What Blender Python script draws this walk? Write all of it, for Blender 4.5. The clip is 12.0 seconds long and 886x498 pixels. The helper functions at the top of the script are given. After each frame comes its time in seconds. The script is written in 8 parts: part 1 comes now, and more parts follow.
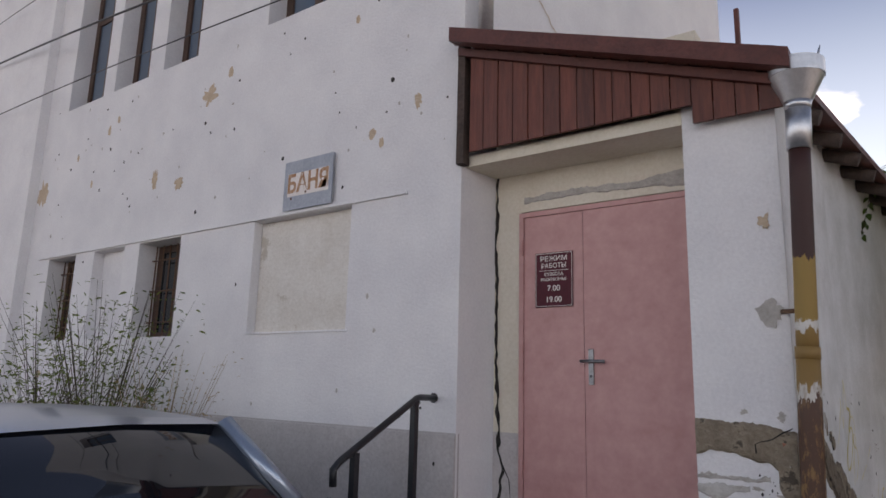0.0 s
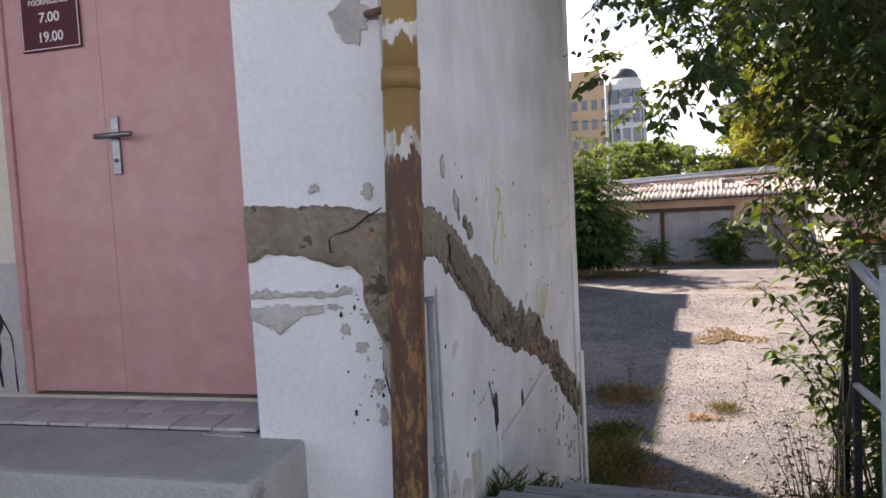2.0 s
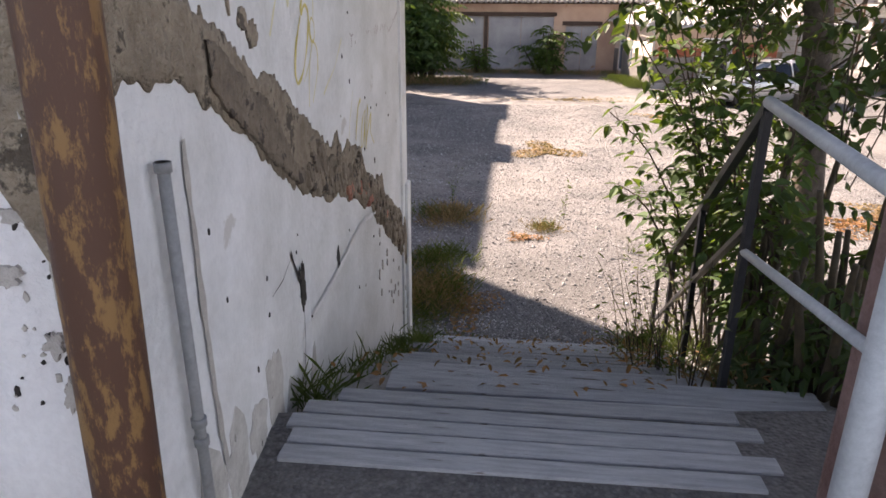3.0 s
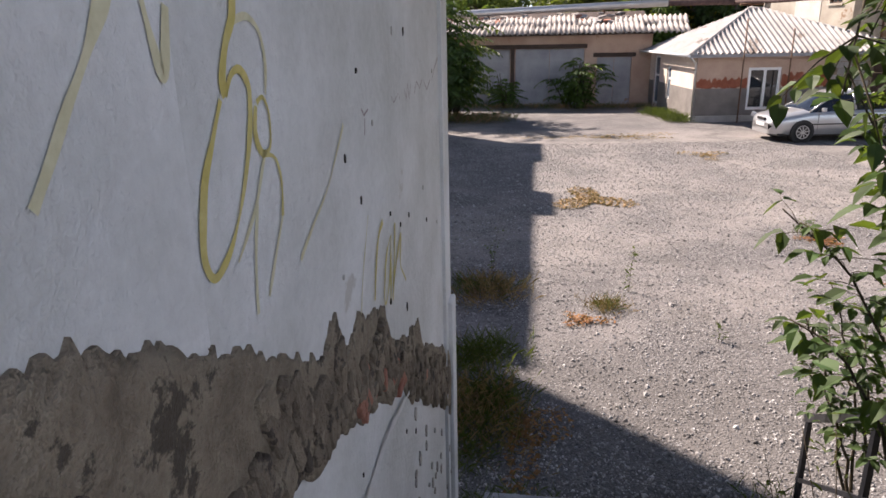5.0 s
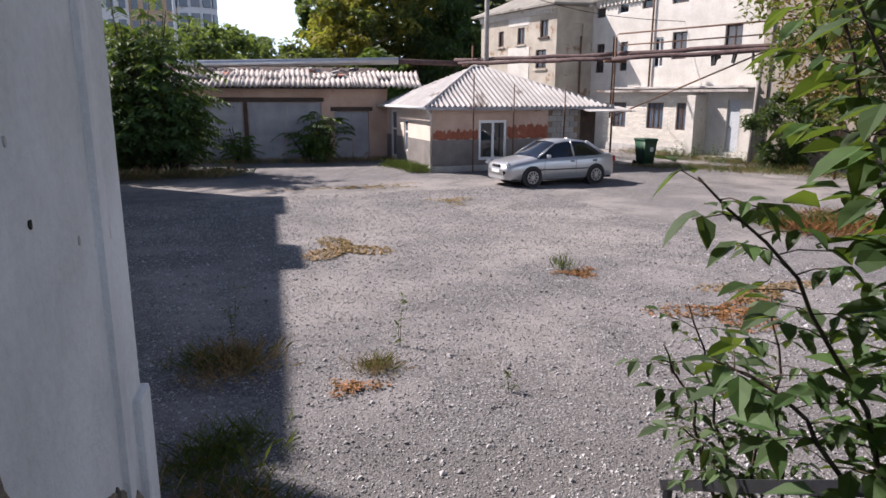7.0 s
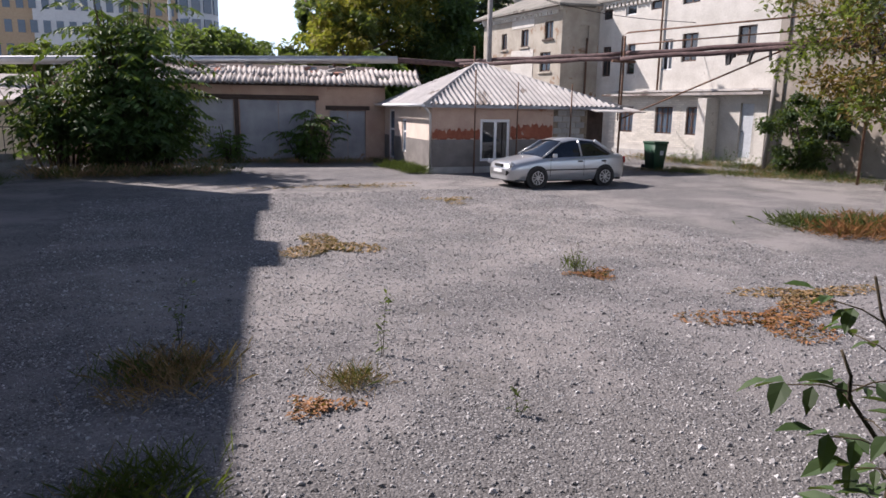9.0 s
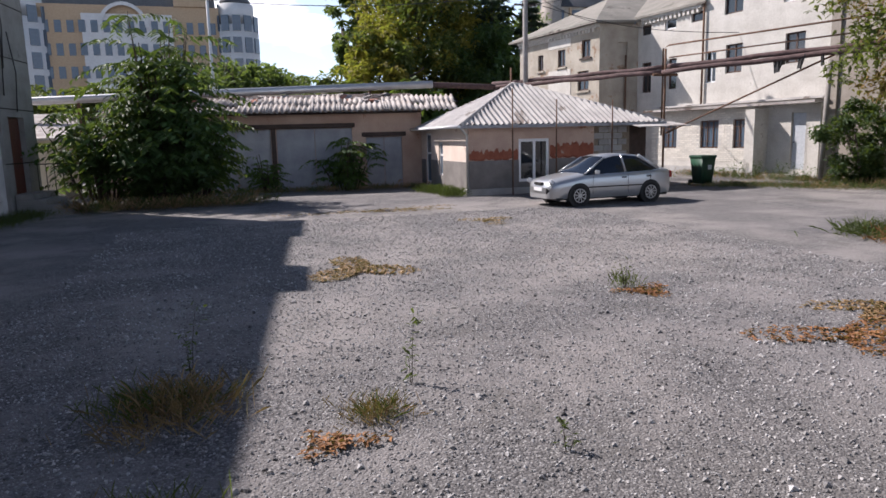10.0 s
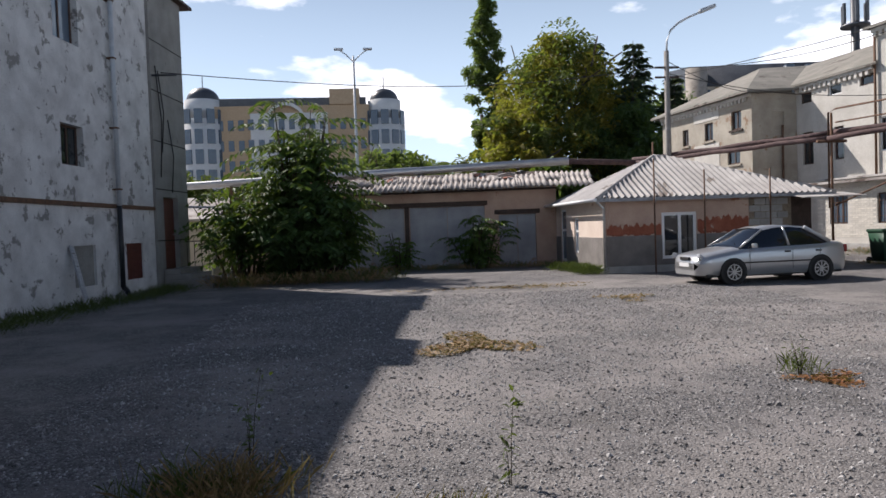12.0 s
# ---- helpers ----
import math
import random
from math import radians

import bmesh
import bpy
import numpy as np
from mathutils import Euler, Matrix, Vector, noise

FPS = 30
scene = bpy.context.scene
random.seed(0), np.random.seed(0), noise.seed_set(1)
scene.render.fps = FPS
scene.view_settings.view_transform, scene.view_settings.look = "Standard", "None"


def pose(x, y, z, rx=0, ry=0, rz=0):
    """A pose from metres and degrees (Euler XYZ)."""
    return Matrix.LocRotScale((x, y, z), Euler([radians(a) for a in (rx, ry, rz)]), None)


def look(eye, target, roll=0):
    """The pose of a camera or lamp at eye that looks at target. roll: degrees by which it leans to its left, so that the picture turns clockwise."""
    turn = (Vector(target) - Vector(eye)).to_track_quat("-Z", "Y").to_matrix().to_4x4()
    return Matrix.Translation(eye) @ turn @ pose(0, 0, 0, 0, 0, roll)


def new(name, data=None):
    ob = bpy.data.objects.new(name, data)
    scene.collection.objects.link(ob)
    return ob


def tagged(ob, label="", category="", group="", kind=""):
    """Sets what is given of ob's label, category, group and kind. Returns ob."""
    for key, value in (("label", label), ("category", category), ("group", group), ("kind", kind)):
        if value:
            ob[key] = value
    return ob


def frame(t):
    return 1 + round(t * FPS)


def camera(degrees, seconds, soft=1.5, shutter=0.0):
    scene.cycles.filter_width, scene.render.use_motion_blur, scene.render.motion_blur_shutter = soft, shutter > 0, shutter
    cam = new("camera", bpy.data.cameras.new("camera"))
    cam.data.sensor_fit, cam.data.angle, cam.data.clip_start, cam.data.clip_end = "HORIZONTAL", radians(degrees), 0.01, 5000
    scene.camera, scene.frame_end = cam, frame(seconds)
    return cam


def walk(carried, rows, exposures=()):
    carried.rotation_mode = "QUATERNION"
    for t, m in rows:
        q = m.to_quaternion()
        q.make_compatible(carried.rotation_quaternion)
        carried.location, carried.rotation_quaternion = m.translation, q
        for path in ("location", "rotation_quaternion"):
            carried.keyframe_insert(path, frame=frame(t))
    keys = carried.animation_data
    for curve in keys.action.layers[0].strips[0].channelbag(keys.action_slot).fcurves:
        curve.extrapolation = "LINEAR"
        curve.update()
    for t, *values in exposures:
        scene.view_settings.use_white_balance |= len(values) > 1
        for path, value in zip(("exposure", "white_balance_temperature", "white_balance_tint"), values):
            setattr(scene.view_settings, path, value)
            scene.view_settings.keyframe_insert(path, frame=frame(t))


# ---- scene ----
# seconds, stops, kelvin, tint
EXPOSURES = [(0.0, 1.0, 7700, 24), (1.5, 1.4, 7300, 25), (2.0, 1.5, 7200, 24), (2.7, 1.8, 7500, 24), (4.3, 2.0, 7050, 22), (4.9, 1.3, 6900, 22), (5.5, 1.1, 6750, 21), (6.7, 0.92, 6300, 21), (8.5, 0.7, 6200, 22), (9.5, 0.68, 6200, 22), (10.5, 0.48, 6050, 17), (12.0, 0.33, 6250, 16)]
cam = camera(66.41, 12.0, soft=1.6)
# seconds, place, then yaw (to the left), pitch (up), roll
PATH = [
    (0.0, 0.724, -3.869, 0.879, 36.18, 11.30, 1.54),
    (0.5, 0.708, -3.488, 0.859, 24.61, 8.44, 1.16),
    (1.0, 0.757, -3.050, 0.821, 22.68, 6.31, -0.28),
    (1.5, 0.717, -2.523, 0.746, 16.47, 2.87, -1.54),
    (2.0, 0.789, -1.994, 0.696, 14.28, -3.43, -3.06),
    (2.5, 0.744, -1.465, 0.666, 3.28, -9.31, -1.61),
    (2.7, 0.712, -1.273, 0.686, -1.15, -14.08, -0.25),
    (4.3, 0.584, 0.132, 0.648, 6.44, -29.74, 3.65),
    (4.5, 0.567, 0.315, 0.651, 8.61, -27.51, 2.21),
    (4.7, 0.539, 0.500, 0.700, 6.32, -22.40, 1.35),
    (5.0, 0.498, 0.710, 0.703, 1.28, -17.74, -1.14),
    (5.5, 0.487, 1.049, 0.661, -2.32, -13.16, -4.35),
    (6.0, 0.534, 1.350, 0.505, -13.23, -13.55, -1.60),
    (6.5, 0.614, 1.691, 0.344, -16.59, -14.48, -0.58),
    (6.7, 0.619, 1.824, 0.287, -20.11, -13.24, -0.42),
    (8.3, 0.917, 2.714, -0.092, -20.50, -11.73, 1.48),
    (8.5, 0.969, 2.820, -0.129, -19.54, -11.57, 0.38),
    (9.0, 1.106, 3.096, -0.262, -20.61, -11.69, 0.84),
    (9.5, 1.238, 3.361, -0.405, -16.87, -10.49, -1.03),
    (10.0, 1.374, 3.595, -0.487, -16.94, -9.30, -1.43),
    (10.5, 1.515, 3.806, -0.563, -13.66, -4.73, -1.72),
    (11.0, 1.682, 4.090, -0.635, -14.93, -4.38, -1.45),
    (11.5, 1.790, 4.304, -0.724, -11.57, -4.05, -1.05),
    (12.0, 1.838, 4.505, -0.806, -5.32, -1.76, -1.97),
]
walk(cam, [(t, look((x, y, z), (x - math.sin(radians(a)) * math.cos(radians(p)), y + math.cos(radians(a)) * math.cos(radians(p)), z + math.sin(radians(p))), r))
           for t, x, y, z, a, p, r in PATH],
     exposures=EXPOSURES)

# ---- world and sun ----
SUN_EL, SUN_DIR = 41.5, Vector((-0.68, 0.73, 0.0)).normalized()
world = bpy.data.worlds.new("sky")
scene.world = world
world.use_nodes = True
wn, wl = world.node_tree.nodes, world.node_tree.links
sky = wn.new("ShaderNodeTexSky")
sky.sky_type, sky.sun_disc = "NISHITA", False
sky.sun_elevation, sky.sun_rotation = radians(SUN_EL), math.atan2(SUN_DIR.x, SUN_DIR.y)
sky.air_density, sky.dust_density, sky.ozone_density = 1.0, 0.3, 1.2
wcoord = wn.new("ShaderNodeTexCoord")
wmap = wn.new("ShaderNodeMapping")
wmap.inputs["Scale"].default_value = (1.0, 1.0, 2.6)
wl.new(wcoord.outputs["Generated"], wmap.inputs["Vector"])
cloud = wn.new("ShaderNodeTexNoise")
cloud.inputs["Scale"].default_value, cloud.inputs["Detail"].default_value, cloud.inputs["Roughness"].default_value = 3.1, 7, 0.5
wl.new(wmap.outputs[0], cloud.inputs["Vector"])
cramp = wn.new("ShaderNodeValToRGB")
cramp.color_ramp.elements[0].position, cramp.color_ramp.elements[1].position = 0.56, 0.61
wl.new(cloud.outputs["Fac"], cramp.inputs[0])
cmix = wn.new("ShaderNodeMixRGB")
cmix.inputs[2].default_value = (25.0, 25.0, 25.2, 1)
# pale haze towards the horizon
wsep = wn.new("ShaderNodeSeparateXYZ")
wl.new(wcoord.outputs["Generated"], wsep.inputs[0])
hramp = wn.new("ShaderNodeValToRGB")
hramp.color_ramp.elements[0].position, hramp.color_ramp.elements[0].color = 0.05, (0.95, 0.95, 0.95, 1)
hramp.color_ramp.elements[1].position, hramp.color_ramp.elements[1].color = 0.50, (0, 0, 0, 1)
wl.new(wsep.outputs["Z"], hramp.inputs[0])
# the clouds stand low over the town
lramp = wn.new("ShaderNodeValToRGB")
lramp.color_ramp.elements[0].position, lramp.color_ramp.elements[0].color = 0.30, (1, 1, 1, 1)
lramp.color_ramp.elements[1].position, lramp.color_ramp.elements[1].color = 0.42, (0, 0, 0, 1)
wl.new(wsep.outputs["Z"], lramp.inputs[0])
lmul = wn.new("ShaderNodeMath")
lmul.operation = "MULTIPLY"
wl.new(cramp.outputs[0], lmul.inputs[0])
wl.new(lramp.outputs[0], lmul.inputs[1])
wl.new(lmul.outputs[0], cmix.inputs[0])
hmix = wn.new("ShaderNodeMixRGB")
hmix.inputs[2].default_value = (14.5, 18.0, 21.0, 1)
wl.new(hramp.outputs[0], hmix.inputs[0])
wl.new(sky.outputs[0], hmix.inputs[1])
wl.new(hmix.outputs[0], cmix.inputs[1])
wl.new(cmix.outputs[0], wn["Background"].inputs[0])
wn["Background"].inputs[1].default_value = 0.05
sun = new("sun", bpy.data.lights.new("sun", "SUN"))
sun.data.energy, sun.data.angle, sun.data.color = 5.0, radians(0.6), (1.0, 0.93, 0.82)
sv = Vector((SUN_DIR.x * math.cos(radians(SUN_EL)), SUN_DIR.y * math.cos(radians(SUN_EL)), math.sin(radians(SUN_EL))))
sun.matrix_world = look(sv * 60, (0, 0, 0))

# ---- materials ----
MATS = {}


def mat(name, c1, c2, scale=3.0, rough=0.85, bump=0.3, fine=60.0, c3=None, spot=0.62, metal=0.0, spot_scale=1.3, stretch=(1, 1, 1), vary=0.0, trans=0.0, island=0.0):
    """Two tones at one scale, a fine grain, spots of a third tone, and relief."""
    if name in MATS:
        return MATS[name]
    m = bpy.data.materials.new(name)
    m.use_nodes = True
    n, l = m.node_tree.nodes, m.node_tree.links
    b = n["Principled BSDF"]
    tc = n.new("ShaderNodeTexCoord")
    mp = n.new("ShaderNodeMapping")
    mp.inputs["Scale"].default_value = stretch
    l.new(tc.outputs["Object"], mp.inputs["Vector"])

    def tex(s, detail=5.0, ro=0.6):
        t = n.new("ShaderNodeTexNoise")
        t.inputs["Scale"].default_value, t.inputs["Detail"].default_value, t.inputs["Roughness"].default_value = s, detail, ro
        l.new(mp.outputs[0], t.inputs["Vector"])
        return t

    def ramp(src, a, z):
        r = n.new("ShaderNodeValToRGB")
        r.color_ramp.elements[0].position, r.color_ramp.elements[1].position = a, z
        l.new(src, r.inputs[0])
        return r.outputs[0]

    def mix(f, a, z, kind="MIX"):
        x = n.new("ShaderNodeMixRGB")
        x.blend_type = kind
        for sock, v in zip(x.inputs, (f, a, z)):
            if isinstance(v, (int, float)):
                sock.default_value = v
            elif isinstance(v, tuple):
                sock.default_value = (*v, 1)
            else:
                l.new(v, sock)
        return x.outputs[0]

    big, grain = tex(scale), tex(fine, 3.0, 0.7)
    col = mix(ramp(big.outputs["Fac"], 0.35, 0.65), c1, c2)
    g = ramp(grain.outputs["Fac"], 0.3, 0.75)
    col = mix(0.22, col, g, "SOFT_LIGHT")
    if c3:
        sp = tex(spot_scale, 8.0, 0.68)
        col = mix(ramp(sp.outputs["Fac"], spot, spot + 0.03), col, c3)
    if vary or island:
        hs = n.new("ShaderNodeHueSaturation")
        src = n.new("ShaderNodeObjectInfo").outputs["Random"] if vary else n.new("ShaderNodeNewGeometry").outputs["Random Per Island"]
        mr = n.new("ShaderNodeMapRange")
        k = vary or island
        mr.inputs["To Min"].default_value, mr.inputs["To Max"].default_value = 1 - k, 1 + k
        l.new(src, mr.inputs["Value"])
        l.new(mr.outputs[0], hs.inputs["Value"])
        l.new(col, hs.inputs["Color"])
        col = hs.outputs[0]
    l.new(col, b.inputs["Base Color"])
    b.inputs["Roughness"].default_value, b.inputs["Metallic"].default_value = rough, metal
    if bump:
        bp = n.new("ShaderNodeBump")
        bp.inputs["Strength"].default_value, bp.inputs["Distance"].default_value = bump, 0.02
        s = n.new("ShaderNodeMath")
        s.operation = "ADD"
        l.new(big.outputs["Fac"], s.inputs[0])
        l.new(grain.outputs["Fac"], s.inputs[1])
        l.new(s.outputs[0], bp.inputs["Height"])
        l.new(bp.outputs[0], b.inputs["Normal"])
    if trans:
        tr = n.new("ShaderNodeBsdfTranslucent")
        ms = n.new("ShaderNodeMixShader")
        ms.inputs[0].default_value = trans
        br = mix(0.5, col, (0.30, 0.42, 0.04))
        l.new(br, tr.inputs["Color"])
        l.new(b.outputs[0], ms.inputs[1])
        l.new(tr.outputs[0], ms.inputs[2])
        l.new(ms.outputs[0], n["Material Output"].inputs["Surface"])
    MATS[name] = m
    return m


def glass(name, tint=(0.02, 0.025, 0.03), rough=0.04):
    if name in MATS:
        return MATS[name]
    m = bpy.data.materials.new(name)
    m.use_nodes = True
    n, l = m.node_tree.nodes, m.node_tree.links
    b = n["Principled BSDF"]
    b.inputs["Base Color"].default_value = (*tint, 1)
    b.inputs["Roughness"].default_value = rough
    b.inputs["Specular IOR Level"].default_value = 0.9
    t = n.new("ShaderNodeTexNoise")
    t.inputs["Scale"].default_value = 1.7
    bp = n.new("ShaderNodeBump")
    bp.inputs["Strength"].default_value, bp.inputs["Distance"].default_value = 0.05, 0.05
    l.new(t.outputs["Fac"], bp.inputs["Height"])
    l.new(bp.outputs[0], b.inputs["Normal"])
    MATS[name] = m
    return m


whitewash = mat("whitewash", (0.70, 0.69, 0.70), (0.78, 0.77, 0.77), 1.6, 0.9, 0.35, 45, (0.62, 0.57, 0.50), 0.67, spot_scale=2.2)
whitewash_side = mat("whitewash_side", (0.61, 0.61, 0.60), (0.78, 0.78, 0.79), 2.2, 0.88, 0.4, 34, (0.60, 0.58, 0.56), 0.65, spot_scale=2.4)
plinth_paint = mat("plinth_paint", (0.45, 0.42, 0.41), (0.53, 0.50, 0.49), 2.0, 0.9, 0.3, 40, (0.34, 0.31, 0.29), 0.66)
cream = mat("cream_plaster", (0.66, 0.60, 0.49), (0.72, 0.67, 0.57), 1.8, 0.9, 0.3, 40, (0.5, 0.44, 0.35), 0.68)
old_wash = mat("old_whitewash", (0.50, 0.49, 0.485), (0.70, 0.69, 0.68), 1.6, 0.92, 0.5, 30, (0.25, 0.24, 0.23), 0.565, spot_scale=2.0)
mortar = mat("bare_mortar", (0.21, 0.165, 0.12), (0.33, 0.27, 0.20), 6, 0.95, 1.0, 45, (0.10, 0.08, 0.06), 0.57, spot_scale=6)
rubble_mortar = mat("rough_inner_mortar", (0.15, 0.115, 0.085), (0.25, 0.20, 0.15), 9, 0.97, 1.0, 40, (0.075, 0.058, 0.045), 0.55, spot_scale=9)
old_brick = mat("old_brick", (0.36, 0.14, 0.10), (0.45, 0.22, 0.15), 9, 0.9, 0.6, 70, vary=0.25)
concrete = mat("concrete", (0.36, 0.35, 0.33), (0.46, 0.45, 0.43), 2.5, 0.9, 0.5, 70, (0.25, 0.24, 0.22), 0.64)
dark_concrete = mat("dark_concrete", (0.22, 0.21, 0.20), (0.31, 0.30, 0.28), 1.5, 0.92, 0.5, 40, (0.15, 0.14, 0.13), 0.62)


def gravel_mat():
    """Crushed stone in a dusty bed: cells of many greys, bare dust where the wheels run."""
    m = bpy.data.materials.new("gravel_ground")
    m.use_nodes = True
    n, l = m.node_tree.nodes, m.node_tree.links
    b = n["Principled BSDF"]
    tc = n.new("ShaderNodeTexCoord")

    def noise_tex(s, d=5.0, r=0.6):
        t = n.new("ShaderNodeTexNoise")
        t.inputs["Scale"].default_value, t.inputs["Detail"].default_value, t.inputs["Roughness"].default_value = s, d, r
        l.new(tc.outputs["Object"], t.inputs["Vector"])
        return t.outputs["Fac"]

    def ramp(src, stops):
        r = n.new("ShaderNodeValToRGB")
        while len(r.color_ramp.elements) < len(stops):
            r.color_ramp.elements.new(0.5)
        for e, (p, c) in zip(r.color_ramp.elements, stops):
            e.position, e.color = p, (c, c, c, 1) if isinstance(c, float) else (*c, 1)
        l.new(src, r.inputs[0])
        return r.outputs[0]

    def mix(f, x, y):
        k = n.new("ShaderNodeMixRGB")
        for sock, v in zip(k.inputs, (f, x, y)):
            if isinstance(v, tuple):
                sock.default_value = (*v, 1)
            else:
                l.new(v, sock)
        return k.outputs[0]

    vo = n.new("ShaderNodeTexVoronoi")
    vo.inputs["Scale"].default_value = 62
    l.new(tc.outputs["Object"], vo.inputs["Vector"])
    sepc = n.new("ShaderNodeSeparateColor")
    l.new(vo.outputs["Color"], sepc.inputs[0])
    stones = ramp(sepc.outputs[0], [(0.0, (0.085, 0.08, 0.082)), (0.35, (0.155, 0.148, 0.148)), (0.8, (0.255, 0.245, 0.242)), (1.0, (0.42, 0.41, 0.40))])
    gaps = ramp(vo.outputs["Distance"], [(0.35, 1.0), (0.65, 0.6)])
    g2 = n.new("ShaderNodeMixRGB")
    g2.blend_type, g2.inputs[0].default_value = "MULTIPLY", 1.0
    l.new(stones, g2.inputs[1])
    l.new(gaps, g2.inputs[2])
    dust = mix(ramp(noise_tex(30, 4, 0.7), [(0.35, 0.0), (0.7, 1.0)]), (0.22, 0.205, 0.198), (0.31, 0.29, 0.28))
    where = ramp(noise_tex(0.6, 8, 0.66), [(0.44, 0.0), (0.60, 1.0)])
    col = mix(where, g2.outputs[0], dust)
    tone = mix(ramp(noise_tex(0.16, 4, 0.5), [(0.4, 0.0), (0.62, 1.0)]), (0.86, 0.86, 0.87), (1.08, 1.06, 1.03))
    g3 = n.new("ShaderNodeMixRGB")
    g3.blend_type, g3.inputs[0].default_value = "MULTIPLY", 1.0
    l.new(col, g3.inputs[1])
    l.new(tone, g3.inputs[2])
    damp = ramp(noise_tex(0.8, 8, 0.7), [(0.60, 0.0), (0.69, 1.0)])
    col = mix(damp, g3.outputs[0], (0.12, 0.112, 0.105))
    # darker ground colour towards the foot of the stairs, with a ragged edge
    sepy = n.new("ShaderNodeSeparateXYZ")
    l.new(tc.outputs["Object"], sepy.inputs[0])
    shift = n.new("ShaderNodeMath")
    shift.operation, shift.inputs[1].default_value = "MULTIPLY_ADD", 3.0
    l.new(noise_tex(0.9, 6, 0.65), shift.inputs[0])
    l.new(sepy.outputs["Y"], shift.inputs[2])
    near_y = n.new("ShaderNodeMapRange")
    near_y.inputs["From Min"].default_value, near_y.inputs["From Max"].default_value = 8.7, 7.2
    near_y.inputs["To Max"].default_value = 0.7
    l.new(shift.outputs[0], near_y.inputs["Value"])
    dark_ground = mix(ramp(noise_tex(38, 4, 0.7), [(0.4, 0.0), (0.65, 1.0)]), (0.085, 0.08, 0.077), (0.17, 0.16, 0.155))
    col = mix(near_y.outputs[0], col, dark_ground)
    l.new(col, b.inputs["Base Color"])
    b.inputs["Roughness"].default_value = 0.95
    bp = n.new("ShaderNodeBump")
    bp.inputs["Strength"].default_value, bp.inputs["Distance"].default_value, bp.invert = 0.8, 0.012, True
    l.new(vo.outputs["Distance"], bp.inputs["Height"])
    l.new(bp.outputs[0], b.inputs["Normal"])
    return m


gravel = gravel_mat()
stone_mat = mat("pebble", (0.20, 0.195, 0.195), (0.40, 0.39, 0.385), 5, 0.9, 0.0, 60, island=0.6)
asphalt = mat("street_asphalt", (0.10, 0.10, 0.10), (0.15, 0.145, 0.14), 2, 0.9, 0.6, 60)
pink_paint = mat("pink_metal_paint", (0.52, 0.275, 0.262), (0.545, 0.295, 0.28), 1.2, 0.5, 0.03, 7)
red_wood = mat("red_brown_boards", (0.10, 0.024, 0.014), (0.17, 0.045, 0.026), 6, 0.55, 0.3, 40, stretch=(6, 6, 0.5), vary=0.25)
red_trim = mat("red_brown_trim", (0.085, 0.022, 0.016), (0.13, 0.036, 0.026), 6, 0.55, 0.3, 40)
dark_wood = mat("dark_rafter_wood", (0.05, 0.035, 0.028), (0.09, 0.06, 0.05), 5, 0.85, 0.4, 40)
grey_wood = mat("weathered_grey_wood", (0.30, 0.31, 0.33), (0.44, 0.45, 0.47), 5, 0.85, 0.6, 60, (0.13, 0.11, 0.09), 0.60, stretch=(1, 9, 6), spot_scale=2, vary=0.25)
galvan = mat("galvanised_steel", (0.55, 0.56, 0.58), (0.66, 0.67, 0.69), 9, 0.35, 0.1, 50, metal=0.9)
black_paint = mat("black_iron_paint", (0.012, 0.013, 0.016), (0.022, 0.023, 0.027), 9, 0.4, 0.1, 60)
grey_paint = mat("pale_grey_iron_paint", (0.42, 0.45, 0.48), (0.50, 0.53, 0.56), 8, 0.5, 0.15, 60, (0.3, 0.2, 0.14), 0.68)
slate = mat("asbestos_cement_sheet", (0.38, 0.36, 0.35), (0.52, 0.50, 0.48), 1.4, 0.9, 0.4, 40, (0.20, 0.17, 0.15), 0.60, spot_scale=0.9)
roof_grey = mat("old_grey_roofing", (0.20, 0.19, 0.165), (0.29, 0.27, 0.235), 1.1, 0.93, 0.4, 40, (0.10, 0.085, 0.07), 0.6, spot_scale=0.7)
slate_dark = mat("old_corrugated_sheet", (0.26, 0.23, 0.21), (0.50, 0.47, 0.45), 1.2, 0.92, 0.5, 40, (0.12, 0.09, 0.075), 0.56, spot_scale=0.8)
gate_grey = mat("faded_grey_steel_gate", (0.27, 0.28, 0.31), (0.38, 0.39, 0.42), 1.5, 0.7, 0.2, 40, (0.30, 0.22, 0.17), 0.66)
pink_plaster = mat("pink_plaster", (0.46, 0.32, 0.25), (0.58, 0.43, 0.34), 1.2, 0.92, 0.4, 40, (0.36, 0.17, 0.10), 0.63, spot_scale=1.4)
grey_render = mat("grey_render", (0.17, 0.155, 0.145), (0.25, 0.23, 0.215), 1.5, 0.92, 0.5, 40, (0.33, 0.16, 0.11), 0.66)
rust_red = mat("brick_red_wash", (0.26, 0.08, 0.045), (0.34, 0.12, 0.07), 2.5, 0.92, 0.4, 40, (0.42, 0.32, 0.25), 0.62)
white_brick = mat("white_silicate_brick", (0.50, 0.475, 0.43), (0.62, 0.595, 0.545), 1.3, 0.92, 0.5, 14, (0.42, 0.385, 0.34), 0.62)
# brown-grey of the brick wall in the tree's shade; also the skyline turret's colour
brown_tone = mat("brown_grey_tone", (0.25, 0.22, 0.185), (0.36, 0.32, 0.275), 0.9, 0.92, 0.4, 30, (0.20, 0.165, 0.13), 0.6)
tan_brick = mat("tan_brick", (0.34, 0.30, 0.245), (0.47, 0.43, 0.36), 1.1, 0.92, 0.5, 30, (0.27, 0.18, 0.12), 0.58, spot_scale=1.0)
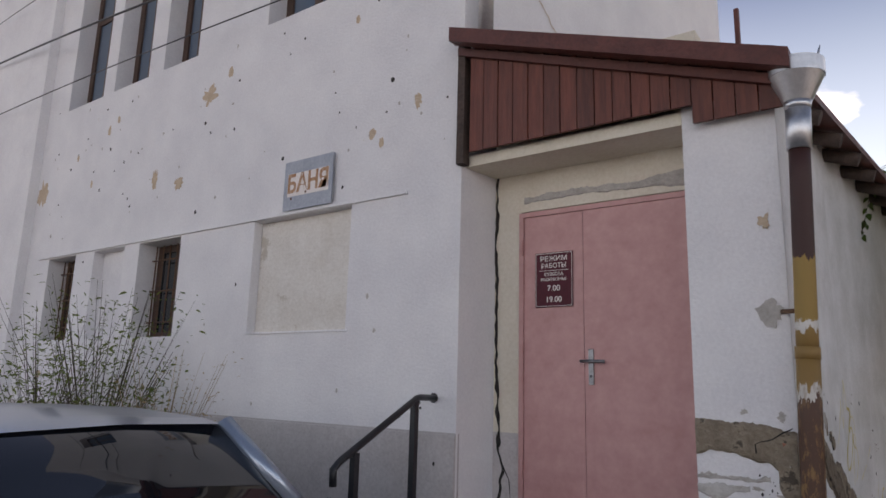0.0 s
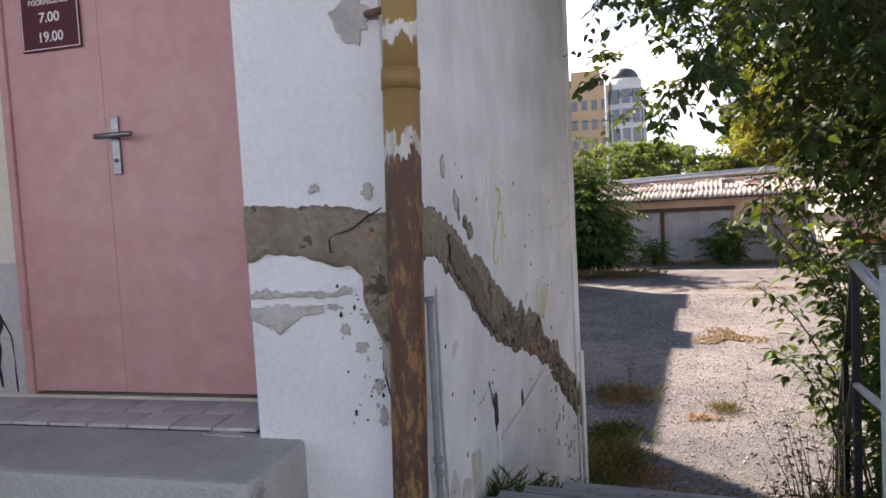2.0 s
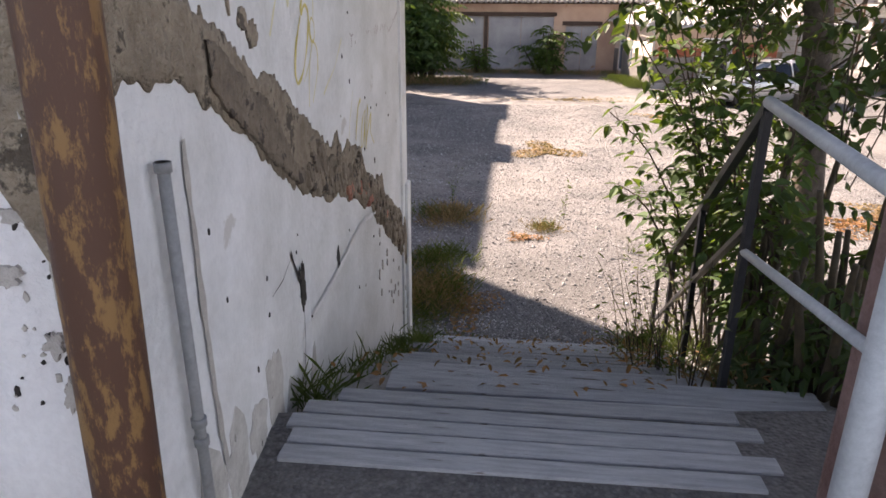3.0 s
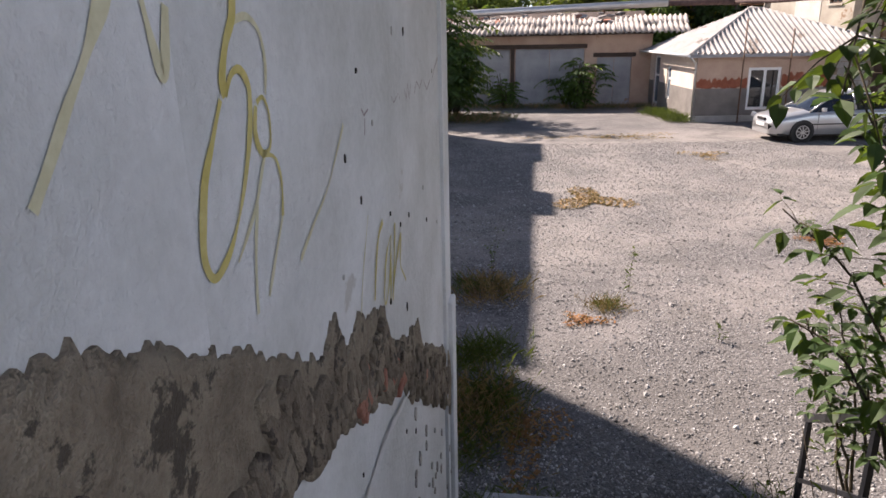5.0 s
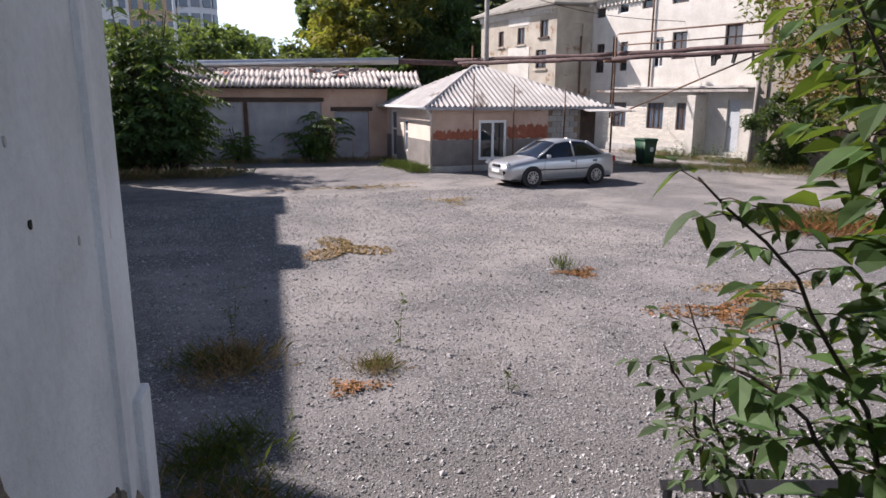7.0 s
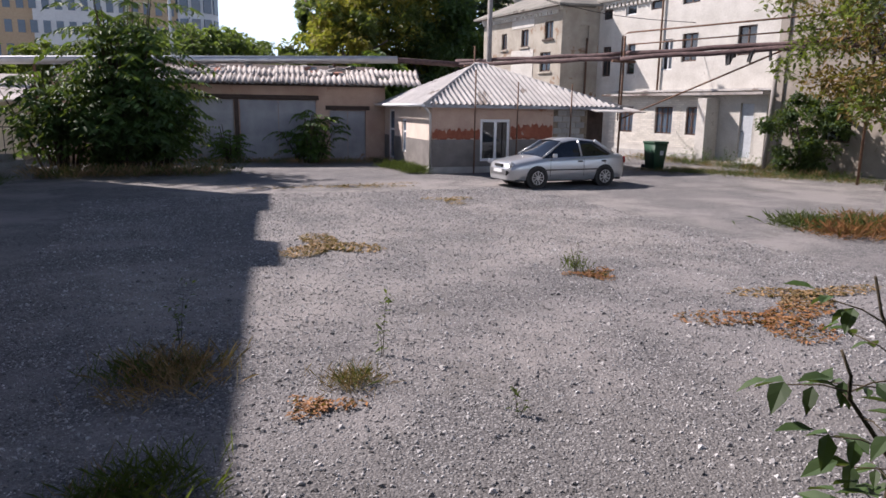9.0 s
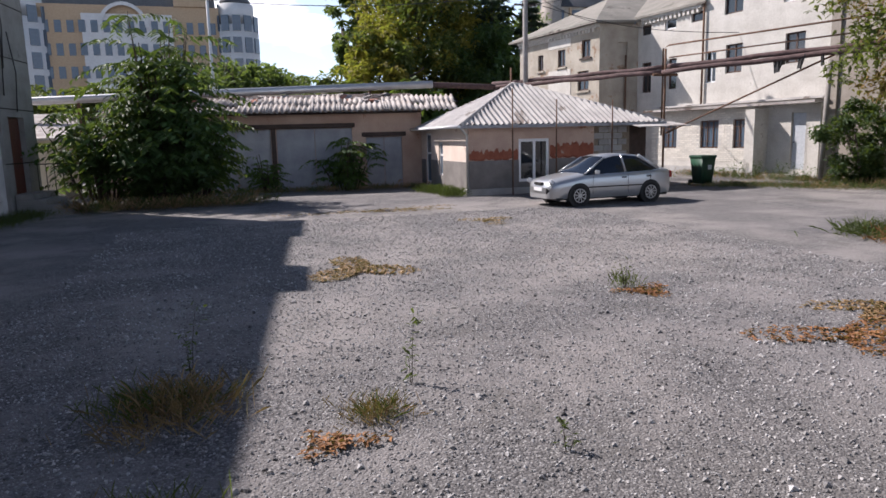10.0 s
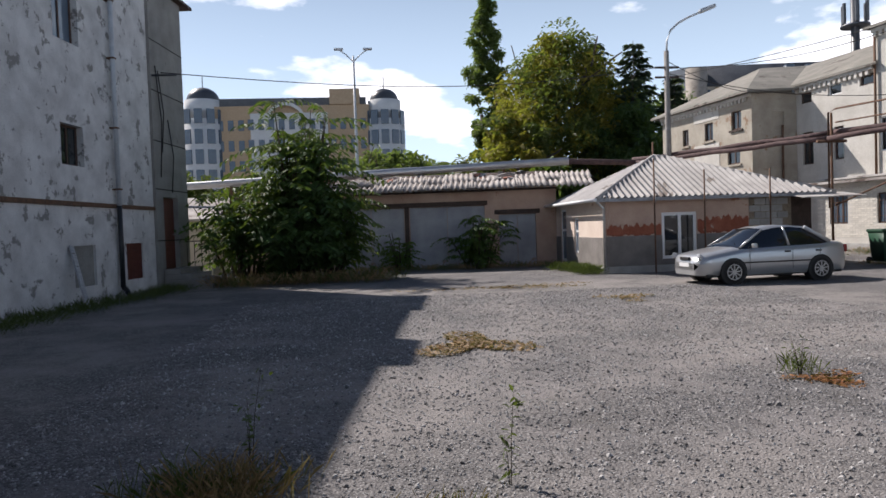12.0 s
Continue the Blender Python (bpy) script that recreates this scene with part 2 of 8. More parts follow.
white_pvc = mat("white_window_frame", (0.76, 0.77, 0.78), (0.80, 0.80, 0.80), 2, 0.4, 0.02, 30)
brown_frame = mat("brown_window_frame", (0.06, 0.032, 0.022), (0.09, 0.05, 0.035), 5, 0.6, 0.2, 40)
rusty_grille = mat("rusty_iron", (0.10, 0.055, 0.035), (0.17, 0.09, 0.05), 12, 0.85, 0.4, 60)
pane = glass("window_glass")
# the pink plaster lightened: sun on the house side painted into the colour
pink_sunlit = mat("sunlit_pink_plaster", (0.66, 0.54, 0.46), (0.76, 0.65, 0.56), 1.2, 0.92, 0.3, 40, (0.5, 0.36, 0.28), 0.66)
pane_sky = glass("pale_window_glass", (0.10, 0.14, 0.19), 0.08)


# ---- building helpers ----
def mesh_ob(name, bm, material, parent=None, label="", smooth=False):
    me = bpy.data.meshes.new(name)
    bm.to_mesh(me)
    bm.free()
    for m in (material if isinstance(material, (list, tuple)) else [material]):
        me.materials.append(m)
    if smooth:
        for p in me.polygons:
            p.use_smooth = True
    ob = new(name, me)
    if parent is not None:
        ob.parent = parent
    if label:
        ob["label"] = label
    return ob


def part(name, bm, material, parent, label="", smooth=False):
    return mesh_ob(name, bm, material, parent, label, smooth)


def empty(name, m, label, category, group="", kind=""):
    ob = new(name)
    ob.empty_display_size = 0.1
    ob.matrix_world = m
    return tagged(ob, label, category, group, kind)


def box(bm, x0, x1, y0, y1, z0, z1, mi=0, bevel=0.0, m=None):
    vs = [bm.verts.new((x, y, z)) for z in (z0, z1) for y in (y0, y1) for x in (x0, x1)]
    if m is not None:
        for v in vs:
            v.co = m @ v.co
    fs = [bm.faces.new([vs[i] for i in q]) for q in ((0, 2, 3, 1), (4, 5, 7, 6), (0, 1, 5, 4), (2, 6, 7, 3), (0, 4, 6, 2), (1, 3, 7, 5))]
    for f in fs:
        f.material_index = mi
    if bevel:
        es = list({e for f in fs for e in f.edges})
        bmesh.ops.bevel(bm, geom=es, offset=bevel, segments=2, affect="EDGES", profile=0.6)
    return vs


def box_bm(*a, **k):
    bm = bmesh.new()
    box(bm, *a, **k)
    return bm


def tube(bm, pts, r, n=10, cap=True, r2=None):
    """A round bar along points; r2: the radius at its end."""
    rings = []
    pts = [Vector(p) for p in pts]
    for i, p in enumerate(pts):
        d = (pts[min(i + 1, len(pts) - 1)] - pts[max(i - 1, 0)]).normalized()
        a = d.orthogonal().normalized() if abs(d.z) > 0.9 else d.cross(Vector((0, 0, 1))).normalized()
        b = d.cross(a)
        rr = r if r2 is None else r + (r2 - r) * i / max(1, len(pts) - 1)
        rings.append([bm.verts.new(p + (a * math.cos(2 * math.pi * k / n) + b * math.sin(2 * math.pi * k / n)) * rr) for k in range(n)])
    for q, w in zip(rings, rings[1:]):
        for k in range(n):
            f = bm.faces.new((q[k], q[(k + 1) % n], w[(k + 1) % n], w[k]))
            f.smooth = True
    if cap:
        bm.faces.new(rings[0][::-1])
        bm.faces.new(rings[-1])


def tube_bm(pts, r, n=10, r2=None):
    bm = bmesh.new()
    tube(bm, pts, r, n, True, r2)
    return bm


def wall_bm(length, z0, z1, thick, holes=(), split=None):
    """A wall along x from 0 to length, its face at y = 0 and its back at y = thick, with openings (x0, x1, z0, z1, depth); depth None goes through."""
    bm = bmesh.new()
    xs = sorted({0.0, length, *[v for h in holes for v in h[:2]]})
    zs = sorted({z0, z1, *[v for h in holes for v in h[2:4]], *([split] if split is not None else [])})
    kind = {}
    for i in range(len(xs) - 1):
        for j in range(len(zs) - 1):
            cx, cz = (xs[i] + xs[i + 1]) / 2, (zs[j] + zs[j + 1]) / 2
            d = 0.0
            for h in holes:
                if h[0] < cx < h[1] and h[2] < cz < h[3]:
                    d = thick if h[4] is None else h[4]
            kind[i, j] = d
    vc = {}

    def v(x, y, z):
        k = (round(x, 4), round(y, 4), round(z, 4))
        if k not in vc:
            vc[k] = bm.verts.new(k)
        return vc[k]

    def quad(a, b, c, d, mi=0):
        try:
            bm.faces.new((v(*a), v(*b), v(*c), v(*d))).material_index = mi
        except ValueError:
            pass

    nx, nz = len(xs) - 1, len(zs) - 1
    for i in range(nx):
        for j in range(nz):
            d = kind[i, j]
            xa, xb, za, zb = xs[i], xs[i + 1], zs[j], zs[j + 1]
            mi = 1 if split is not None and zb <= split + 1e-6 else 0
            if d < thick:
                quad((xa, d, za), (xb, d, za), (xb, d, zb), (xa, d, zb), mi)
                quad((xb, thick, za), (xa, thick, za), (xa, thick, zb), (xb, thick, zb), mi)
            for (p, q, e) in (((i - 1, j), 0, None), ((i + 1, j), 1, None), ((i, j - 1), 2, None), ((i, j + 1), 3, None)):
                o = kind.get(p, thick)
                if o > d:
                    if q == 0:
                        quad((xa, o, za), (xa, d, za), (xa, d, zb), (xa, o, zb), mi)
                    elif q == 1:
                        quad((xb, d, za), (xb, o, za), (xb, o, zb), (xb, d, zb), mi)
                    elif q == 2:
                        quad((xa, o, za), (xb, o, za), (xb, d, za), (xa, d, za), mi)
                    else:
                        quad((xa, d, zb), (xb, d, zb), (xb, o, zb), (xa, o, zb), mi)
    return bm


def structure(name, bm, material, label, m=None, category="wall"):
    ob = mesh_ob(name, bm, material)
    if m is not None:
        ob.matrix_world = m
    return tagged(ob, label, category, kind="structure")


def wall_frame(p, q):
    """The pose of a wall whose foot runs from p to q, its face on the right hand of that way."""
    d = Vector(q) - Vector(p)
    return pose(p[0], p[1], 0, 0, 0, math.degrees(math.atan2(d.y, d.x))), d.length


def window(name, m, x0, x1, z0, z1, y, frame_mat, pane_mat, mull=(0.5,), transom=(), label="", t=0.05, category="window", bars=None, kind="structure"):
    """A framed window in wall coordinates, with mullions at shares of its width and transoms at shares of its height."""
    w = empty(name, m @ pose((x0 + x1) / 2, y, z0), label, category, kind=kind)
    W, H = x1 - x0, z1 - z0
    bm = bmesh.new()
    for a, b, c, d in ((-W / 2, W / 2, 0, t), (-W / 2, W / 2, H - t, H), (-W / 2, -W / 2 + t, t, H - t), (W / 2 - t, W / 2, t, H - t)):
        box(bm, a, b, -0.03, 0.03, c, d)
    for s in mull:
        box(bm, -W / 2 + W * s - t / 2, -W / 2 + W * s + t / 2, -0.028, 0.028, t, H - t)
    for s in transom:
        box(bm, -W / 2 + t, W / 2 - t, -0.025, 0.025, H * s - t / 2, H * s + t / 2)
    part("window_frame", bm, frame_mat, w)
    xs = [-W / 2 + t / 2, *[-W / 2 + W * s for s in mull], W / 2 - t / 2]
    zs = [t / 2, *[H * s for s in transom], H - t / 2]
    for a, b in zip(xs, xs[1:]):
        for c, d in zip(zs, zs[1:]):
            part("pane", box_bm(a, b, -0.006, 0.006, c, d), pane_mat, w)
    if bars:
        n, rows_, bmat = bars
        for k in range(n):
            bx = -W / 2 + W * (k + 0.5) / n
            part("grille_bar", tube_bm([(bx, -0.09, 0.01), (bx, -0.09, H - 0.01)], 0.008, 6), bmat, w)
        for k in range(rows_):
            bz = H * (k + 0.5) / rows_
            part("grille_bar", tube_bm([(-W / 2, -0.09, bz), (W / 2, -0.09, bz)], 0.008, 6), bmat, w)
    return w


# ---- ground: one sheet ----
YARD = -2.29


def side_x(y):
    """The side wall of the annexe."""
    return -0.03 + 0.121 * y


def ground_z(x, y):
    s = min(1.0, max(0.0, (y - 1.0) / 3.3))
    street = -0.60 - 0.03 * max(-6, min(1.0, y))
    z = street + (YARD - street) * s
    if 0.0 < s < 1.0 and side_x(y) - 0.1 < x < 2.35:
        z -= 0.14
    if y > 4.3:
        z += 0.02 * noise.noise((x * 0.25, y * 0.25, 0)) + (0.012 * noise.noise((x * 1.3, y * 1.3, 4)))
    return z


def spread(a, b, fine_a, fine_b, fine, coarse):
    v, out = a, []
    while v < b:
        out.append(v)
        v += fine if fine_a <= v < fine_b else min(coarse, max(fine, 0.18 * min(abs(v - fine_a), abs(v - fine_b)) + fine))
    return out + [b]


gx, gy = spread(-600, 600, -3, 9, 0.3, 60), spread(-300, 900, -2, 16, 0.3, 60)
gv = [(x, y, ground_z(x, y)) for y in gy for x in gx]
gf = [(j * len(gx) + i, j * len(gx) + i + 1, (j + 1) * len(gx) + i + 1, (j + 1) * len(gx) + i) for j in range(len(gy) - 1) for i in range(len(gx) - 1)]
gme = bpy.data.meshes.new("ground")
gme.from_pydata(gv, [], gf)
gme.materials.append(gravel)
for p in gme.polygons:
    p.use_smooth = True
ground = tagged(new("ground", gme), "worn grey gravel yard with dusty patches", "ground", kind="structure")

# ---- main building, street side ----
FRONT, FLEN = pose(-14.0, -0.04, 0), 14.0 - 1.93
H_MAIN = 8.6


def fx(x):
    return x + 14.0


up = [(-4.25, -3.35), (-6.03, -5.38), (-7.08, -6.33), (-8.2, -7.33), (-11.0, -9.95)]
front_holes = [(fx(a), fx(b), 4.25, 6.1, 0.30) for a, b in up]
front_holes += [(fx(-8.15), fx(-7.48), 1.27, 2.27, 0.30), (fx(-6.10), fx(-5.34), 1.27, 2.27, 0.30), (fx(-7.05), fx(-6.4), 1.27, 2.27, 0.12), (fx(-4.2), fx(-3.0), 1.28, 2.28, 0.10)]
structure("wall_front", wall_bm(FLEN, -1.0, H_MAIN, 0.5, front_holes, split=0.56), [whitewash, plinth_paint], "whitewashed plaster street wall with flaking patches", FRONT)
mside, mlen = wall_frame((-1.93, -0.04), (-1.33, 5.3))
structure("wall_side_main", wall_bm(mlen, -1.0, H_MAIN, 0.5), whitewash, "whitewashed cracked side wall of the bath house", mside)
# the rest of the bath house, out of the walk's sight
structure("wall_rear_wing", box_bm(-14, -5.75, 5.3, 13.5, -2.4, 8.9), whitewash, "taller whitewashed wing of the bath house")
bm = bmesh.new()
box(bm, -14, -1.9, 0.3, 5.6, H_MAIN, H_MAIN + 0.2)
structure("main_roof", bm, slate, "flat dull roof edge of the bath house", category="roof")

# ---- annexe with the door ----
def annex_side():
    return wall_frame((side_x(0), 0.0), (side_x(4.05), 4.05))


structure("wall_pier", box_bm(-0.38, 0.118, -0.002, 0.5, -0.9, 2.62), whitewash, "white plaster pier beside the pink door with bare mortar")
AM, ALEN = annex_side()
structure("wall_side_annexe", wall_bm(ALEN - 1.56, -2.5, 2.72, 0.32), whitewash_side, "white plaster side wall with graffiti and fallen plaster", AM @ pose(1.56, 0, 0))
SM, SLEN = wall_frame((0.12, 0.0), (side_x(1.55), 1.55))
structure("wall_side_front", wall_bm(SLEN, -2.5, 2.62, 0.3), whitewash_side, "white plaster side wall beside the rusty downpipe", SM)


def wm(s):
    """The frame of the side wall at that distance along it."""
    return SM if s < 1.555 else AM

structure("wall_end_annexe", box_bm(-2.2, side_x(4.05) - 0.02, 3.75, 4.046, -2.5, 2.7), whitewash_side, "white plaster end wall of the annexe")
structure("wall_door_back", wall_bm(1.56, -0.6, 3.2, 0.14, [(0.27, 1.545, -0.01, 2.13, None)]), cream, "cream plaster around the recessed pink door", pose(-1.935, 0.36, 0))
structure("soffit", box_bm(-1.92, -0.384, 0.0, 0.358, 2.42, 2.5), cream, "cream plaster soffit above the door", category="ceiling")
structure("floor_annexe", box_bm(-1.93, -0.05, 0.5, 4.0, -0.12, -0.02), concrete, "concrete floor inside the annexe", category="floor")

# annexe roof: a lean-to that falls away from the main wall
def roof_z(x):
    return 3.42 - (x + 1.93) * 0.36


EAVE = 0.24
bm = bmesh.new()
rv = []
for y0, y1, t0, t1 in ((-0.22, 4.35, 0.0, 0.05),):
    a = [(-1.93, y0), (side_x(y0) + EAVE, y0), (side_x(y1) + EAVE, y1), (-1.93 + 0.1135 * y1, y1)]
    lo = [bm.verts.new((x, y, roof_z(x - 0.1135 * max(0, y)) - 0.05)) for x, y in a]
    hi = [bm.verts.new((x, y, roof_z(x - 0.1135 * max(0, y)))) for x, y in a]
    bm.faces.new(lo[::-1])
    bm.faces.new(hi)
    for k in range(4):
        bm.faces.new((lo[k], lo[(k + 1) % 4], hi[(k + 1) % 4], hi[k]))
roof = structure("roof_annexe", bm, red_trim, "red-brown lean-to roof over the annexe", category="roof")

# gable boarding above the door, with its trim
gable = empty("gable_boarding", pose(-1.88, -0.07, 2.4), "red-brown varnished vertical boards under the roof", "cladding", kind="structure")
nb = 17
for k in range(nb):
    xa, xb = -1.84 + 2.02 * k / nb, -1.84 + 2.02 * (k + 1) / nb - 0.006
    ztop = roof_z((xa + xb) / 2) - 0.10
    zb = 2.50 if xb < -0.27 else 2.385
    part("board", box_bm(xa + 1.88, xb + 1.88, -0.012 - 0.003 * (k % 2), 0.012, zb - 2.4, ztop - 2.4, bevel=0.003), red_wood, gable)
part("backing", box_bm(0.03, 2.05, 0.014, 0.03, 0.11, 0.2), dark_wood, gable)
gt = bmesh.new()
for za, zb, ya in ((-0.13, -0.02, -0.17), (-0.19, -0.13, -0.05)):
    vs = []
    for x in (-1.93, 0.24):
        for y in (ya, ya + 0.09):
            for z in (za, zb):
                vs.append(gt.verts.new((x + 1.88, y, roof_z(x) + z - 2.4 + 0.02)))
    for q in ((0, 1, 3, 2), (4, 6, 7, 5), (0, 4, 5, 1), (2, 3, 7, 6), (0, 2, 6, 4), (1, 5, 7, 3)):
        gt.faces.new([vs[i] for i in q])
part("fascia_board", gt, red_trim, gable)
part("corner_post", box_bm(-0.06, 0.0, -0.03, 0.05, 0.02, 0.95), dark_wood, gable)
part("vent_stub", box_bm(1.86, 1.885, -0.12, -0.095, 0.27, 0.56), red_trim, gable)

for k in range(9):
    y = 0.15 + 0.5 * k
    rb = tube_bm([(0, 0, 0), (0.72, 0, -0.25)], 0.05, 8)
    r = tagged(mesh_ob("rafter", rb, dark_wood), "dark round roof rafter under the eave", "rafter", group="annexe rafters", kind="structure")
    r.matrix_world = pose(side_x(y) - 0.5, y, roof_z(-0.53) - 0.12)

# ---- the pink door ----
door = empty("door_1", pose(-1.665, 0.33, 0.0), "closed pink painted steel double door with uneven leaves", "door", kind="structure")
DW = 1.275
bm = bmesh.new()
for a in ((0, 0.035, 0, 2.115), (DW - 0.035, DW, 0, 2.115), (0.035, DW - 0.035, 2.08, 2.115)):
    box(bm, a[0], a[1], 0.0, 0.07, a[2], a[3])
part("door_frame", bm, pink_paint, door)
narrow = part("narrow_leaf", box_bm(0.037, 0.49, 0.012, 0.06, 0.012, 2.078, bevel=0.003), pink_paint, door)
wide = part("wide_leaf", box_bm(0.494, DW - 0.037, 0.008, 0.06, 0.012, 2.078, bevel=0.003), pink_paint, door)
steel = mat("dull_steel_handle", (0.20, 0.20, 0.21), (0.28, 0.28, 0.29), 20, 0.35, 0.05, 80, metal=0.9)
part("lock_plate", box_bm(0.525, 0.56, -0.004, 0.008, 0.90, 1.13, bevel=0.002), steel, wide)
part("door_handle", tube_bm([(0.542, 0.0, 1.05), (0.542, -0.045, 1.05), (0.49, -0.05, 1.05), (0.56, -0.05, 1.05), (0.655, -0.05, 1.05)], 0.011, 8), steel, wide)
part("keyhole", tube_bm([(0.542, -0.007, 0.955), (0.542, 0.002, 0.955)], 0.009, 10), black_paint, wide)
for z in (0.28, 1.80):
    part("hinge", tube_bm([(0.03, -0.008, z), (0.03, -0.008, z + 0.11)], 0.009, 8), pink_paint, door)

# ---- landing with tiles, steps, railing ----
landing = empty("landing", pose(-1.15, 0, -0.3), "worn concrete landing slab before the door", "landing", kind="structure")
part("slab", box_bm(-0.95, 0.93, -0.36, 0.355, -0.35, 0.265, bevel=0.02), concrete, landing)
for k in range(3):
    part("step", box_bm(-0.92, 0.75, -0.40 - 0.3 * (k + 1), -0.38 - 0.3 * k, -0.4, 0.115 - 0.15 * k, bevel=0.015), concrete, landing)

# ---- stairs to the yard: sloping flight of weathered planks ----
PERP = math.degrees(math.atan2(-0.1135, 1))
stair = empty("plank_stairs", pose(0, 0, 0), "weathered grey plank steps with leaves and weeds", "stairs", kind="structure")
rs = random.Random(4)
for k in range(10):
    y = 1.12 + 0.33 * k
    z = -0.72 - 0.157 * k
    part("riser_bank", box_bm(0, 2.1, -0.02, 0.34, -0.32, -0.05, m=pose(side_x(y) + 0.12, y, z, 0, 0, PERP)), dark_concrete, stair)
    for w, yy in ((0.15, 0.0), (0.15, 0.168)) if k < 3 else ((0.045, 0.0), (0.075, 0.25)):
        x0, x1 = rs.uniform(0.1, 0.35), rs.uniform(1.75, 2.0)
        m = pose(side_x(y) + 0.05, y + yy, z + rs.uniform(0.0, 0.012), rs.uniform(-3, 3), rs.uniform(-0.7, 0.7), PERP + rs.uniform(-0.7, 0.7))
        pb = part("plank", box_bm(x0, x1, 0, w, -0.035, 0, bevel=0.005), grey_wood, stair)
        pb.matrix_local = m

for j in range(5):
    y = 0.70 + 0.086 * j
    pb = part("plank", box_bm(rs.uniform(0.06, 0.2), rs.uniform(1.45, 1.6), 0, 0.074, -0.03, 0, bevel=0.005), grey_wood, stair)
    pb.matrix_local = pose(side_x(y) + 0.05, y, -0.606 - 0.003 * j, rs.uniform(-1, 1), 0, PERP + rs.uniform(-0.5, 0.5))

# ---- yard: the old whitewashed block ----
BX0, BY0, BY1 = -5.6, 13.5, 24.0


def block_x(y):
    return -4.6 + 0.1135 * (y - 22)


bm_, bl = wall_frame((block_x(BY0), BY0), (block_x(BY1), BY1))


def bs(y):
    return (y - BY0) / (BY1 - BY0) * bl


b_holes = [(bs(19.72), bs(20.6), 0.85, 1.75, 0.22), (bs(19.62), bs(20.6), 3.55, 5.0, 0.22), (bs(20.0), bs(20.9), -1.85, -0.92, 0.08), (bs(22.35), bs(23.25), -1.85, -0.92, 0.1),
           (bs(15.6), bs(16.5), 0.85, 1.75, 0.22), (bs(15.6), bs(16.5), 3.55, 5.0, 0.22)]
structure("wall_block", wall_bm(bl, -2.5, 6.1, 0.5, b_holes), old_wash, "stained peeling whitewashed wall of the yard block", bm_)
structure("wall_block_band", box_bm(0, bl, -0.05, 0.0, -0.04, 0.06), rusty_grille, "rusty brown string course along the wall", bm_, category="trim")
tm, tl = wall_frame((block_x(24.0) + 0.08, 24.0), (block_x(26.2) + 0.08, 26.2))
structure("wall_tower", wall_bm(tl, -2.5, 6.4, 0.5, [(0.45, 1.45, -1.72, 0.36, 0.2)]), dark_concrete, "grey concrete block stair tower wall", tm)
structure("wall_tower_end", box_bm(-14, block_x(26.2) + 0.04, 26.0, 26.2, -2.5, 6.4), dark_concrete, "grey end wall of the yard block")
structure("block_roof", box_bm(0, bl, -0.06, 7.5, 6.1, 6.4), slate_dark, "grey sheet roof with a thin overhang", bm_, category="roof")
structure("roof_parapet", box_bm(bs(19.4), bs(21.0), 0.0, 0.4, 6.4, 6.9), old_wash, "low parapet on the roof edge", bm_)
structure("tower_roof", box_bm(-0.0, tl, 0.0, 6.5, 6.39, 6.45), slate_dark, "flat roof of the stair tower", tm, category="roof")
structure("block_roof_lip", box_bm(0, tl + 0.5, -0.2, 0.6, 6.3, 6.385), dark_wood, "dark roof overhang", tm, category="roof")
window("window_1", bm_, bs(19.72), bs(20.6), 0.85, 1.75, 0.18, brown_frame, pane, (0.55,), (), "small old brown window in the peeling wall")
window("window_2", bm_, bs(19.62), bs(20.6), 3.55, 5.0, 0.18, brown_frame, pane_sky, (0.5,), (), "tall upper window in the peeling wall")
window("window_3", bm_, bs(15.6), bs(16.5), 0.85, 1.75, 0.18, brown_frame, pane, (0.55,), (), "small old brown window in the peeling wall")

# ---- yard: shed with steel gates ----
sm, sl = wall_frame((-3.2, 30.62), (8.35, 28.95))


def ss(x):
    return (x + 3.2) / 11.55 * sl


structure("wall_shed", wall_bm(sl, -2.5, 0.62, 0.3, [(ss(0.3), ss(2.78), -2.28, 0.0, None), (ss(2.98), ss(5.75), -2.28, 0.0, None), (ss(6.25), ss(7.6), -2.28, -0.36, None)]), pink_plaster, "faded pink plaster front of the garages", sm)
structure("shed_lintel", box_bm(ss(0.2), ss(5.85), -0.06, 0.0, 0.0, 0.16), dark_wood, "dark timber lintel above the garage gates", sm, category="trim")
structure("gate_jamb", box_bm(ss(2.80), ss(2.96), -0.03, 0.1, -2.35, 0.0), dark_wood, "dark timber post between the garage gates", sm, category="trim")
structure("shed_lintel_small", box_bm(ss(6.1), ss(7.75), -0.05, 0.0, -0.36, -0.2), dark_wood, "dark timber lintel above the small gate", sm, category="trim")
structure("shed_back", box_bm(0, sl, 3.4, 3.6, -2.5, 1.4), pink_plaster, "rear wall of the garages", sm)


def corrugated(w, d, pitch=0.145, amp=0.024, x_off=0.0, t=0.01):
    """A sheet w wide along x and d along y, with waves that run along y."""
    bm = bmesh.new()
    n = int(w / pitch * 6)
    lo = []
    for i in range(n + 1):
        x = w * i / n
        z = amp * math.sin(2 * math.pi * (x + x_off) / pitch)
        lo.append([bm.verts.new((x, y, z + dz)) for y, dz in ((0, 0), (d, 0), (0, t), (d, t))])
    for a, b in zip(lo, lo[1:]):
        for q in ((a[0], a[1], b[1], b[0]), (a[2], b[2], b[3], a[3]), (a[0], b[0], b[2], a[2]), (a[1], a[3], b[3], b[1])):
            bm.faces.new(q).smooth = True
    return bm


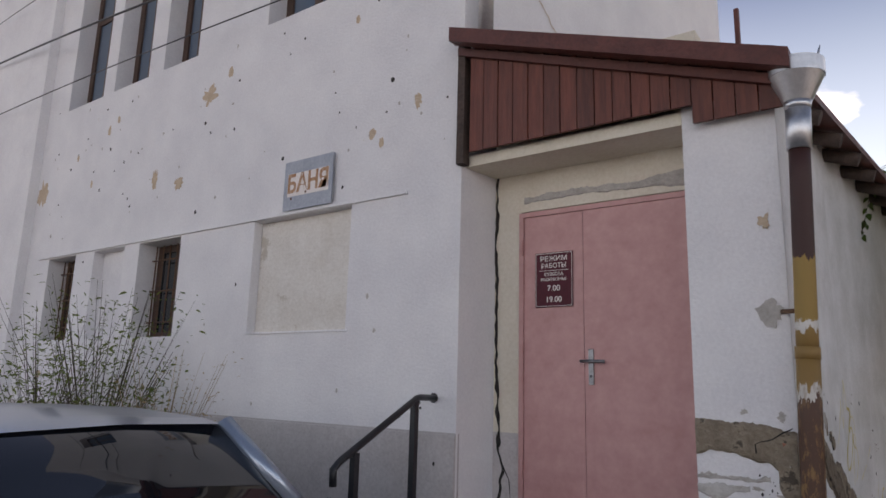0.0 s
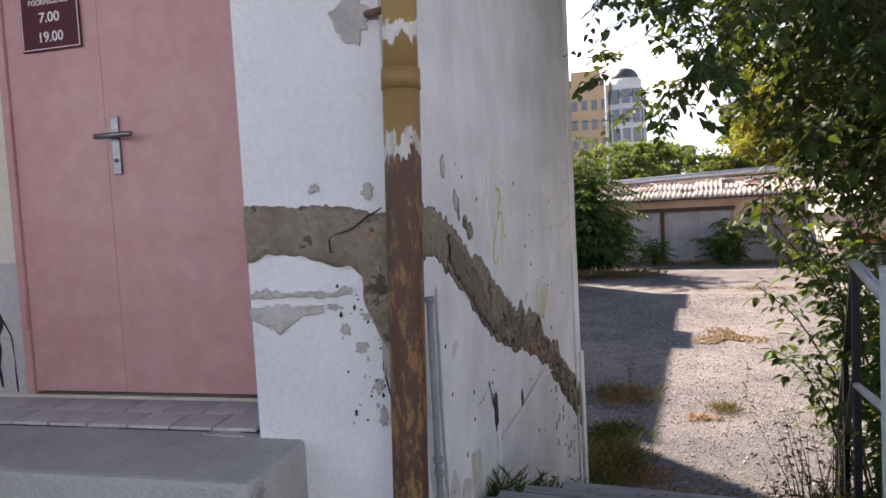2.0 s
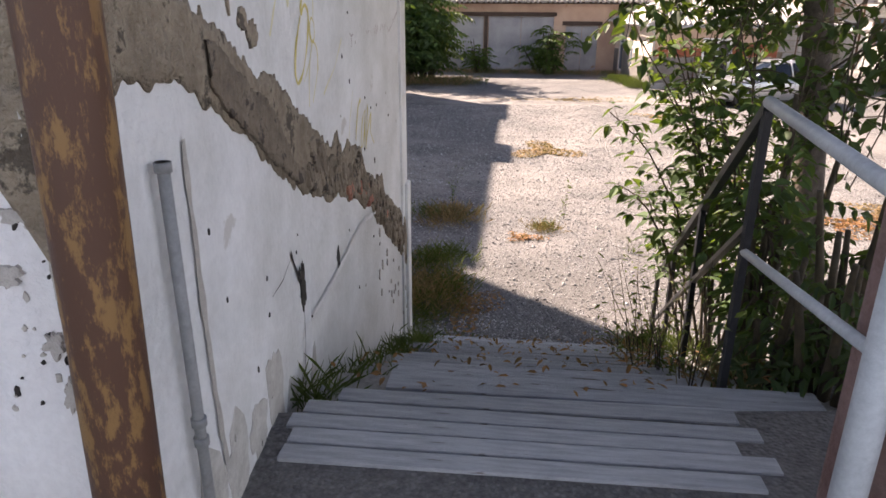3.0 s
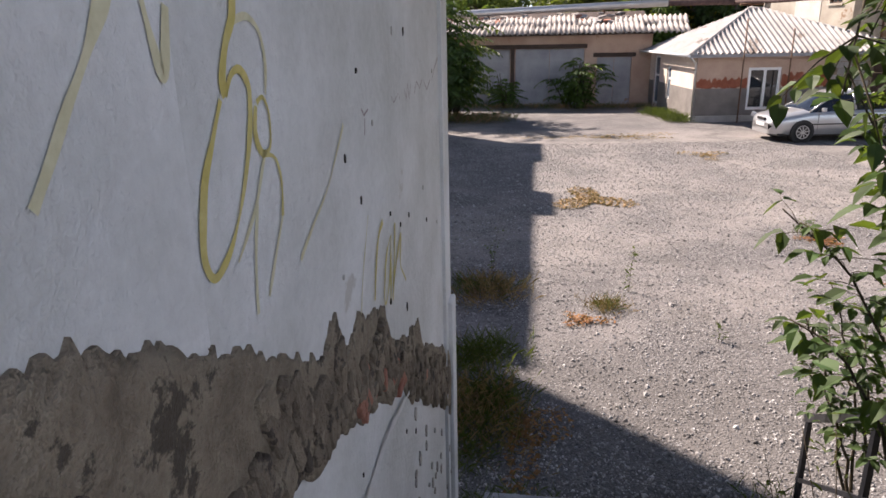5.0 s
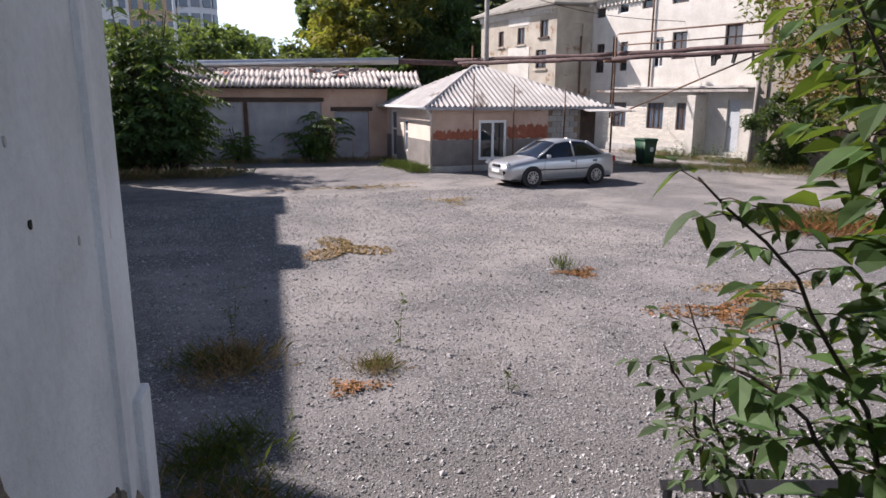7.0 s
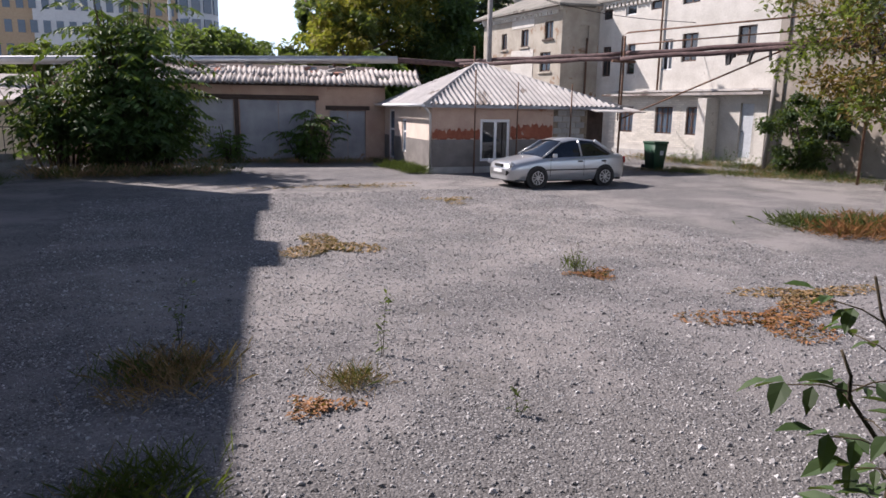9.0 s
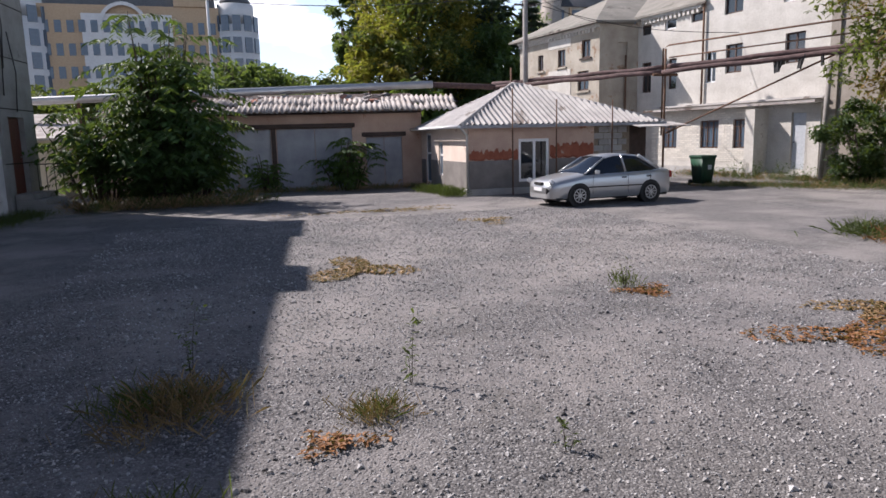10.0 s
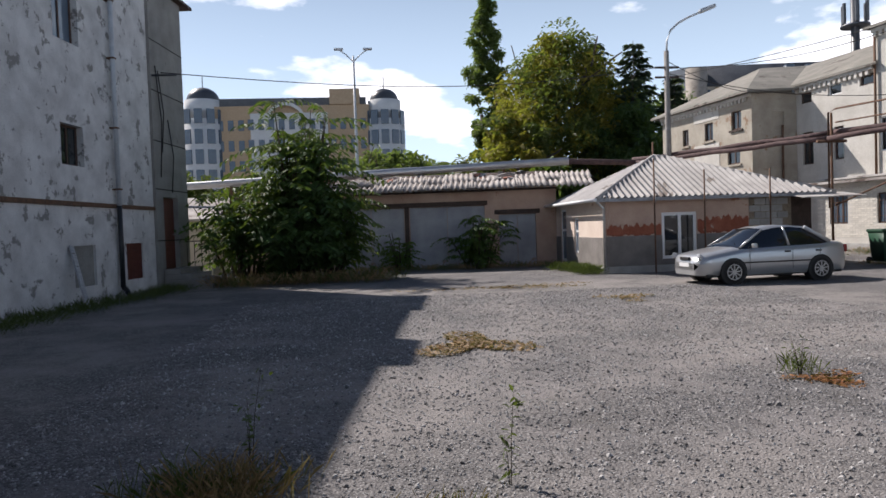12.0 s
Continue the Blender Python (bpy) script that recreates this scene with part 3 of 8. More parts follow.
shed_roof = empty("shed_roof", sm @ pose(0, 0, 0.6), "broken old corrugated sheets on the garage roof", "roof", kind="structure")
rs = random.Random(7)
for k in range(11):
    for r in range(2):
        if (k, r) in ((7, 1),):
            continue
        c = part("sheet", corrugated(1.12, 1.25 + 0.35 * (rs.random() - 0.5), pitch=0.2, amp=0.048), slate_dark, shed_roof)
        c.matrix_local = pose(ss(0.0) + 0.87 * k + rs.uniform(-0.03, 0.03), -0.78 + 1.05 * r, -0.06 + 0.31 * r + rs.uniform(0, 0.03), 15 + rs.uniform(-3, 4), rs.uniform(-1.5, 1.5), rs.uniform(-1, 1) if r == 0 else rs.uniform(-6, 6))
rk = random.Random(19)
for nm_, cnt, m_ in (("loose_debris", 70, slate_dark), ("brick_debris", 26, old_brick)):
    db = bmesh.new()
    for k in range(cnt):
        v_ = rk.uniform(0.9, 2.5)
        box(db, -rk.uniform(0.05, 0.25), rk.uniform(0.05, 0.25), -0.12, 0.12, 0.0, rk.uniform(0.02, 0.09), m=pose(rk.uniform(0.3, sl - 0.8), v_, 0.10 + 0.27 * v_, rk.uniform(5, 30), rk.uniform(-12, 12), rk.uniform(-60, 60)))
    part(nm_, db, m_, shed_roof, "broken sheets and bricks lying on the roof")
part("deck", box_bm(0.0, sl, -0.2, 3.6, -0.06, -0.02, m=pose(0, 0, 0, 14)), dark_wood, shed_roof)
for a, b, n in ((0.3, 2.78, 2), (2.98, 5.75, 2), (6.25, 7.6, 2)):
    top = 0.0 if a < 6 else -0.36
    g = empty("garage_gate", sm @ pose(ss(a), 0.08, -2.28), "faded grey steel garage gate, closed", "gate", group="garage gates", kind="structure")
    W = (ss(b) - ss(a))
    for k in range(n):
        leaf = part("leaf", box_bm(W * k / n + 0.01, W * (k + 1) / n - 0.01, 0, 0.05, 0.03, top + 2.26, bevel=0.008), gate_grey, g)
        part("rail", box_bm(W * k / n + 0.05, W * (k + 1) / n - 0.05, -0.02, 0.0, 1.1, 1.15), gate_grey, leaf)

# ---- yard: the small house ----
HX, HY, HW, HD = 8.35, 23.55, 6.5, 5.4
hm = pose(HX, HY, 0)
HZ = -0.12
win_f = (1.68, 2.74, -1.92, -0.57)
structure("wall_house_front", wall_bm(4.35, YARD - 0.2, HZ, 0.3, [(*win_f, 0.14)]), pink_plaster, "pink plaster house front with brick-red and grey bands", hm)
structure("house_band_grey", wall_bm(4.35, YARD - 0.1, -1.22, 0.02, [(1.68, 2.74, -1.92, -1.22, None)]), grey_render, "grey render base of the house", hm @ pose(0, -0.02, 0), category="trim")
lm, ll = wall_frame((HX, HY + HD), (HX, HY))
structure("wall_house_left", wall_bm(ll, YARD - 0.2, HZ, 0.298, [(2.25, 2.75, -1.78, -0.62, 0.12), (0.6, 1.3, -2.1, -0.3, 0.12)]), pink_sunlit, "pink plaster house side with sunlight painted in as a paler colour", lm @ pose(0, -0.004, 0))
structure("house_left_base", wall_bm(ll, YARD - 0.1, -1.25, 0.02, [(2.25, 2.75, -1.78, -1.25, None), (0.6, 1.3, -2.39, -1.25, None)]), grey_render, "grey render base of the house side", lm @ pose(0, -0.024, 0), category="trim")
structure("house_plinth", box_bm(-0.12, 4.3, -0.1, 0.2, YARD - 0.1, YARD + 0.2), concrete, "concrete plinth of the house", hm, category="trim")
block_grey = mat("cinder_block", (0.33, 0.32, 0.30), (0.42, 0.40, 0.38), 3, 0.95, 0.6, 50, vary=0.15)
structure("wall_house_blocks", box_bm(4.35, 5.7, 0.05, 0.3, YARD - 0.2, HZ), mortar, "bare cinder block part of the house front", hm)
structure("wall_house_back", box_bm(0.0, HW, HD - 0.3, HD, YARD - 0.2, HZ), pink_plaster, "rear wall of the house", hm)
structure("wall_house_right", box_bm(HW - 0.3, HW, 0.4, HD - 0.3, YARD - 0.2, HZ), dark_wood, "dark timber porch side of the house", hm)
structure("wall_house_porch", box_bm(5.7, HW, 0.30, 0.4, YARD - 0.2, HZ), dark_wood, "dark timber porch at the house's end", hm)
structure("house_ceiling", box_bm(0.0, HW, 0.1, HD, HZ, HZ + 0.03), dark_wood, "boarded eaves of the house", hm, category="ceiling")
window("window_4", hm, *win_f[:2], win_f[2], win_f[3], 0.06, white_pvc, pane, (0.52,), (), "white plastic two-pane window with pale surround", t=0.09)
window("window_5", lm, 2.25, 2.75, -1.78, -0.62, 0.06, white_pvc, pane_sky, (), (0.62,), "narrow white window in the sunlit side", t=0.07)
window("window_6", lm, 0.6, 1.3, -2.1, -0.3, 0.06, white_pvc, pane_sky, (), (0.6,), "narrow pale blue door-window in the sunlit side", t=0.07)

# hip roof of wavy sheets
ridge_z, ex = 1.30, 0.35
house_roof = empty("house_roof", hm @ pose(0, 0, HZ), "hipped roof of grey wavy cement sheets", "roof", kind="structure")


def hip(bm, corners, deep, n):
    """A roof face from its eave's two corners to its upper two, with waves that climb it."""
    (a, b, c, d) = [Vector(p) for p in corners]
    nrm = (b - a).cross(d - a).normalized()
    rows_ = []
    for i in range(n + 1):
        s = i / n
        lo, hi = a.lerp(b, s), None
        x_eave = (lo - a).length
        w = nrm * (deep * math.sin(2 * math.pi * x_eave / 0.19))
        # climb straight up the slope until the face's edge
        upv = nrm.cross((b - a).normalized()).normalized()
        la, lb = (d - a).dot((b - a).normalized()), (c - a).dot((b - a).normalized())
        Hh = (d - a).dot(upv)
        L = (b - a).length
        f = 1.0
        if x_eave < la:
            f = x_eave / la if la > 1e-6 else 1
        if x_eave > lb:
            f = min(f, (L - x_eave) / max(1e-6, L - lb))
        rows_.append((bm.verts.new(lo + w), bm.verts.new(lo + upv * Hh * f + w * min(1, f * 3))))
    for p, q in zip(rows_, rows_[1:]):
        fc = bm.faces.new((p[0], q[0], q[1], p[1]))
        fc.smooth = True


A0, A1, A2, A3 = (-ex, -ex, 0), (HW + ex, -ex, 0), (HW + ex, HD + ex, 0), (-ex, HD + ex, 0)
R0, R1 = (2.45, HD / 2 - 0.3, ridge_z - HZ), (2.95, HD / 2 - 0.3, ridge_z - HZ - 0.04)
for nm, cs in (("front_slope", (A0, A1, R1, R0)), ("left_slope", (A3, A0, R0, R0)), ("back_slope", (A2, A3, R0, R1)), ("right_slope", (A1, A2, R1, R1))):
    bm = bmesh.new()
    hip(bm, cs, 0.055 if nm in ("front_slope", "right_slope") else 0.018, 300)
    part(nm, bm, slate, house_roof)
part("left_hip_cap", tube_bm([A0, R0], 0.06, 8), slate, house_roof)
part("ridge_cap", tube_bm([R0, R1], 0.07, 8), slate, house_roof)
part("right_hip_cap", tube_bm([R1, A1], 0.05, 8), slate, house_roof)
part("gutter", tube_bm([(-ex - 0.05, HD + ex, -0.02), (-ex - 0.05, -ex, -0.04)], 0.05, 8), white_pvc, house_roof)
part("fascia", box_bm(-ex, HW + ex, -ex, -ex + 0.03, -0.1, 0.0), grey_wood, house_roof)
part("downpipe", tube_bm([(-ex - 0.03, -ex + 0.03, -0.05), (-0.06, -0.06, -0.3), (-0.06, -0.06, YARD - HZ + 0.1)], 0.04, 8), galvan, house_roof)
part("porch_sheet", box_bm(5.5, HW + 0.9, -0.9, 0.2, -0.05, -0.02, m=pose(0, 0, 0.0, 8)), slate, house_roof)

# ---- yard: white brick building ----
WM, _ = wall_frame((21.06 - 0.147 * 5.13, 27.79 + 0.989 * 5.13), (21.06 + 0.147 * 20, 27.79 - 0.989 * 20))


def ws(s):
    return s + 5.13


LOW, WTOP, TALL0, TALL1 = 4.85, 6.2, -1.1, 4.85
low_w = [(-4.88, -4.25, 4.05, 4.5), (-3.38, -2.68, 4.1, 4.58), (-1.80, -1.14, 4.18, 4.6), (-4.80, -4.2, 1.40, 2.80), (-3.10, -2.60, 1.45, 2.80)]
tall_w = [(-0.95, -0.35, 1.55, 2.85), (0.15, 0.97, 1.85, 3.0), (2.92, 3.75, 1.95, 3.06), (0.0, 0.92, 4.2, 5.36), (2.75, 3.65, 4.2, 5.4)]
structure("wall_white_building", wall_bm(ws(TALL0), -2.5, LOW, 0.4, [(ws(a), ws(b), c, d, 0.16) for a, b, c, d in low_w if b < TALL0]), white_brick, "lower part of the pale silicate brick building", WM)
structure("wall_white_tall", wall_bm(TALL1 - TALL0, -2.5, WTOP, 0.4, [(a - TALL0, b - TALL0, c, d, 0.16) for a, b, c, d in tall_w]), white_brick, "taller part of the pale silicate brick building", WM @ pose(ws(TALL0), -0.012, 0))
structure("wall_white_gable", box_bm(ws(TALL0), ws(TALL0) + 0.38, 0.4, 7.0, LOW - 1.0, WTOP), white_brick, "brick side of the taller part", WM)
for k, (a, b, c, d) in enumerate(low_w + tall_w):
    window("window_%d" % (k + 7), WM, ws(a), ws(b), c, d, 0.11, white_pvc if k % 4 == 1 else brown_frame, pane, (0.5,) if b - a > 0.55 and d - c > 0.6 else (), (), "old wooden window of the brick building", t=0.06)
# further stretch of the brick wall, the tree's shade put into its colour
grey_w = [(2.4, 3.6, 2.2, 3.5), (6.0, 7.2, 2.2, 3.5), (2.0, 3.0, -1.2, 0.2), (6.2, 7.4, -1.2, 0.2)]
GM = WM @ pose(ws(TALL1), -0.10, 0)
structure("wall_brown_building", wall_bm(15.2, -2.5, 6.0, 0.5, [(*q, 0.16) for q in grey_w]), brown_tone, "brick building wall with the autumn tree's shade painted in as brown-grey", GM)
for k, q in enumerate(grey_w):
    window("window_%d" % (k + 24), GM, *q, 0.11, brown_frame, pane, (0.5,), (), "dark old window in the brown wall", t=0.06)
structure("wall_brown_pilaster", box_bm(0.0, 0.35, -0.08, 0.0, -2.5, 6.0), brown_tone, "plain pilaster at the edge of the shade-coloured wall", GM)
EM = WM @ pose(0, -0.45, 0)
eh = [(-2.9, -2.0), (-0.65, 0.33), (1.07, 1.88)]
structure("wall_extension", wall_bm(ws(4.85) - 1.6, -2.5, 0.42, 0.43, [*[(ws(a) - 1.6, ws(b) - 1.6, -1.18, -0.03, 0.12) for a, b in eh], (ws(3.70) - 1.6, ws(4.30) - 1.6, -1.95, 0.12, 0.12)]), white_brick, "white brick ground floor extension", EM @ pose(1.6, 0, 0))
for k, (a, b) in enumerate(eh):
    window("window_%d" % (k + 30), EM, ws(a), ws(b), -1.18, -0.03, 0.1, brown_frame, pane_sky, (0.33, 0.66), (), "ground floor window with bars", t=0.06, bars=(5, 2, rusty_grille))
white_door = empty("door_4", EM @ pose(ws(3.70), 0.1, -1.95), "plain white painted side door of the brick building", "door", kind="structure")
part("leaf", box_bm(0.02, 0.58, -0.02, 0.03, 0.0, 2.05, bevel=0.005), grey_paint, white_door)
part("handle", tube_bm([(0.1, -0.02, 1.0), (0.1, -0.06, 1.0)], 0.02, 8), black_paint, white_door)
structure("porch_pillar", box_bm(ws(2.28), ws(2.72), -0.75, 0.0, -2.5, 0.30, bevel=0.01), white_brick, "whitewashed brick pillar beside the side door", EM)
structure("porch_pillar_dark", box_bm(ws(1.98), ws(2.2), -0.35, 0.0, -2.5, 0.30), grey_paint, "grey steel cupboard beside the pillar", EM)
structure("door_slab", box_bm(ws(3.1), ws(4.6), -0.9, 0.0, -2.5, -2.12, bevel=0.02), concrete, "concrete slab before the side door", EM, category="step")
structure("extension_roof", box_bm(1.4, ws(4.9), -0.42, 0.05, 0.43, 0.53), slate_dark, "thin sheet roof edge of the extension", EM, category="roof")
structure("extension_flashing", box_bm(1.4, ws(4.85), 0.1, 0.43, 0.60, 0.68), slate, "grey flashing above the extension roof", EM, category="roof")
structure("building_plinth", box_bm(1.6, ws(1.95), -0.06, 0.0, -2.5, -1.95), concrete, "grey plinth of the extension", EM, category="trim")
JM, jl = wall_frame((18.23, 32.86), (20.31, 32.86))
structure("wall_wing_face", wall_bm(jl, -2.5, 4.62, 0.4, [(1.0, 1.5, 3.0, 3.8, 0.1)]), tan_brick, "tan brick end face of the wing", JM)
structure("wing_flue", tube_bm([(1.35, -0.1, -2.4), (1.35, -0.1, 3.2)], 0.05, 8), rusty_grille, "rusty pipe on the wing's end face", JM, category="pipe")
VM, vl = wall_frame((18.23 - 0.147 * 7, 32.86 + 0.989 * 7), (18.23, 32.86))
vh = [(-1.37, -0.69, 3.2, 4.03), (-3.36, -2.71, 2.95, 3.8), (-5.19, -4.68, 2.93, 3.75), (-1.68, -0.81, 1.65, 2.58)]
structure("wall_wing", wall_bm(vl, -2.5, 4.62, 0.4, [(a + vl, b + vl, c, d, 0.14) for a, b, c, d in vh]), tan_brick, "weathered tan and white brick wing wall", VM)
structure("wing_render_panel", box_bm(vl - 4.2, vl - 2.25, -0.02, 0.0, -2.5, 2.8), white_brick, "pale render panel on the wing wall", VM)
structure("wing_render_panel", box_bm(vl - 4.2, vl - 2.25, -0.02, 0.0, 3.9, 4.4), white_brick, "pale render panel on the wing wall", VM)
for k, (a, b, c, d) in enumerate(vh):
    window("window_%d" % (k + 40), VM, a + vl, b + vl, c, d, 0.11, brown_frame, pane, (0.5,), (), "dark old window of the brick wing", t=0.06)
    structure("wing_sill", box_bm(a + vl - 0.1, b + vl + 0.1, -0.08, 0.0, c - 0.1, c - 0.01), dark_wood if k == 0 else tan_brick, "projecting sill of the wing window", VM, category="sill")


def slab_roof(name, faces, label):
    """Roof planes, each a loop of corners, with a thin fascia under the first edge."""
    bm = bmesh.new()
    for f in faces:
        vs = [bm.verts.new(p) for p in f]
        bm.faces.new(vs)
        a, b = vs[0], vs[1]
        c, d = [bm.verts.new((q.co.x, q.co.y, q.co.z - 0.1)) for q in (b, a)]
        bm.faces.new((a, d, c, b))
    return structure(name, bm, roof_grey, label, category="roof")


RW, RV, RE = (23.18, 36.41, 6.6), (21.0, 36.77, 6.6), (24.0, 31.0, 6.6)
slab_roof("roof_wing", [[(17.85, 32.55, 4.72), (20.35, 32.5, 4.78), RW, RV], [(16.75, 40.3, 4.72), (17.85, 32.55, 4.72), RV], [(24.0, 40.3, 4.72), (16.75, 40.3, 4.72), RV, RW]], "grey sheet hipped roof of the wing")
slab_roof("roof_white_building", [[(20.0, 33.0, 4.92), (20.72, 28.6, 4.92), RE, RW], [(26.5, 29.0, 4.9), (26.0, 36.5, 4.9), RW, RE]], "grey sheet roof of the lower brick part")
slab_roof("roof_white_tall", [[(20.55, 29.05, 6.3), (21.55, 22.6, 6.3), (25.5, 22.6, 7.6), (24.6, 29.0, 7.6)], [(24.6, 29.0, 6.3), (20.55, 29.05, 6.3), (24.6, 29.0, 7.6)]], "grey sheet roof of the taller brick part")
structure("roof_brown_building", box_bm(-0.2, 15.4, -0.25, 7.0, 6.0, 6.15), slate_dark, "flat sheet roof over the shade-coloured wall", GM, category="roof")
dent_me = None
for nm, M_, y_, x0, x1, z in (("cornice_white", WM, 0.0, 0.0, ws(TALL0), LOW), ("cornice_tall", WM, -0.012, ws(TALL0), ws(TALL1), WTOP), ("cornice_wing", VM, 0.0, 0.0, vl, 4.62)):
    crn = structure(nm, box_bm(x0, x1, y_ - 0.16, y_ - 0.002, z - 0.14, z), white_brick, "corbelled brick cornice with a row of dentils", M_, category="trim")
    for k in range(int((x1 - x0) / 0.26)):
        if dent_me is None:
            o_ = part("dentil", box_bm(0, 0.13, -0.13, -0.002, -0.17, 0.0), white_brick, crn)
            dent_me = o_.data
        else:
            o_ = new("dentil", dent_me)
            o_.parent = crn
        o_.matrix_local = pose(x0 + 0.06 + 0.26 * k, y_, z - 0.142)
wd = empty("building_downpipe", WM @ pose(ws(-1.0), -0.1, 0.7), "rusty downpipe on the taller brick part", "downpipe")
part("pipe", tube_bm([(0, 0, -0.1), (0, 0, 5.3)], 0.045, 8), rusty_grille, wd)

# ---- small carpentry of walls: bare mortar, cracks, paint marks ----
def band_bm(a, b, upper, lower, seed, jag=0.035, step=0.012, thick=0.006):
    """A ragged strip of bare wall in wall coordinates (x along, z up), between two lines given by a few knots."""
    bm = bmesh.new()
    n = max(4, int((b - a) / step))
    cols = []
    for i in range(n + 1):
        s = a + (b - a) * i / n
        u = np.interp(s, *zip(*upper)) + jag * (noise.noise((s * 9, seed, 0)) + 0.9 * abs(noise.noise((s * 26, seed, 2))) + 0.5 * noise.noise((s * 70, seed, 1)))
        w = np.interp(s, *zip(*lower)) + jag * (noise.noise((s * 6, seed, 5)) + 0.6 * noise.noise((s * 21, seed, 3)))
        u = max(u, w + 0.004)
        m = max(2, int((u - w) / 0.05))
        cols.append([bm.verts.new((s, -thick - 0.013 * abs(noise.noise((s * 14, (w + (u - w) * k / 6) * 14, seed))) * (0 < k < 6), w + (u - w) * k / 6)) for k in range(7)])
    for p, q in zip(cols, cols[1:]):
        for k in range(6):
            f = bm.faces.new((p[k], q[k], q[k + 1], p[k + 1]))
            f.smooth = True
    for row, flip in ((0, False), (6, True)):
        edge = [bm.verts.new((c[row].co.x, 0.002, c[row].co.z)) for c in cols]
        for i in range(n):
            q = (edge[i], edge[i + 1], cols[i + 1][row], cols[i][row])
            bm.faces.new(q[::-1] if flip else q)
    return bm


def blot_bm(x, z, rx, rz, seed, thick=0.004, n=26, jag=0.45):
    """A ragged flake mark on a wall."""
    bm = bmesh.new()
    rim, out = [], []
    for k in range(n):
        a = 2 * math.pi * k / n
        r = 1 + jag * noise.noise((math.cos(a) * 2.2, math.sin(a) * 2.2, seed * 3.1)) + 0.5 * jag * noise.noise((math.cos(a) * 6, math.sin(a) * 6, seed * 1.7))
        px, pz = x + rx * r * math.cos(a), z + rz * r * math.sin(a)
        rim.append(bm.verts.new((px, -thick, pz)))
        out.append(bm.verts.new((px, 0.002, pz)))
    c = bm.verts.new((x, -thick, z))
    for k in range(n):
        bm.faces.new((c, rim[k], rim[(k + 1) % n]))
        bm.faces.new((rim[k], out[k], out[(k + 1) % n], rim[(k + 1) % n]))
    return bm


def ribbon_bm(pts, width, seed=0, thick=0.006, wob=0.006, taper=True):
    """A wandering line on a wall, through (x, z) points."""
    bm = bmesh.new()
    dense = []
    for (x0, z0), (x1, z1) in zip(pts, pts[1:]):
        n = max(2, int(math.hypot(x1 - x0, z1 - z0) / 0.02))
        dense += [(x0 + (x1 - x0) * k / n, z0 + (z1 - z0) * k / n) for k in range(n)]
    dense.append(pts[-1])
    rows_ = []
    for i, (x, z) in enumerate(dense):
        a, b = dense[max(0, i - 1)], dense[min(len(dense) - 1, i + 1)]
        d = Vector((b[0] - a[0], b[1] - a[1])).normalized()
        w = width * (0.65 + 0.7 * noise.noise((x * 11, z * 11, seed)))
        o = wob * noise.noise((x * 13 + 5, z * 13, seed))
        w = max(w, width * 0.3)
        rows_.append([bm.verts.new((x - d.y * (s * w / 2) - d.y * o, -thick, z + d.x * (s * w / 2) + d.x * o)) for s in (-1, 1)])
    for p, q in zip(rows_, rows_[1:]):
        bm.faces.new((p[0], q[0], q[1], p[1]))
    return bm


crack_dark = mat("crack_shadow_gap", (0.02, 0.017, 0.014), (0.035, 0.03, 0.026), 20, 0.95, 0.2, 60)
flake_tan = mat("bare_tan_plaster", (0.50, 0.38, 0.27), (0.58, 0.46, 0.34), 12, 0.95, 0.5, 60)
flake_grey = mat("bare_grey_plaster", (0.40, 0.37, 0.34), (0.50, 0.47, 0.43), 12, 0.95, 0.5, 60)
spray_yellow = mat("yellow_spray_paint", (0.58, 0.48, 0.14), (0.64, 0.55, 0.24), 8, 0.7, 0.05, 60)
spray_faint = mat("faint_yellow_spray_paint", (0.66, 0.61, 0.40), (0.70, 0.66, 0.47), 8, 0.8, 0.05, 60)
dirt = mat("dark_splash_dirt", (0.42, 0.40, 0.37), (0.54, 0.52, 0.49), 14, 0.95, 0.2, 60)


def on_wall(name, bm, material, m, label, category="stain"):
    ob = mesh_ob(name, bm, material)
    ob.matrix_world = m
    return tagged(ob, label, category, kind="structure")


k_ = ALEN / 4.05
up_line = [(0.0, 0.70), (0.45, 0.70), (0.75, 0.60), (1.0, 0.48), (1.2, 0.45), (1.42, 0.35), (1.667, 0.23), (1.9, 0.10), (2.02, 0.05), (2.107, 0.10), (2.16, 0.0), (2.3, 0.01), (2.546, -0.05), (2.63, -0.2), (2.9, -0.32), (3.086, -0.34), (3.2, -0.5), (3.42, -0.6), (3.8, -0.8), (4.0, -0.95)]
lo_line = [(0.0, 0.54), (0.45, 0.52), (0.72, 0.40), (0.96, 0.27), (1.25, 0.11), (1.5, 0.0), (1.85, -0.13), (2.19, -0.22), (2.7, -0.42), (3.2, -0.75), (3.77, -1.12), (4.0, -1.3)]
on_wall("fallen_plaster_band", band_bm(0.07, SLEN, up_line, lo_line, 1.0, 0.04), mortar, SM, "ragged band of bare mortar where plaster fell off")
on_wall("fallen_plaster_band", band_bm(SLEN, 4.02, up_line, lo_line, 1.0, 0.04), mortar, AM, "ragged band of bare mortar where plaster fell off")
pier_m = pose(-0.38, -0.002, 0)
on_wall("fallen_plaster_pier", band_bm(0.0, 0.495, [(0, 0.735), (0.3, 0.72), (0.495, 0.68)], [(0, 0.55), (0.2, 0.575), (0.36, 0.52), (0.495, 0.43)], 3.0, 0.018), mortar, pier_m, "bare mortar patch on the pier")
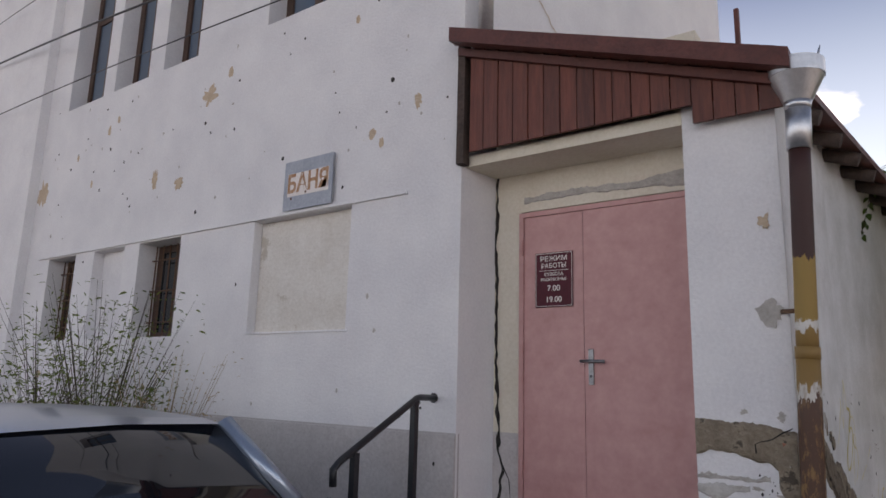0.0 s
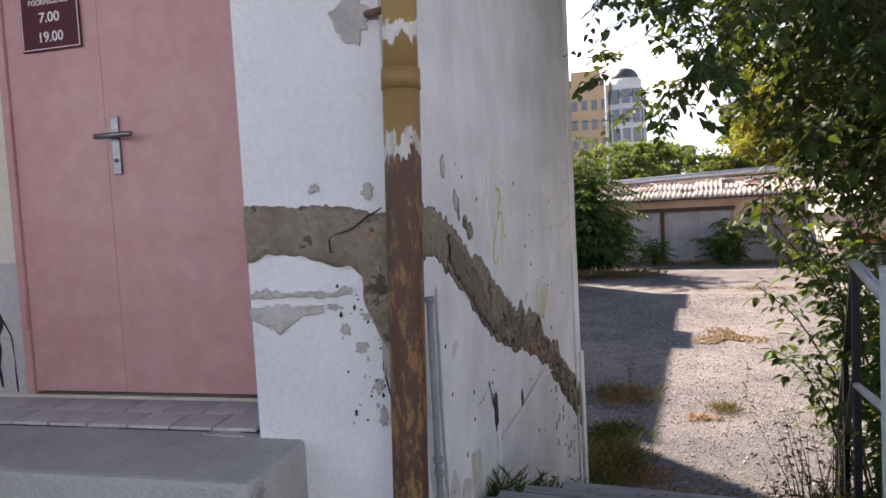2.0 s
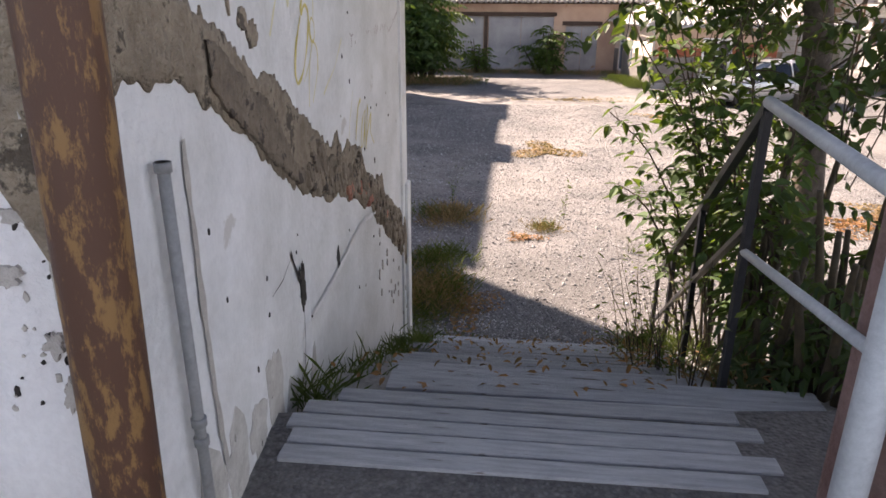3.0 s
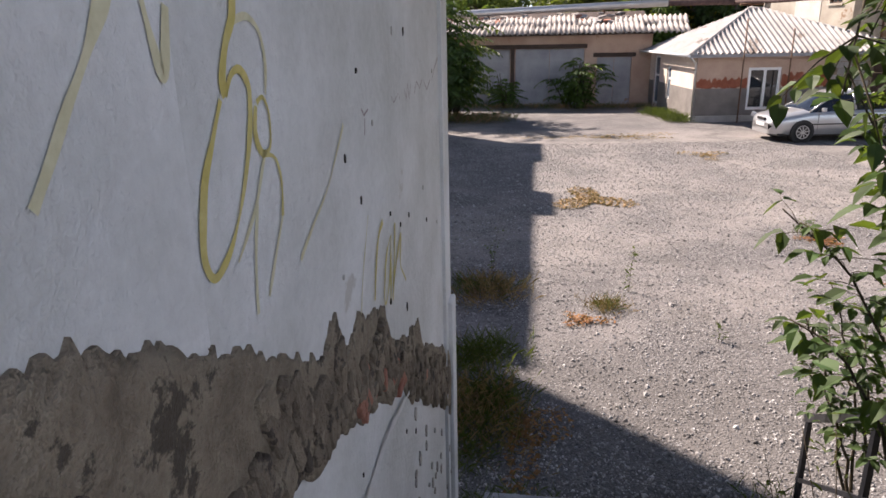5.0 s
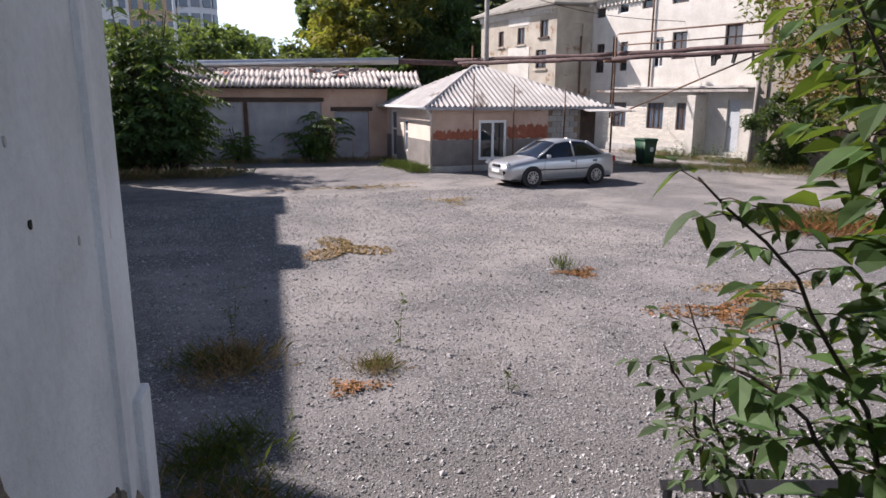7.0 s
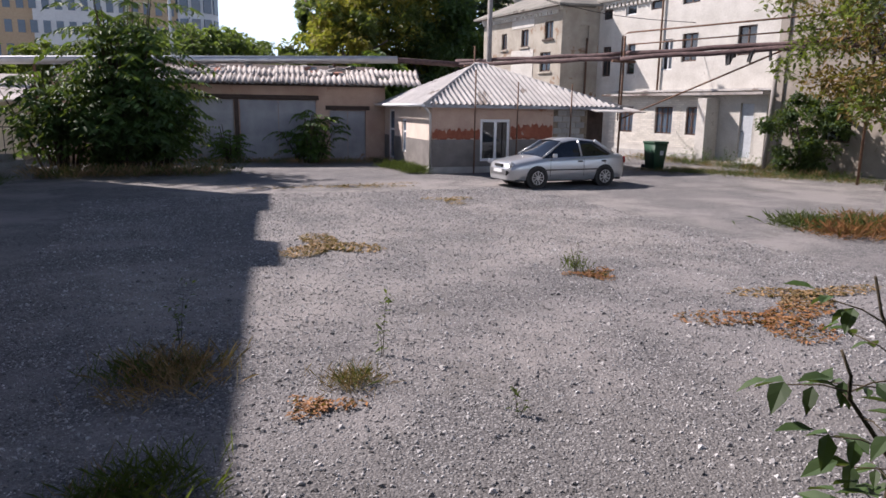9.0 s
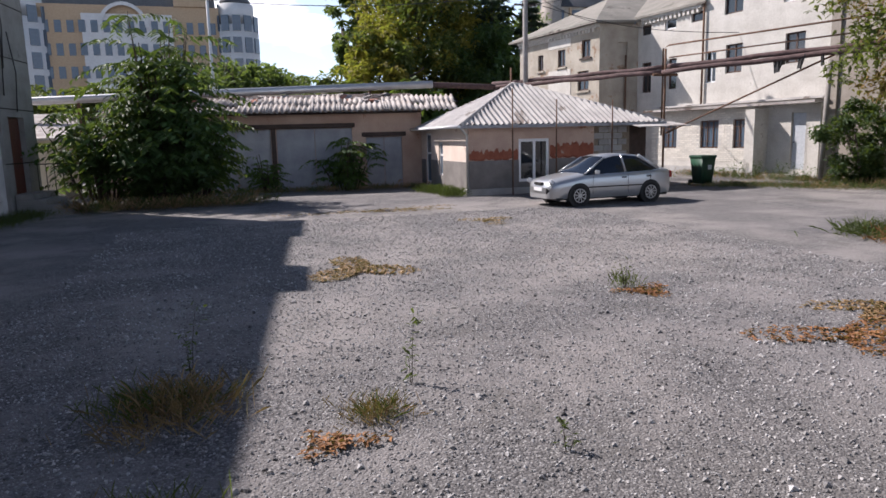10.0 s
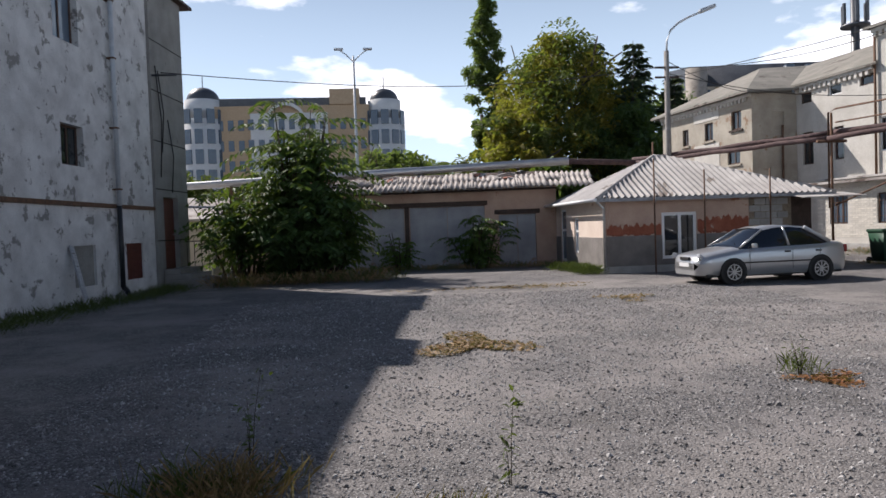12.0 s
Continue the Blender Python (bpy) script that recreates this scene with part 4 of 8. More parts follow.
on_wall("pier_scar", band_bm(0.0, 0.36, [(0, 0.445), (0.36, 0.455)], [(0, 0.432), (0.36, 0.44)], 5.0, 0.024), flake_grey, pier_m, "thin plaster scar on the pier")
on_wall("pipe_hole_mortar", blot_bm(0.41, 1.29, 0.055, 0.075, 2.0, 0.009), flake_grey, pier_m, "mortar blot round the pipe bracket")
for x, z, rx, rz, sd in ((0.41, 1.78, 0.03, 0.05, 4), (0.25, 0.78, 0.02, 0.018, 5), (0.465, 0.32, 0.025, 0.2, 6), (0.43, 0.76, 0.02, 0.03, 7), (0.1, -0.25, 0.06, 0.03, 8), (0.38, -0.42, 0.05, 0.06, 9), (0.33, 0.33, 0.02, 0.02, 21), (0.38, 0.27, 0.025, 0.02, 22), (0.41, 0.37, 0.03, 0.015, 23), (0.3, 0.4, 0.03, 0.012, 24), (0.43, 0.15, 0.02, 0.03, 25), (0.2, 0.4, 0.03, 0.01, 26), (0.08, 0.34, 0.025, 0.012, 27), (0.44, 0.05, 0.015, 0.04, 28)):
    on_wall("plaster_flake", blot_bm(x, z, rx * 0.8, rz * 0.8, sd, 0.009, 40, 0.7), flake_tan if z > 1.5 else flake_grey, pier_m, "small patch of flaked plaster")
for a, b, sd in ((0.02, 1.66, 31.0), (2.76, 4.33, 32.0)):
    on_wall("house_band_red", band_bm(a, b, [(0, -0.95), (1.4, -0.93), (2.8, -0.82), (3.6, -0.76), (4.4, -0.8)], [(0, -1.21), (4.4, -1.21)], sd, 0.13, 0.02), rust_red, hm, "brick-red worn wash on the house front")
brick_ob = tagged(mesh_ob("bare_brick", box_bm(0.04, 0.105, -0.011, 0.0, 0.578, 0.64, bevel=0.009), old_brick), "bare red brick end at the wall corner", "brick", kind="structure")
# bricks that show in the fallen band
rs = random.Random(11)
for k in range(16):
    s = 2.15 + 0.075 * k
    z = np.interp(s, *zip(*lo_line)) + 0.08 + 0.02 * (k % 3)
    ob = tagged(mesh_ob("bare_brick", box_bm(-0.03, 0.03, -0.016, 0.01, -0.02, 0.03, bevel=0.006), old_brick if k % 3 else mortar), "bare brick edge in the fallen plaster", "brick", group="bare bricks", kind="structure")
    ob.matrix_world = AM @ pose(s, 0, z, 0, rs.uniform(20, 50), 0)
on_wall("wall_hole", ribbon_bm([(1.28, -0.18), (1.33, -0.25), (1.38, -0.33), (1.45, -0.27)], 0.03, 2, 0.004, 0.01), crack_dark, SM, "dark broken hole in the plaster", "hole")
on_wall("wall_hole", blot_bm(1.42, -0.40, 0.028, 0.07, 12, 0.004, jag=0.7), crack_dark, SM, "dark broken hole in the plaster", "hole")
on_wall("wall_hole", blot_bm(2.02, -0.47, 0.022, 0.05, 13, 0.004, jag=0.7), crack_dark, AM, "small dark hole in the plaster", "hole")
on_wall("wall_crack", ribbon_bm([(1.42, -0.45), (1.40, -0.6), (1.34, -0.75), (1.3, -0.9)], 0.012, 3), crack_dark, SM, "crack running down from the hole", "crack")
on_wall("wall_crack", ribbon_bm([(1.0, -0.22), (1.15, -0.22), (1.28, -0.19)], 0.006, 4), crack_dark, SM, "fine crack in the plaster", "crack")
on_wall("wall_crack", ribbon_bm([(1.58, -0.55), (2.0, -0.52), (2.5, -0.45), (3.0, -0.52)], 0.034, 5, 0.012), whitewash, AM, "rough patched crack in the plaster", "crack")
on_wall("downpipe_scar", ribbon_bm([(0.44, 0.40), (0.43, 0.05), (0.44, -0.25), (0.46, -0.45)], 0.04, 6), flake_grey, SM, "long narrow plaster scar on the wall", "crack")
mark_red = mat("faded_dark_scrawl", (0.30, 0.24, 0.25), (0.42, 0.36, 0.36), 20, 0.9, 0.1, 60)
for line, w in (([(2.77, 0.525), (2.80, 0.505), (2.87, 0.527), (2.90, 0.505)], 0.006), ([(2.97, 0.53), (3.0, 0.50), (3.03, 0.545), (3.05, 0.49), (3.09, 0.54)], 0.008), ([(3.15, 0.50), (3.2, 0.54), (3.26, 0.505), (3.32, 0.54)], 0.007), ([(3.36, 0.53), (3.43, 0.49), (3.51, 0.53)], 0.007), ([(3.55, 0.515), (3.62, 0.56), (3.725, 0.60)], 0.009), ([(2.412, 0.523), (2.437, 0.504), (2.483, 0.52)], 0.008), ([(2.439, 0.502), (2.434, 0.46)], 0.008)):
    on_wall("wall_marks", ribbon_bm(line, w, 8, wob=0.008), mark_red, AM, "row of small scrawled marks", "mark")
for k in range(60):
    s, z = rs.uniform(0.5, 3.9), rs.uniform(-1.0, 0.9)
    if np.interp(s, *zip(*lo_line)) - 0.05 < z < np.interp(s, *zip(*up_line)) + 0.05:
        continue
    r = rs.choice((0.004, 0.005, 0.007))
    on_wall("wall_pit", blot_bm(s, z, r, r * rs.uniform(1, 2.6), k, 0.003, 8), crack_dark if k % 3 else dirt, wm(s), "small dark pit in the plaster", "pit")
for k in range(26):
    s = rs.uniform(2.9, 4.0)
    on_wall("wall_pit", blot_bm(s, np.interp(s, *zip(*lo_line)) - rs.uniform(0.05, 0.5), 0.012, rs.uniform(0.01, 0.03), 90 + k, 0.007, 8), flake_grey, AM, "small flaked pit low on the wall", "pit")
for k in range(18):
    s = 0.35 + 3.6 * k / 18
    on_wall("damp_foot", blot_bm(s, ground_z(0.5, s) + 0.12 * rs.random(), 0.09, rs.uniform(0.06, 0.2), 140 + k, 0.003, 18), dirt, wm(s), "damp dirty foot of the wall", "stain")
# yellow spray lines
def smooth(pts, n=5):
    """Rounded line through a few knots."""
    p = [Vector((*q, 0)) for q in pts]
    out = []
    for i in range(len(p) - 1):
        a, b, c, d = p[max(0, i - 1)], p[i], p[i + 1], p[min(len(p) - 1, i + 2)]
        for k in range(n):
            t = k / n
            q = 0.5 * (2 * b + (c - a) * t + (2 * a - 5 * b + 4 * c - d) * t * t + (3 * b - a - 3 * c + d) * t ** 3)
            out.append((q.x, q.y))
    return out + [pts[-1]]


graff = [
    ([(1.665, 0.79), (1.735, 0.775), (1.738, 0.735), (1.708, 0.697), (1.684, 0.648), (1.688, 0.623)], 0.034),
    ([(1.688, 0.623), (1.713, 0.651), (1.744, 0.657), (1.769, 0.631), (1.764, 0.586), (1.739, 0.527), (1.694, 0.454), (1.651, 0.41), (1.597, 0.384), (1.573, 0.409), (1.574, 0.452), (1.599, 0.519), (1.632, 0.568), (1.671, 0.62)], 0.019),
    ([(1.793, 0.605), (1.819, 0.611), (1.839, 0.581), (1.832, 0.53), (1.795, 0.525), (1.777, 0.56), (1.788, 0.6)], 0.016),
    ([(1.795, 0.525), (1.847, 0.507), (1.866, 0.46), (1.858, 0.405)], 0.016)]
signature = [([(2.60, 0.19), (2.54, 0.16), (2.49, 0.07), (2.465, 0.0)], 0.019), ([(2.70, 0.12), (2.63, 0.08), (2.58, -0.03), (2.60, -0.06), (2.66, 0.0), (2.70, 0.12), (2.66, -0.08)], 0.019),
             ([(2.76, 0.14), (2.73, 0.02), (2.69, -0.09)], 0.020), ([(2.70, -0.05), (2.78, 0.03), (2.845, 0.08), (2.82, -0.01), (2.86, -0.06), (2.90, -0.1)], 0.019)]
for g, w in graff + signature:
    on_wall("graffiti_line", ribbon_bm(smooth(g), w, 3, 0.0025, 0.002), spray_yellow, AM, "yellow spray-paint scribble on the white wall", "graffiti")
faint = [([(1.734, 0.723), (1.788, 0.731), (1.83, 0.71), (1.843, 0.662), (1.832, 0.613)], 0.015), ([(1.858, 0.405), (1.81, 0.346), (1.768, 0.29)], 0.013), ([(1.804, 0.517), (1.758, 0.455), (1.71, 0.412), (1.67, 0.383)], 0.013),
         ([(1.758, 0.455), (1.728, 0.353), (1.72, 0.279)], 0.013), ([(2.263, 0.51), (2.129, 0.402), (2.006, 0.343), (1.927, 0.3)], 0.012), ([(1.62, 0.98), (1.66, 0.86), (1.665, 0.79)], 0.022), ([(2.44, 0.25), (2.36, 0.12), (2.31, 0.0)], 0.010)]
for g, w in faint:
    on_wall("graffiti_line", ribbon_bm(smooth(g), w, 5, 0.0022, 0.002), spray_faint, AM, "faded yellow spray line on the white wall", "graffiti")
for g, w, q in (([(1.24, 0.57), (1.317, 0.647), (1.396, 0.73), (1.46, 0.80)], 0.026, SM), ([(1.46, 0.86), (1.50, 0.70), (1.52, 0.665), (1.545, 0.74)], 0.030, SM), ([(1.56, 0.76), (1.60, 0.86), (1.63, 0.95)], 0.026, AM)):
    on_wall("graffiti_line", ribbon_bm(smooth(g), w, 6, 0.0022, 0.002), spray_faint, q, "faded yellow spray line on the white wall", "graffiti")
# broken stones and brick ends in the fallen band
rb_ = random.Random(12)
for nm, m_, count, lab in (("rubble_stones", rubble_mortar, 150, "rough stone ends in the fallen plaster band"), ("rubble_bricks", old_brick, 9, "red brick ends in the fallen plaster band"), ("rubble_pale", mortar, 90, "pale mortar lumps in the fallen plaster band")):
    bm = bmesh.new()
    for k in range(count):
        q = rb_.uniform(1.62, 3.85) if m_ is not old_brick else rb_.uniform(2.2, 2.75)
        u, w = np.interp(q, *zip(*up_line)), np.interp(q, *zip(*lo_line))
        z = w + (u - w) * (rb_.uniform(0.12, 0.78) if m_ is not old_brick else rb_.uniform(0.12, 0.35))
        hx, hz = rb_.uniform(0.012, 0.03), rb_.uniform(0.018, 0.05)
        box(bm, -hx, hx, -rb_.uniform(0.016, 0.026), 0.0, -hz, hz, bevel=0.006, m=pose(q, 0, z, rb_.uniform(-8, 8), rb_.uniform(-30, -5), rb_.uniform(-12, 12)))
    on_wall(nm, bm, m_, AM, lab, "rubble")["kind"] = "stuff"
on_wall("inner_mortar", band_bm(0.62, SLEN, [(0.62, 0.60), (0.8, 0.52), (1.0, 0.42), (1.15, 0.36), (1.3, 0.22), (1.42, 0.12), (1.5, 0.07)], [(0.62, 0.50), (0.72, 0.42), (0.96, 0.29), (1.25, 0.125), (1.5, 0.02)], 17.0, 0.022, thick=0.017), rubble_mortar, SM, "rough dark inner mortar in the fallen plaster band")
for q, z, rx, rz, m_ in ((0.62, 0.86, 0.03, 0.04, flake_grey), (0.80, 0.73, 0.022, 0.045, flake_grey), (0.96, 0.63, 0.035, 0.035, mortar), (1.04, 0.585, 0.05, 0.04, mortar), (0.84, 0.70, 0.012, 0.05, mortar)):
    on_wall("plaster_flake", blot_bm(q, z, rx, rz, q * 31, 0.007, 20, 0.6), m_, SM, "flaked spot above the fallen band", "flake")
on_wall("wall_hole", blot_bm(1.445, -0.37, 0.035, 0.085, 33, 0.005, jag=0.8), crack_dark, SM, "dark broken hole in the plaster", "hole")
on_wall("wall_crack", ribbon_bm([(1.38, -0.27), (1.41, -0.33), (1.45, -0.36)], 0.02, 14), crack_dark, SM, "short broken crack above the hole", "crack")
# low step in the wall's far edge
structure("wall_foot_lip", box_bm(ALEN - 0.12, ALEN + 0.02, -0.024, 0.3, -2.5, -0.62, bevel=0.012), whitewash_side, "thicker white plaster foot at the wall's end", AM, category="trim")

# front wall: flakes, cracks and the ledge over the niches
fm = pose(-14.0, -0.04, 0)
structure("ledge", box_bm(fx(-8.4), fx(-2.42), -0.022, 0.0, 2.285, 2.31), whitewash, "thin plaster ledge above the niches", fm, category="trim")
structure("wall_pilaster", box_bm(0.0, fx(-8.75), -0.12, 0.0, -1.0, H_MAIN), whitewash, "shallow plaster pilaster", fm)
structure("plinth_course", box_bm(fx(-8.7), fx(-1.93), -0.018, 0.0, -1.0, 0.545), plinth_paint, "grey-pink painted plinth course", fm, category="trim")
for k in range(150):
    x, z = rs.uniform(-8.5, -2.0), rs.choice((rs.uniform(2.4, 4.2), rs.uniform(-0.3, 2.2), rs.uniform(2.4, 5.5)))
    if any(h[0] - 0.1 < fx(x) < h[1] + 0.1 and h[2] - 0.1 < z < h[3] + 0.1 for h in front_holes):
        continue
    big_ = k % 11 == 0
    r = rs.uniform(0.03, 0.055) if big_ else rs.uniform(0.006, 0.016)
    on_wall("plaster_flake", blot_bm(fx(x), z, r * rs.uniform(0.6, 1.3), r * rs.uniform(0.8, 1.6), 200 + k, 0.003 + (0.018 if z < 0.55 else 0), 16 if big_ else 9), flake_tan if big_ else (crack_dark if k % 2 else flake_grey), fm, "flaked spot in the whitewash", "flake")
for x, z, rx, rz in ((-5.1, 3.72, 0.12, 0.10), (-5.95, 2.95, 0.05, 0.10), (-5.5, 2.85, 0.06, 0.05), (-2.35, 3.02, 0.035, 0.06), (-8.6, 3.2, 0.1, 0.16)):
    on_wall("plaster_flake", blot_bm(fx(x), z, rx, rz, x * 7, 0.003, 26, 0.9), flake_tan, fm, "tan flaked patch in the whitewash", "flake")
rm = mside
on_wall("wall_crack", ribbon_bm([(0.6, 4.6), (0.9, 4.25), (1.1, 4.1), (1.3, 3.95), (1.55, 3.85), (1.8, 3.65)], 0.022, 9, wob=0.03), flake_tan, rm, "stepped crack in the side wall", "crack")
bkm = pose(-1.935, 0.36, 0)
on_wall("wall_crack", ribbon_bm([(0.065, 2.42), (0.07, 2.1), (0.055, 1.9), (0.075, 1.5), (0.065, 1.2), (0.085, 0.8), (0.095, 0.45), (0.135, 0.33), (0.105, 0.18), (0.115, 0.02)], 0.036, 10, wob=0.02), crack_dark, bkm, "wide dark crack beside the door", "crack")
on_wall("wall_crack", ribbon_bm([(0.135, 0.33), (0.185, 0.25), (0.195, 0.0)], 0.010, 11), crack_dark, bkm, "branch of the crack beside the door", "crack")
on_wall("plinth_patch", box_bm(0.0, 0.268, -0.004, 0.002, -0.01, 0.56), plinth_paint, bkm, "grey painted plinth beside the door", "plinth")
on_wall("lintel_scar", band_bm(0.3, 1.5, [(0.3, 2.235), (0.7, 2.25), (1.1, 2.23), (1.5, 2.27)], [(0.3, 2.19), (0.8, 2.205), (1.5, 2.16)], 8.0, 0.015), flake_grey, bkm, "rough patched plaster above the door")
rev = pose(-1.93, -0.02, 0, 0, 0, 90)
on_wall("reveal_plinth", box_bm(0.0, 0.37, -0.004, 0.002, -0.3, 0.555), plinth_paint, rev, "grey painted plinth of the reveal", "plinth")
on_wall("wall_crack", ribbon_bm([(0.12, 2.54), (0.2, 2.5), (0.33, 2.44)], 0.015, 12), crack_dark, rev, "crack at the top of the reveal", "crack")

niche_m = mat("niche_plaster", (0.66, 0.62, 0.56), (0.74, 0.71, 0.66), 2.5, 0.92, 0.4, 40, (0.55, 0.50, 0.43), 0.60, spot_scale=2)
structure("niche_panel", box_bm(fx(-4.197), fx(-3.003), 0.09, 0.098, 1.283, 2.277), niche_m, "stained cream plaster in the walled-up niche", fm)
structure("niche_sill", box_bm(fx(-4.22), fx(-2.98), -0.012, 0.09, 1.262, 1.279), whitewash, "thin plaster sill under the niche", fm, category="trim")

# windows of the street wall
for k, (a, b) in enumerate(up):
    window("window_%d" % (50 + k), FRONT, fx(a), fx(b), 4.25, 6.1, 0.24, brown_frame, pane_sky, (0.5,), (0.72,), "tall dark-brown framed window in a deep reveal", t=0.09)
for k, (a, b) in enumerate(((-8.15, -7.48), (-6.10, -5.34))):
    window("window_%d" % (60 + k), FRONT, fx(a), fx(b), 1.27, 2.27, 0.26, brown_frame, pane, (0.5,), (), "rusty barred ground floor window", t=0.07, bars=(6, 3, rusty_grille))

# ---- rusty downpipe with its hopper ----
pm = bpy.data.materials.new("flaking_downpipe_paint")
pm.use_nodes = True
pn, pl = pm.node_tree.nodes, pm.node_tree.links
tc = pn.new("ShaderNodeTexCoord")
sep = pn.new("ShaderNodeSeparateXYZ")
pl.new(tc.outputs["Object"], sep.inputs[0])
mpn = pn.new("ShaderNodeMapping")
mpn.inputs["Scale"].default_value = (1, 1, 0.35)
pl.new(tc.outputs["Object"], mpn.inputs[0])
nz = pn.new("ShaderNodeTexNoise")
nz.inputs["Scale"].default_value, nz.inputs["Detail"].default_value, nz.inputs["Roughness"].default_value = 16, 8, 0.7
pl.new(mpn.outputs[0], nz.inputs["Vector"])
mth = pn.new("ShaderNodeMath")
mth.operation, mth.inputs[1].default_value = "MULTIPLY_ADD", 0.34
pl.new(nz.outputs["Fac"], mth.inputs[0])
pl.new(sep.outputs["Z"], mth.inputs[2])
mr = pn.new("ShaderNodeMapRange")
mr.inputs["From Min"].default_value, mr.inputs["From Max"].default_value = 0.0, 3.2
pl.new(mth.outputs[0], mr.inputs["Value"])
cr = pn.new("ShaderNodeValToRGB")
cr.color_ramp.interpolation = "CONSTANT"
steps = [(0.0, (0.075, 0.034, 0.02)), (0.30, (0.085, 0.038, 0.022)), (0.585, (0.55, 0.52, 0.47)), (0.60, (0.27, 0.16, 0.05)),
         (0.685, (0.62, 0.60, 0.56)), (0.70, (0.30, 0.185, 0.045)), (0.80, (0.045, 0.014, 0.011))]
while len(cr.color_ramp.elements) < len(steps):
    cr.color_ramp.elements.new(0.5)
for e, (p, c) in zip(cr.color_ramp.elements, steps):
    e.position, e.color = p, (*c, 1)
pl.new(mr.outputs[0], cr.inputs[0])
n2 = pn.new("ShaderNodeTexNoise")
n2.inputs["Scale"].default_value, n2.inputs["Detail"].default_value, n2.inputs["Roughness"].default_value = 30, 8, 0.75
pl.new(mpn.outputs[0], n2.inputs["Vector"])
r2 = pn.new("ShaderNodeValToRGB")
r2.color_ramp.elements[0].position, r2.color_ramp.elements[1].position = 0.50, 0.57
pl.new(n2.outputs["Fac"], r2.inputs[0])
low = pn.new("ShaderNodeMapRange")
low.inputs["From Min"].default_value, low.inputs["From Max"].default_value = 2.1, 1.6
pl.new(mth.outputs[0], low.inputs["Value"])
mm = pn.new("ShaderNodeMath")
mm.operation = "MULTIPLY"
pl.new(r2.outputs[0], mm.inputs[0])
pl.new(low.outputs[0], mm.inputs[1])
mx = pn.new("ShaderNodeMixRGB")
mx.inputs[2].default_value = (0.23, 0.125, 0.045, 1)
pl.new(mm.outputs[0], mx.inputs[0])
pl.new(cr.outputs[0], mx.inputs[1])
pl.new(mx.outputs[0], pn["Principled BSDF"].inputs["Base Color"])
pn["Principled BSDF"].inputs["Roughness"].default_value = 0.6
bpn = pn.new("ShaderNodeBump")
bpn.inputs["Strength"].default_value, bpn.inputs["Distance"].default_value = 0.4, 0.004
pl.new(n2.outputs["Fac"], bpn.inputs["Height"])
pl.new(bpn.outputs[0], pn["Principled BSDF"].inputs["Normal"])

DPX, DPY = 0.165, -0.07
dp = empty("downpipe", pose(DPX - 0.03, DPY, -0.85, 0, 1.9, 0), "rusty brown and yellow flaking downpipe with zinc hopper", "downpipe")
for z0, z1 in ((0.0, 1.92), (1.90, 3.02)):
    bm = bmesh.new()
    tube(bm, [(0, 0, z0 + (z1 - z0) * k / 6) for k in range(7)], 0.055 if z0 == 0 else 0.052, 20)
    part("pipe", bm, pm, dp)
part("collar", tube_bm([(0, 0, 1.9), (0, 0, 1.96)], 0.058, 20), pm, dp)
part("zinc_sleeve", tube_bm([(0, 0, 2.98), (0, 0, 3.1), (0, 0, 3.101), (0, 0, 3.2)], 0.062, 20), galvan, dp)
bm = bmesh.new()
tube(bm, [(0, 0, 3.2), (0, 0, 3.24)], 0.062, 24, r2=0.07)
tube(bm, [(0, 0, 3.24), (0, 0, 3.38)], 0.07, 24, r2=0.135, cap=False)
tube(bm, [(0, 0, 3.38), (0, 0, 3.46)], 0.138, 24, cap=False)
part("hopper", bm, galvan, dp, "bright zinc funnel hopper", True)
part("spike", tube_bm([(0.09, 0.02, 3.44), (0.115, 0.02, 3.55)], 0.02, 4, r2=0.002), galvan, dp)
part("bracket", tube_bm([(-0.02, 0.0, 2.14), (-0.12, 0.05, 2.14)], 0.012, 8), rusty_grille, dp)
# grey conduit beside it
conduit_grey = mat("grey_conduit_plastic", (0.22, 0.225, 0.23), (0.29, 0.295, 0.30), 6, 0.6, 0.1, 60)
cd = empty("conduit", SM @ pose(0.27, -0.028, -0.47), "thin grey plastic conduit on the side wall", "conduit")
part("pipe", tube_bm([(0, 0, -0.22), (0, 0, 0.86)], 0.0125, 12), conduit_grey, cd)
for z in (0.22, 0.27, 0.84):
    part("collar", tube_bm([(0, 0, z), (0, 0, z + 0.02)], 0.017, 12), conduit_grey, cd)
# zinc pipe on the main wall above the roof
part("stub", tube_bm([(0, 0, 0), (0, 0, 1.6)], 0.06, 14), galvan, empty("vent_pipe", pose(-1.80, 0.05, 3.44), "zinc pipe rising from the lean-to roof", "pipe"))


# ---- signs ----
def text_part(txt, size, m, material, parent, name="lettering", sx=1.0, extrude=0.001, bold=0.0):
    cu = bpy.data.curves.new("txt", "FONT")
    cu.body, cu.size, cu.align_x, cu.align_y, cu.extrude, cu.offset = txt, size, "CENTER", "CENTER", extrude, bold
    tmp = bpy.data.objects.new("txt", cu)
    scene.collection.objects.link(tmp)
    me = bpy.data.meshes.new_from_object(tmp.evaluated_get(bpy.context.evaluated_depsgraph_get()))
    bpy.data.objects.remove(tmp)
    me.materials.clear()
    me.materials.append(material)
    ob = new(name, me)
    ob.parent = parent
    ob.matrix_local = m @ Matrix.Diagonal((sx, 1, 1, 1))
    return ob


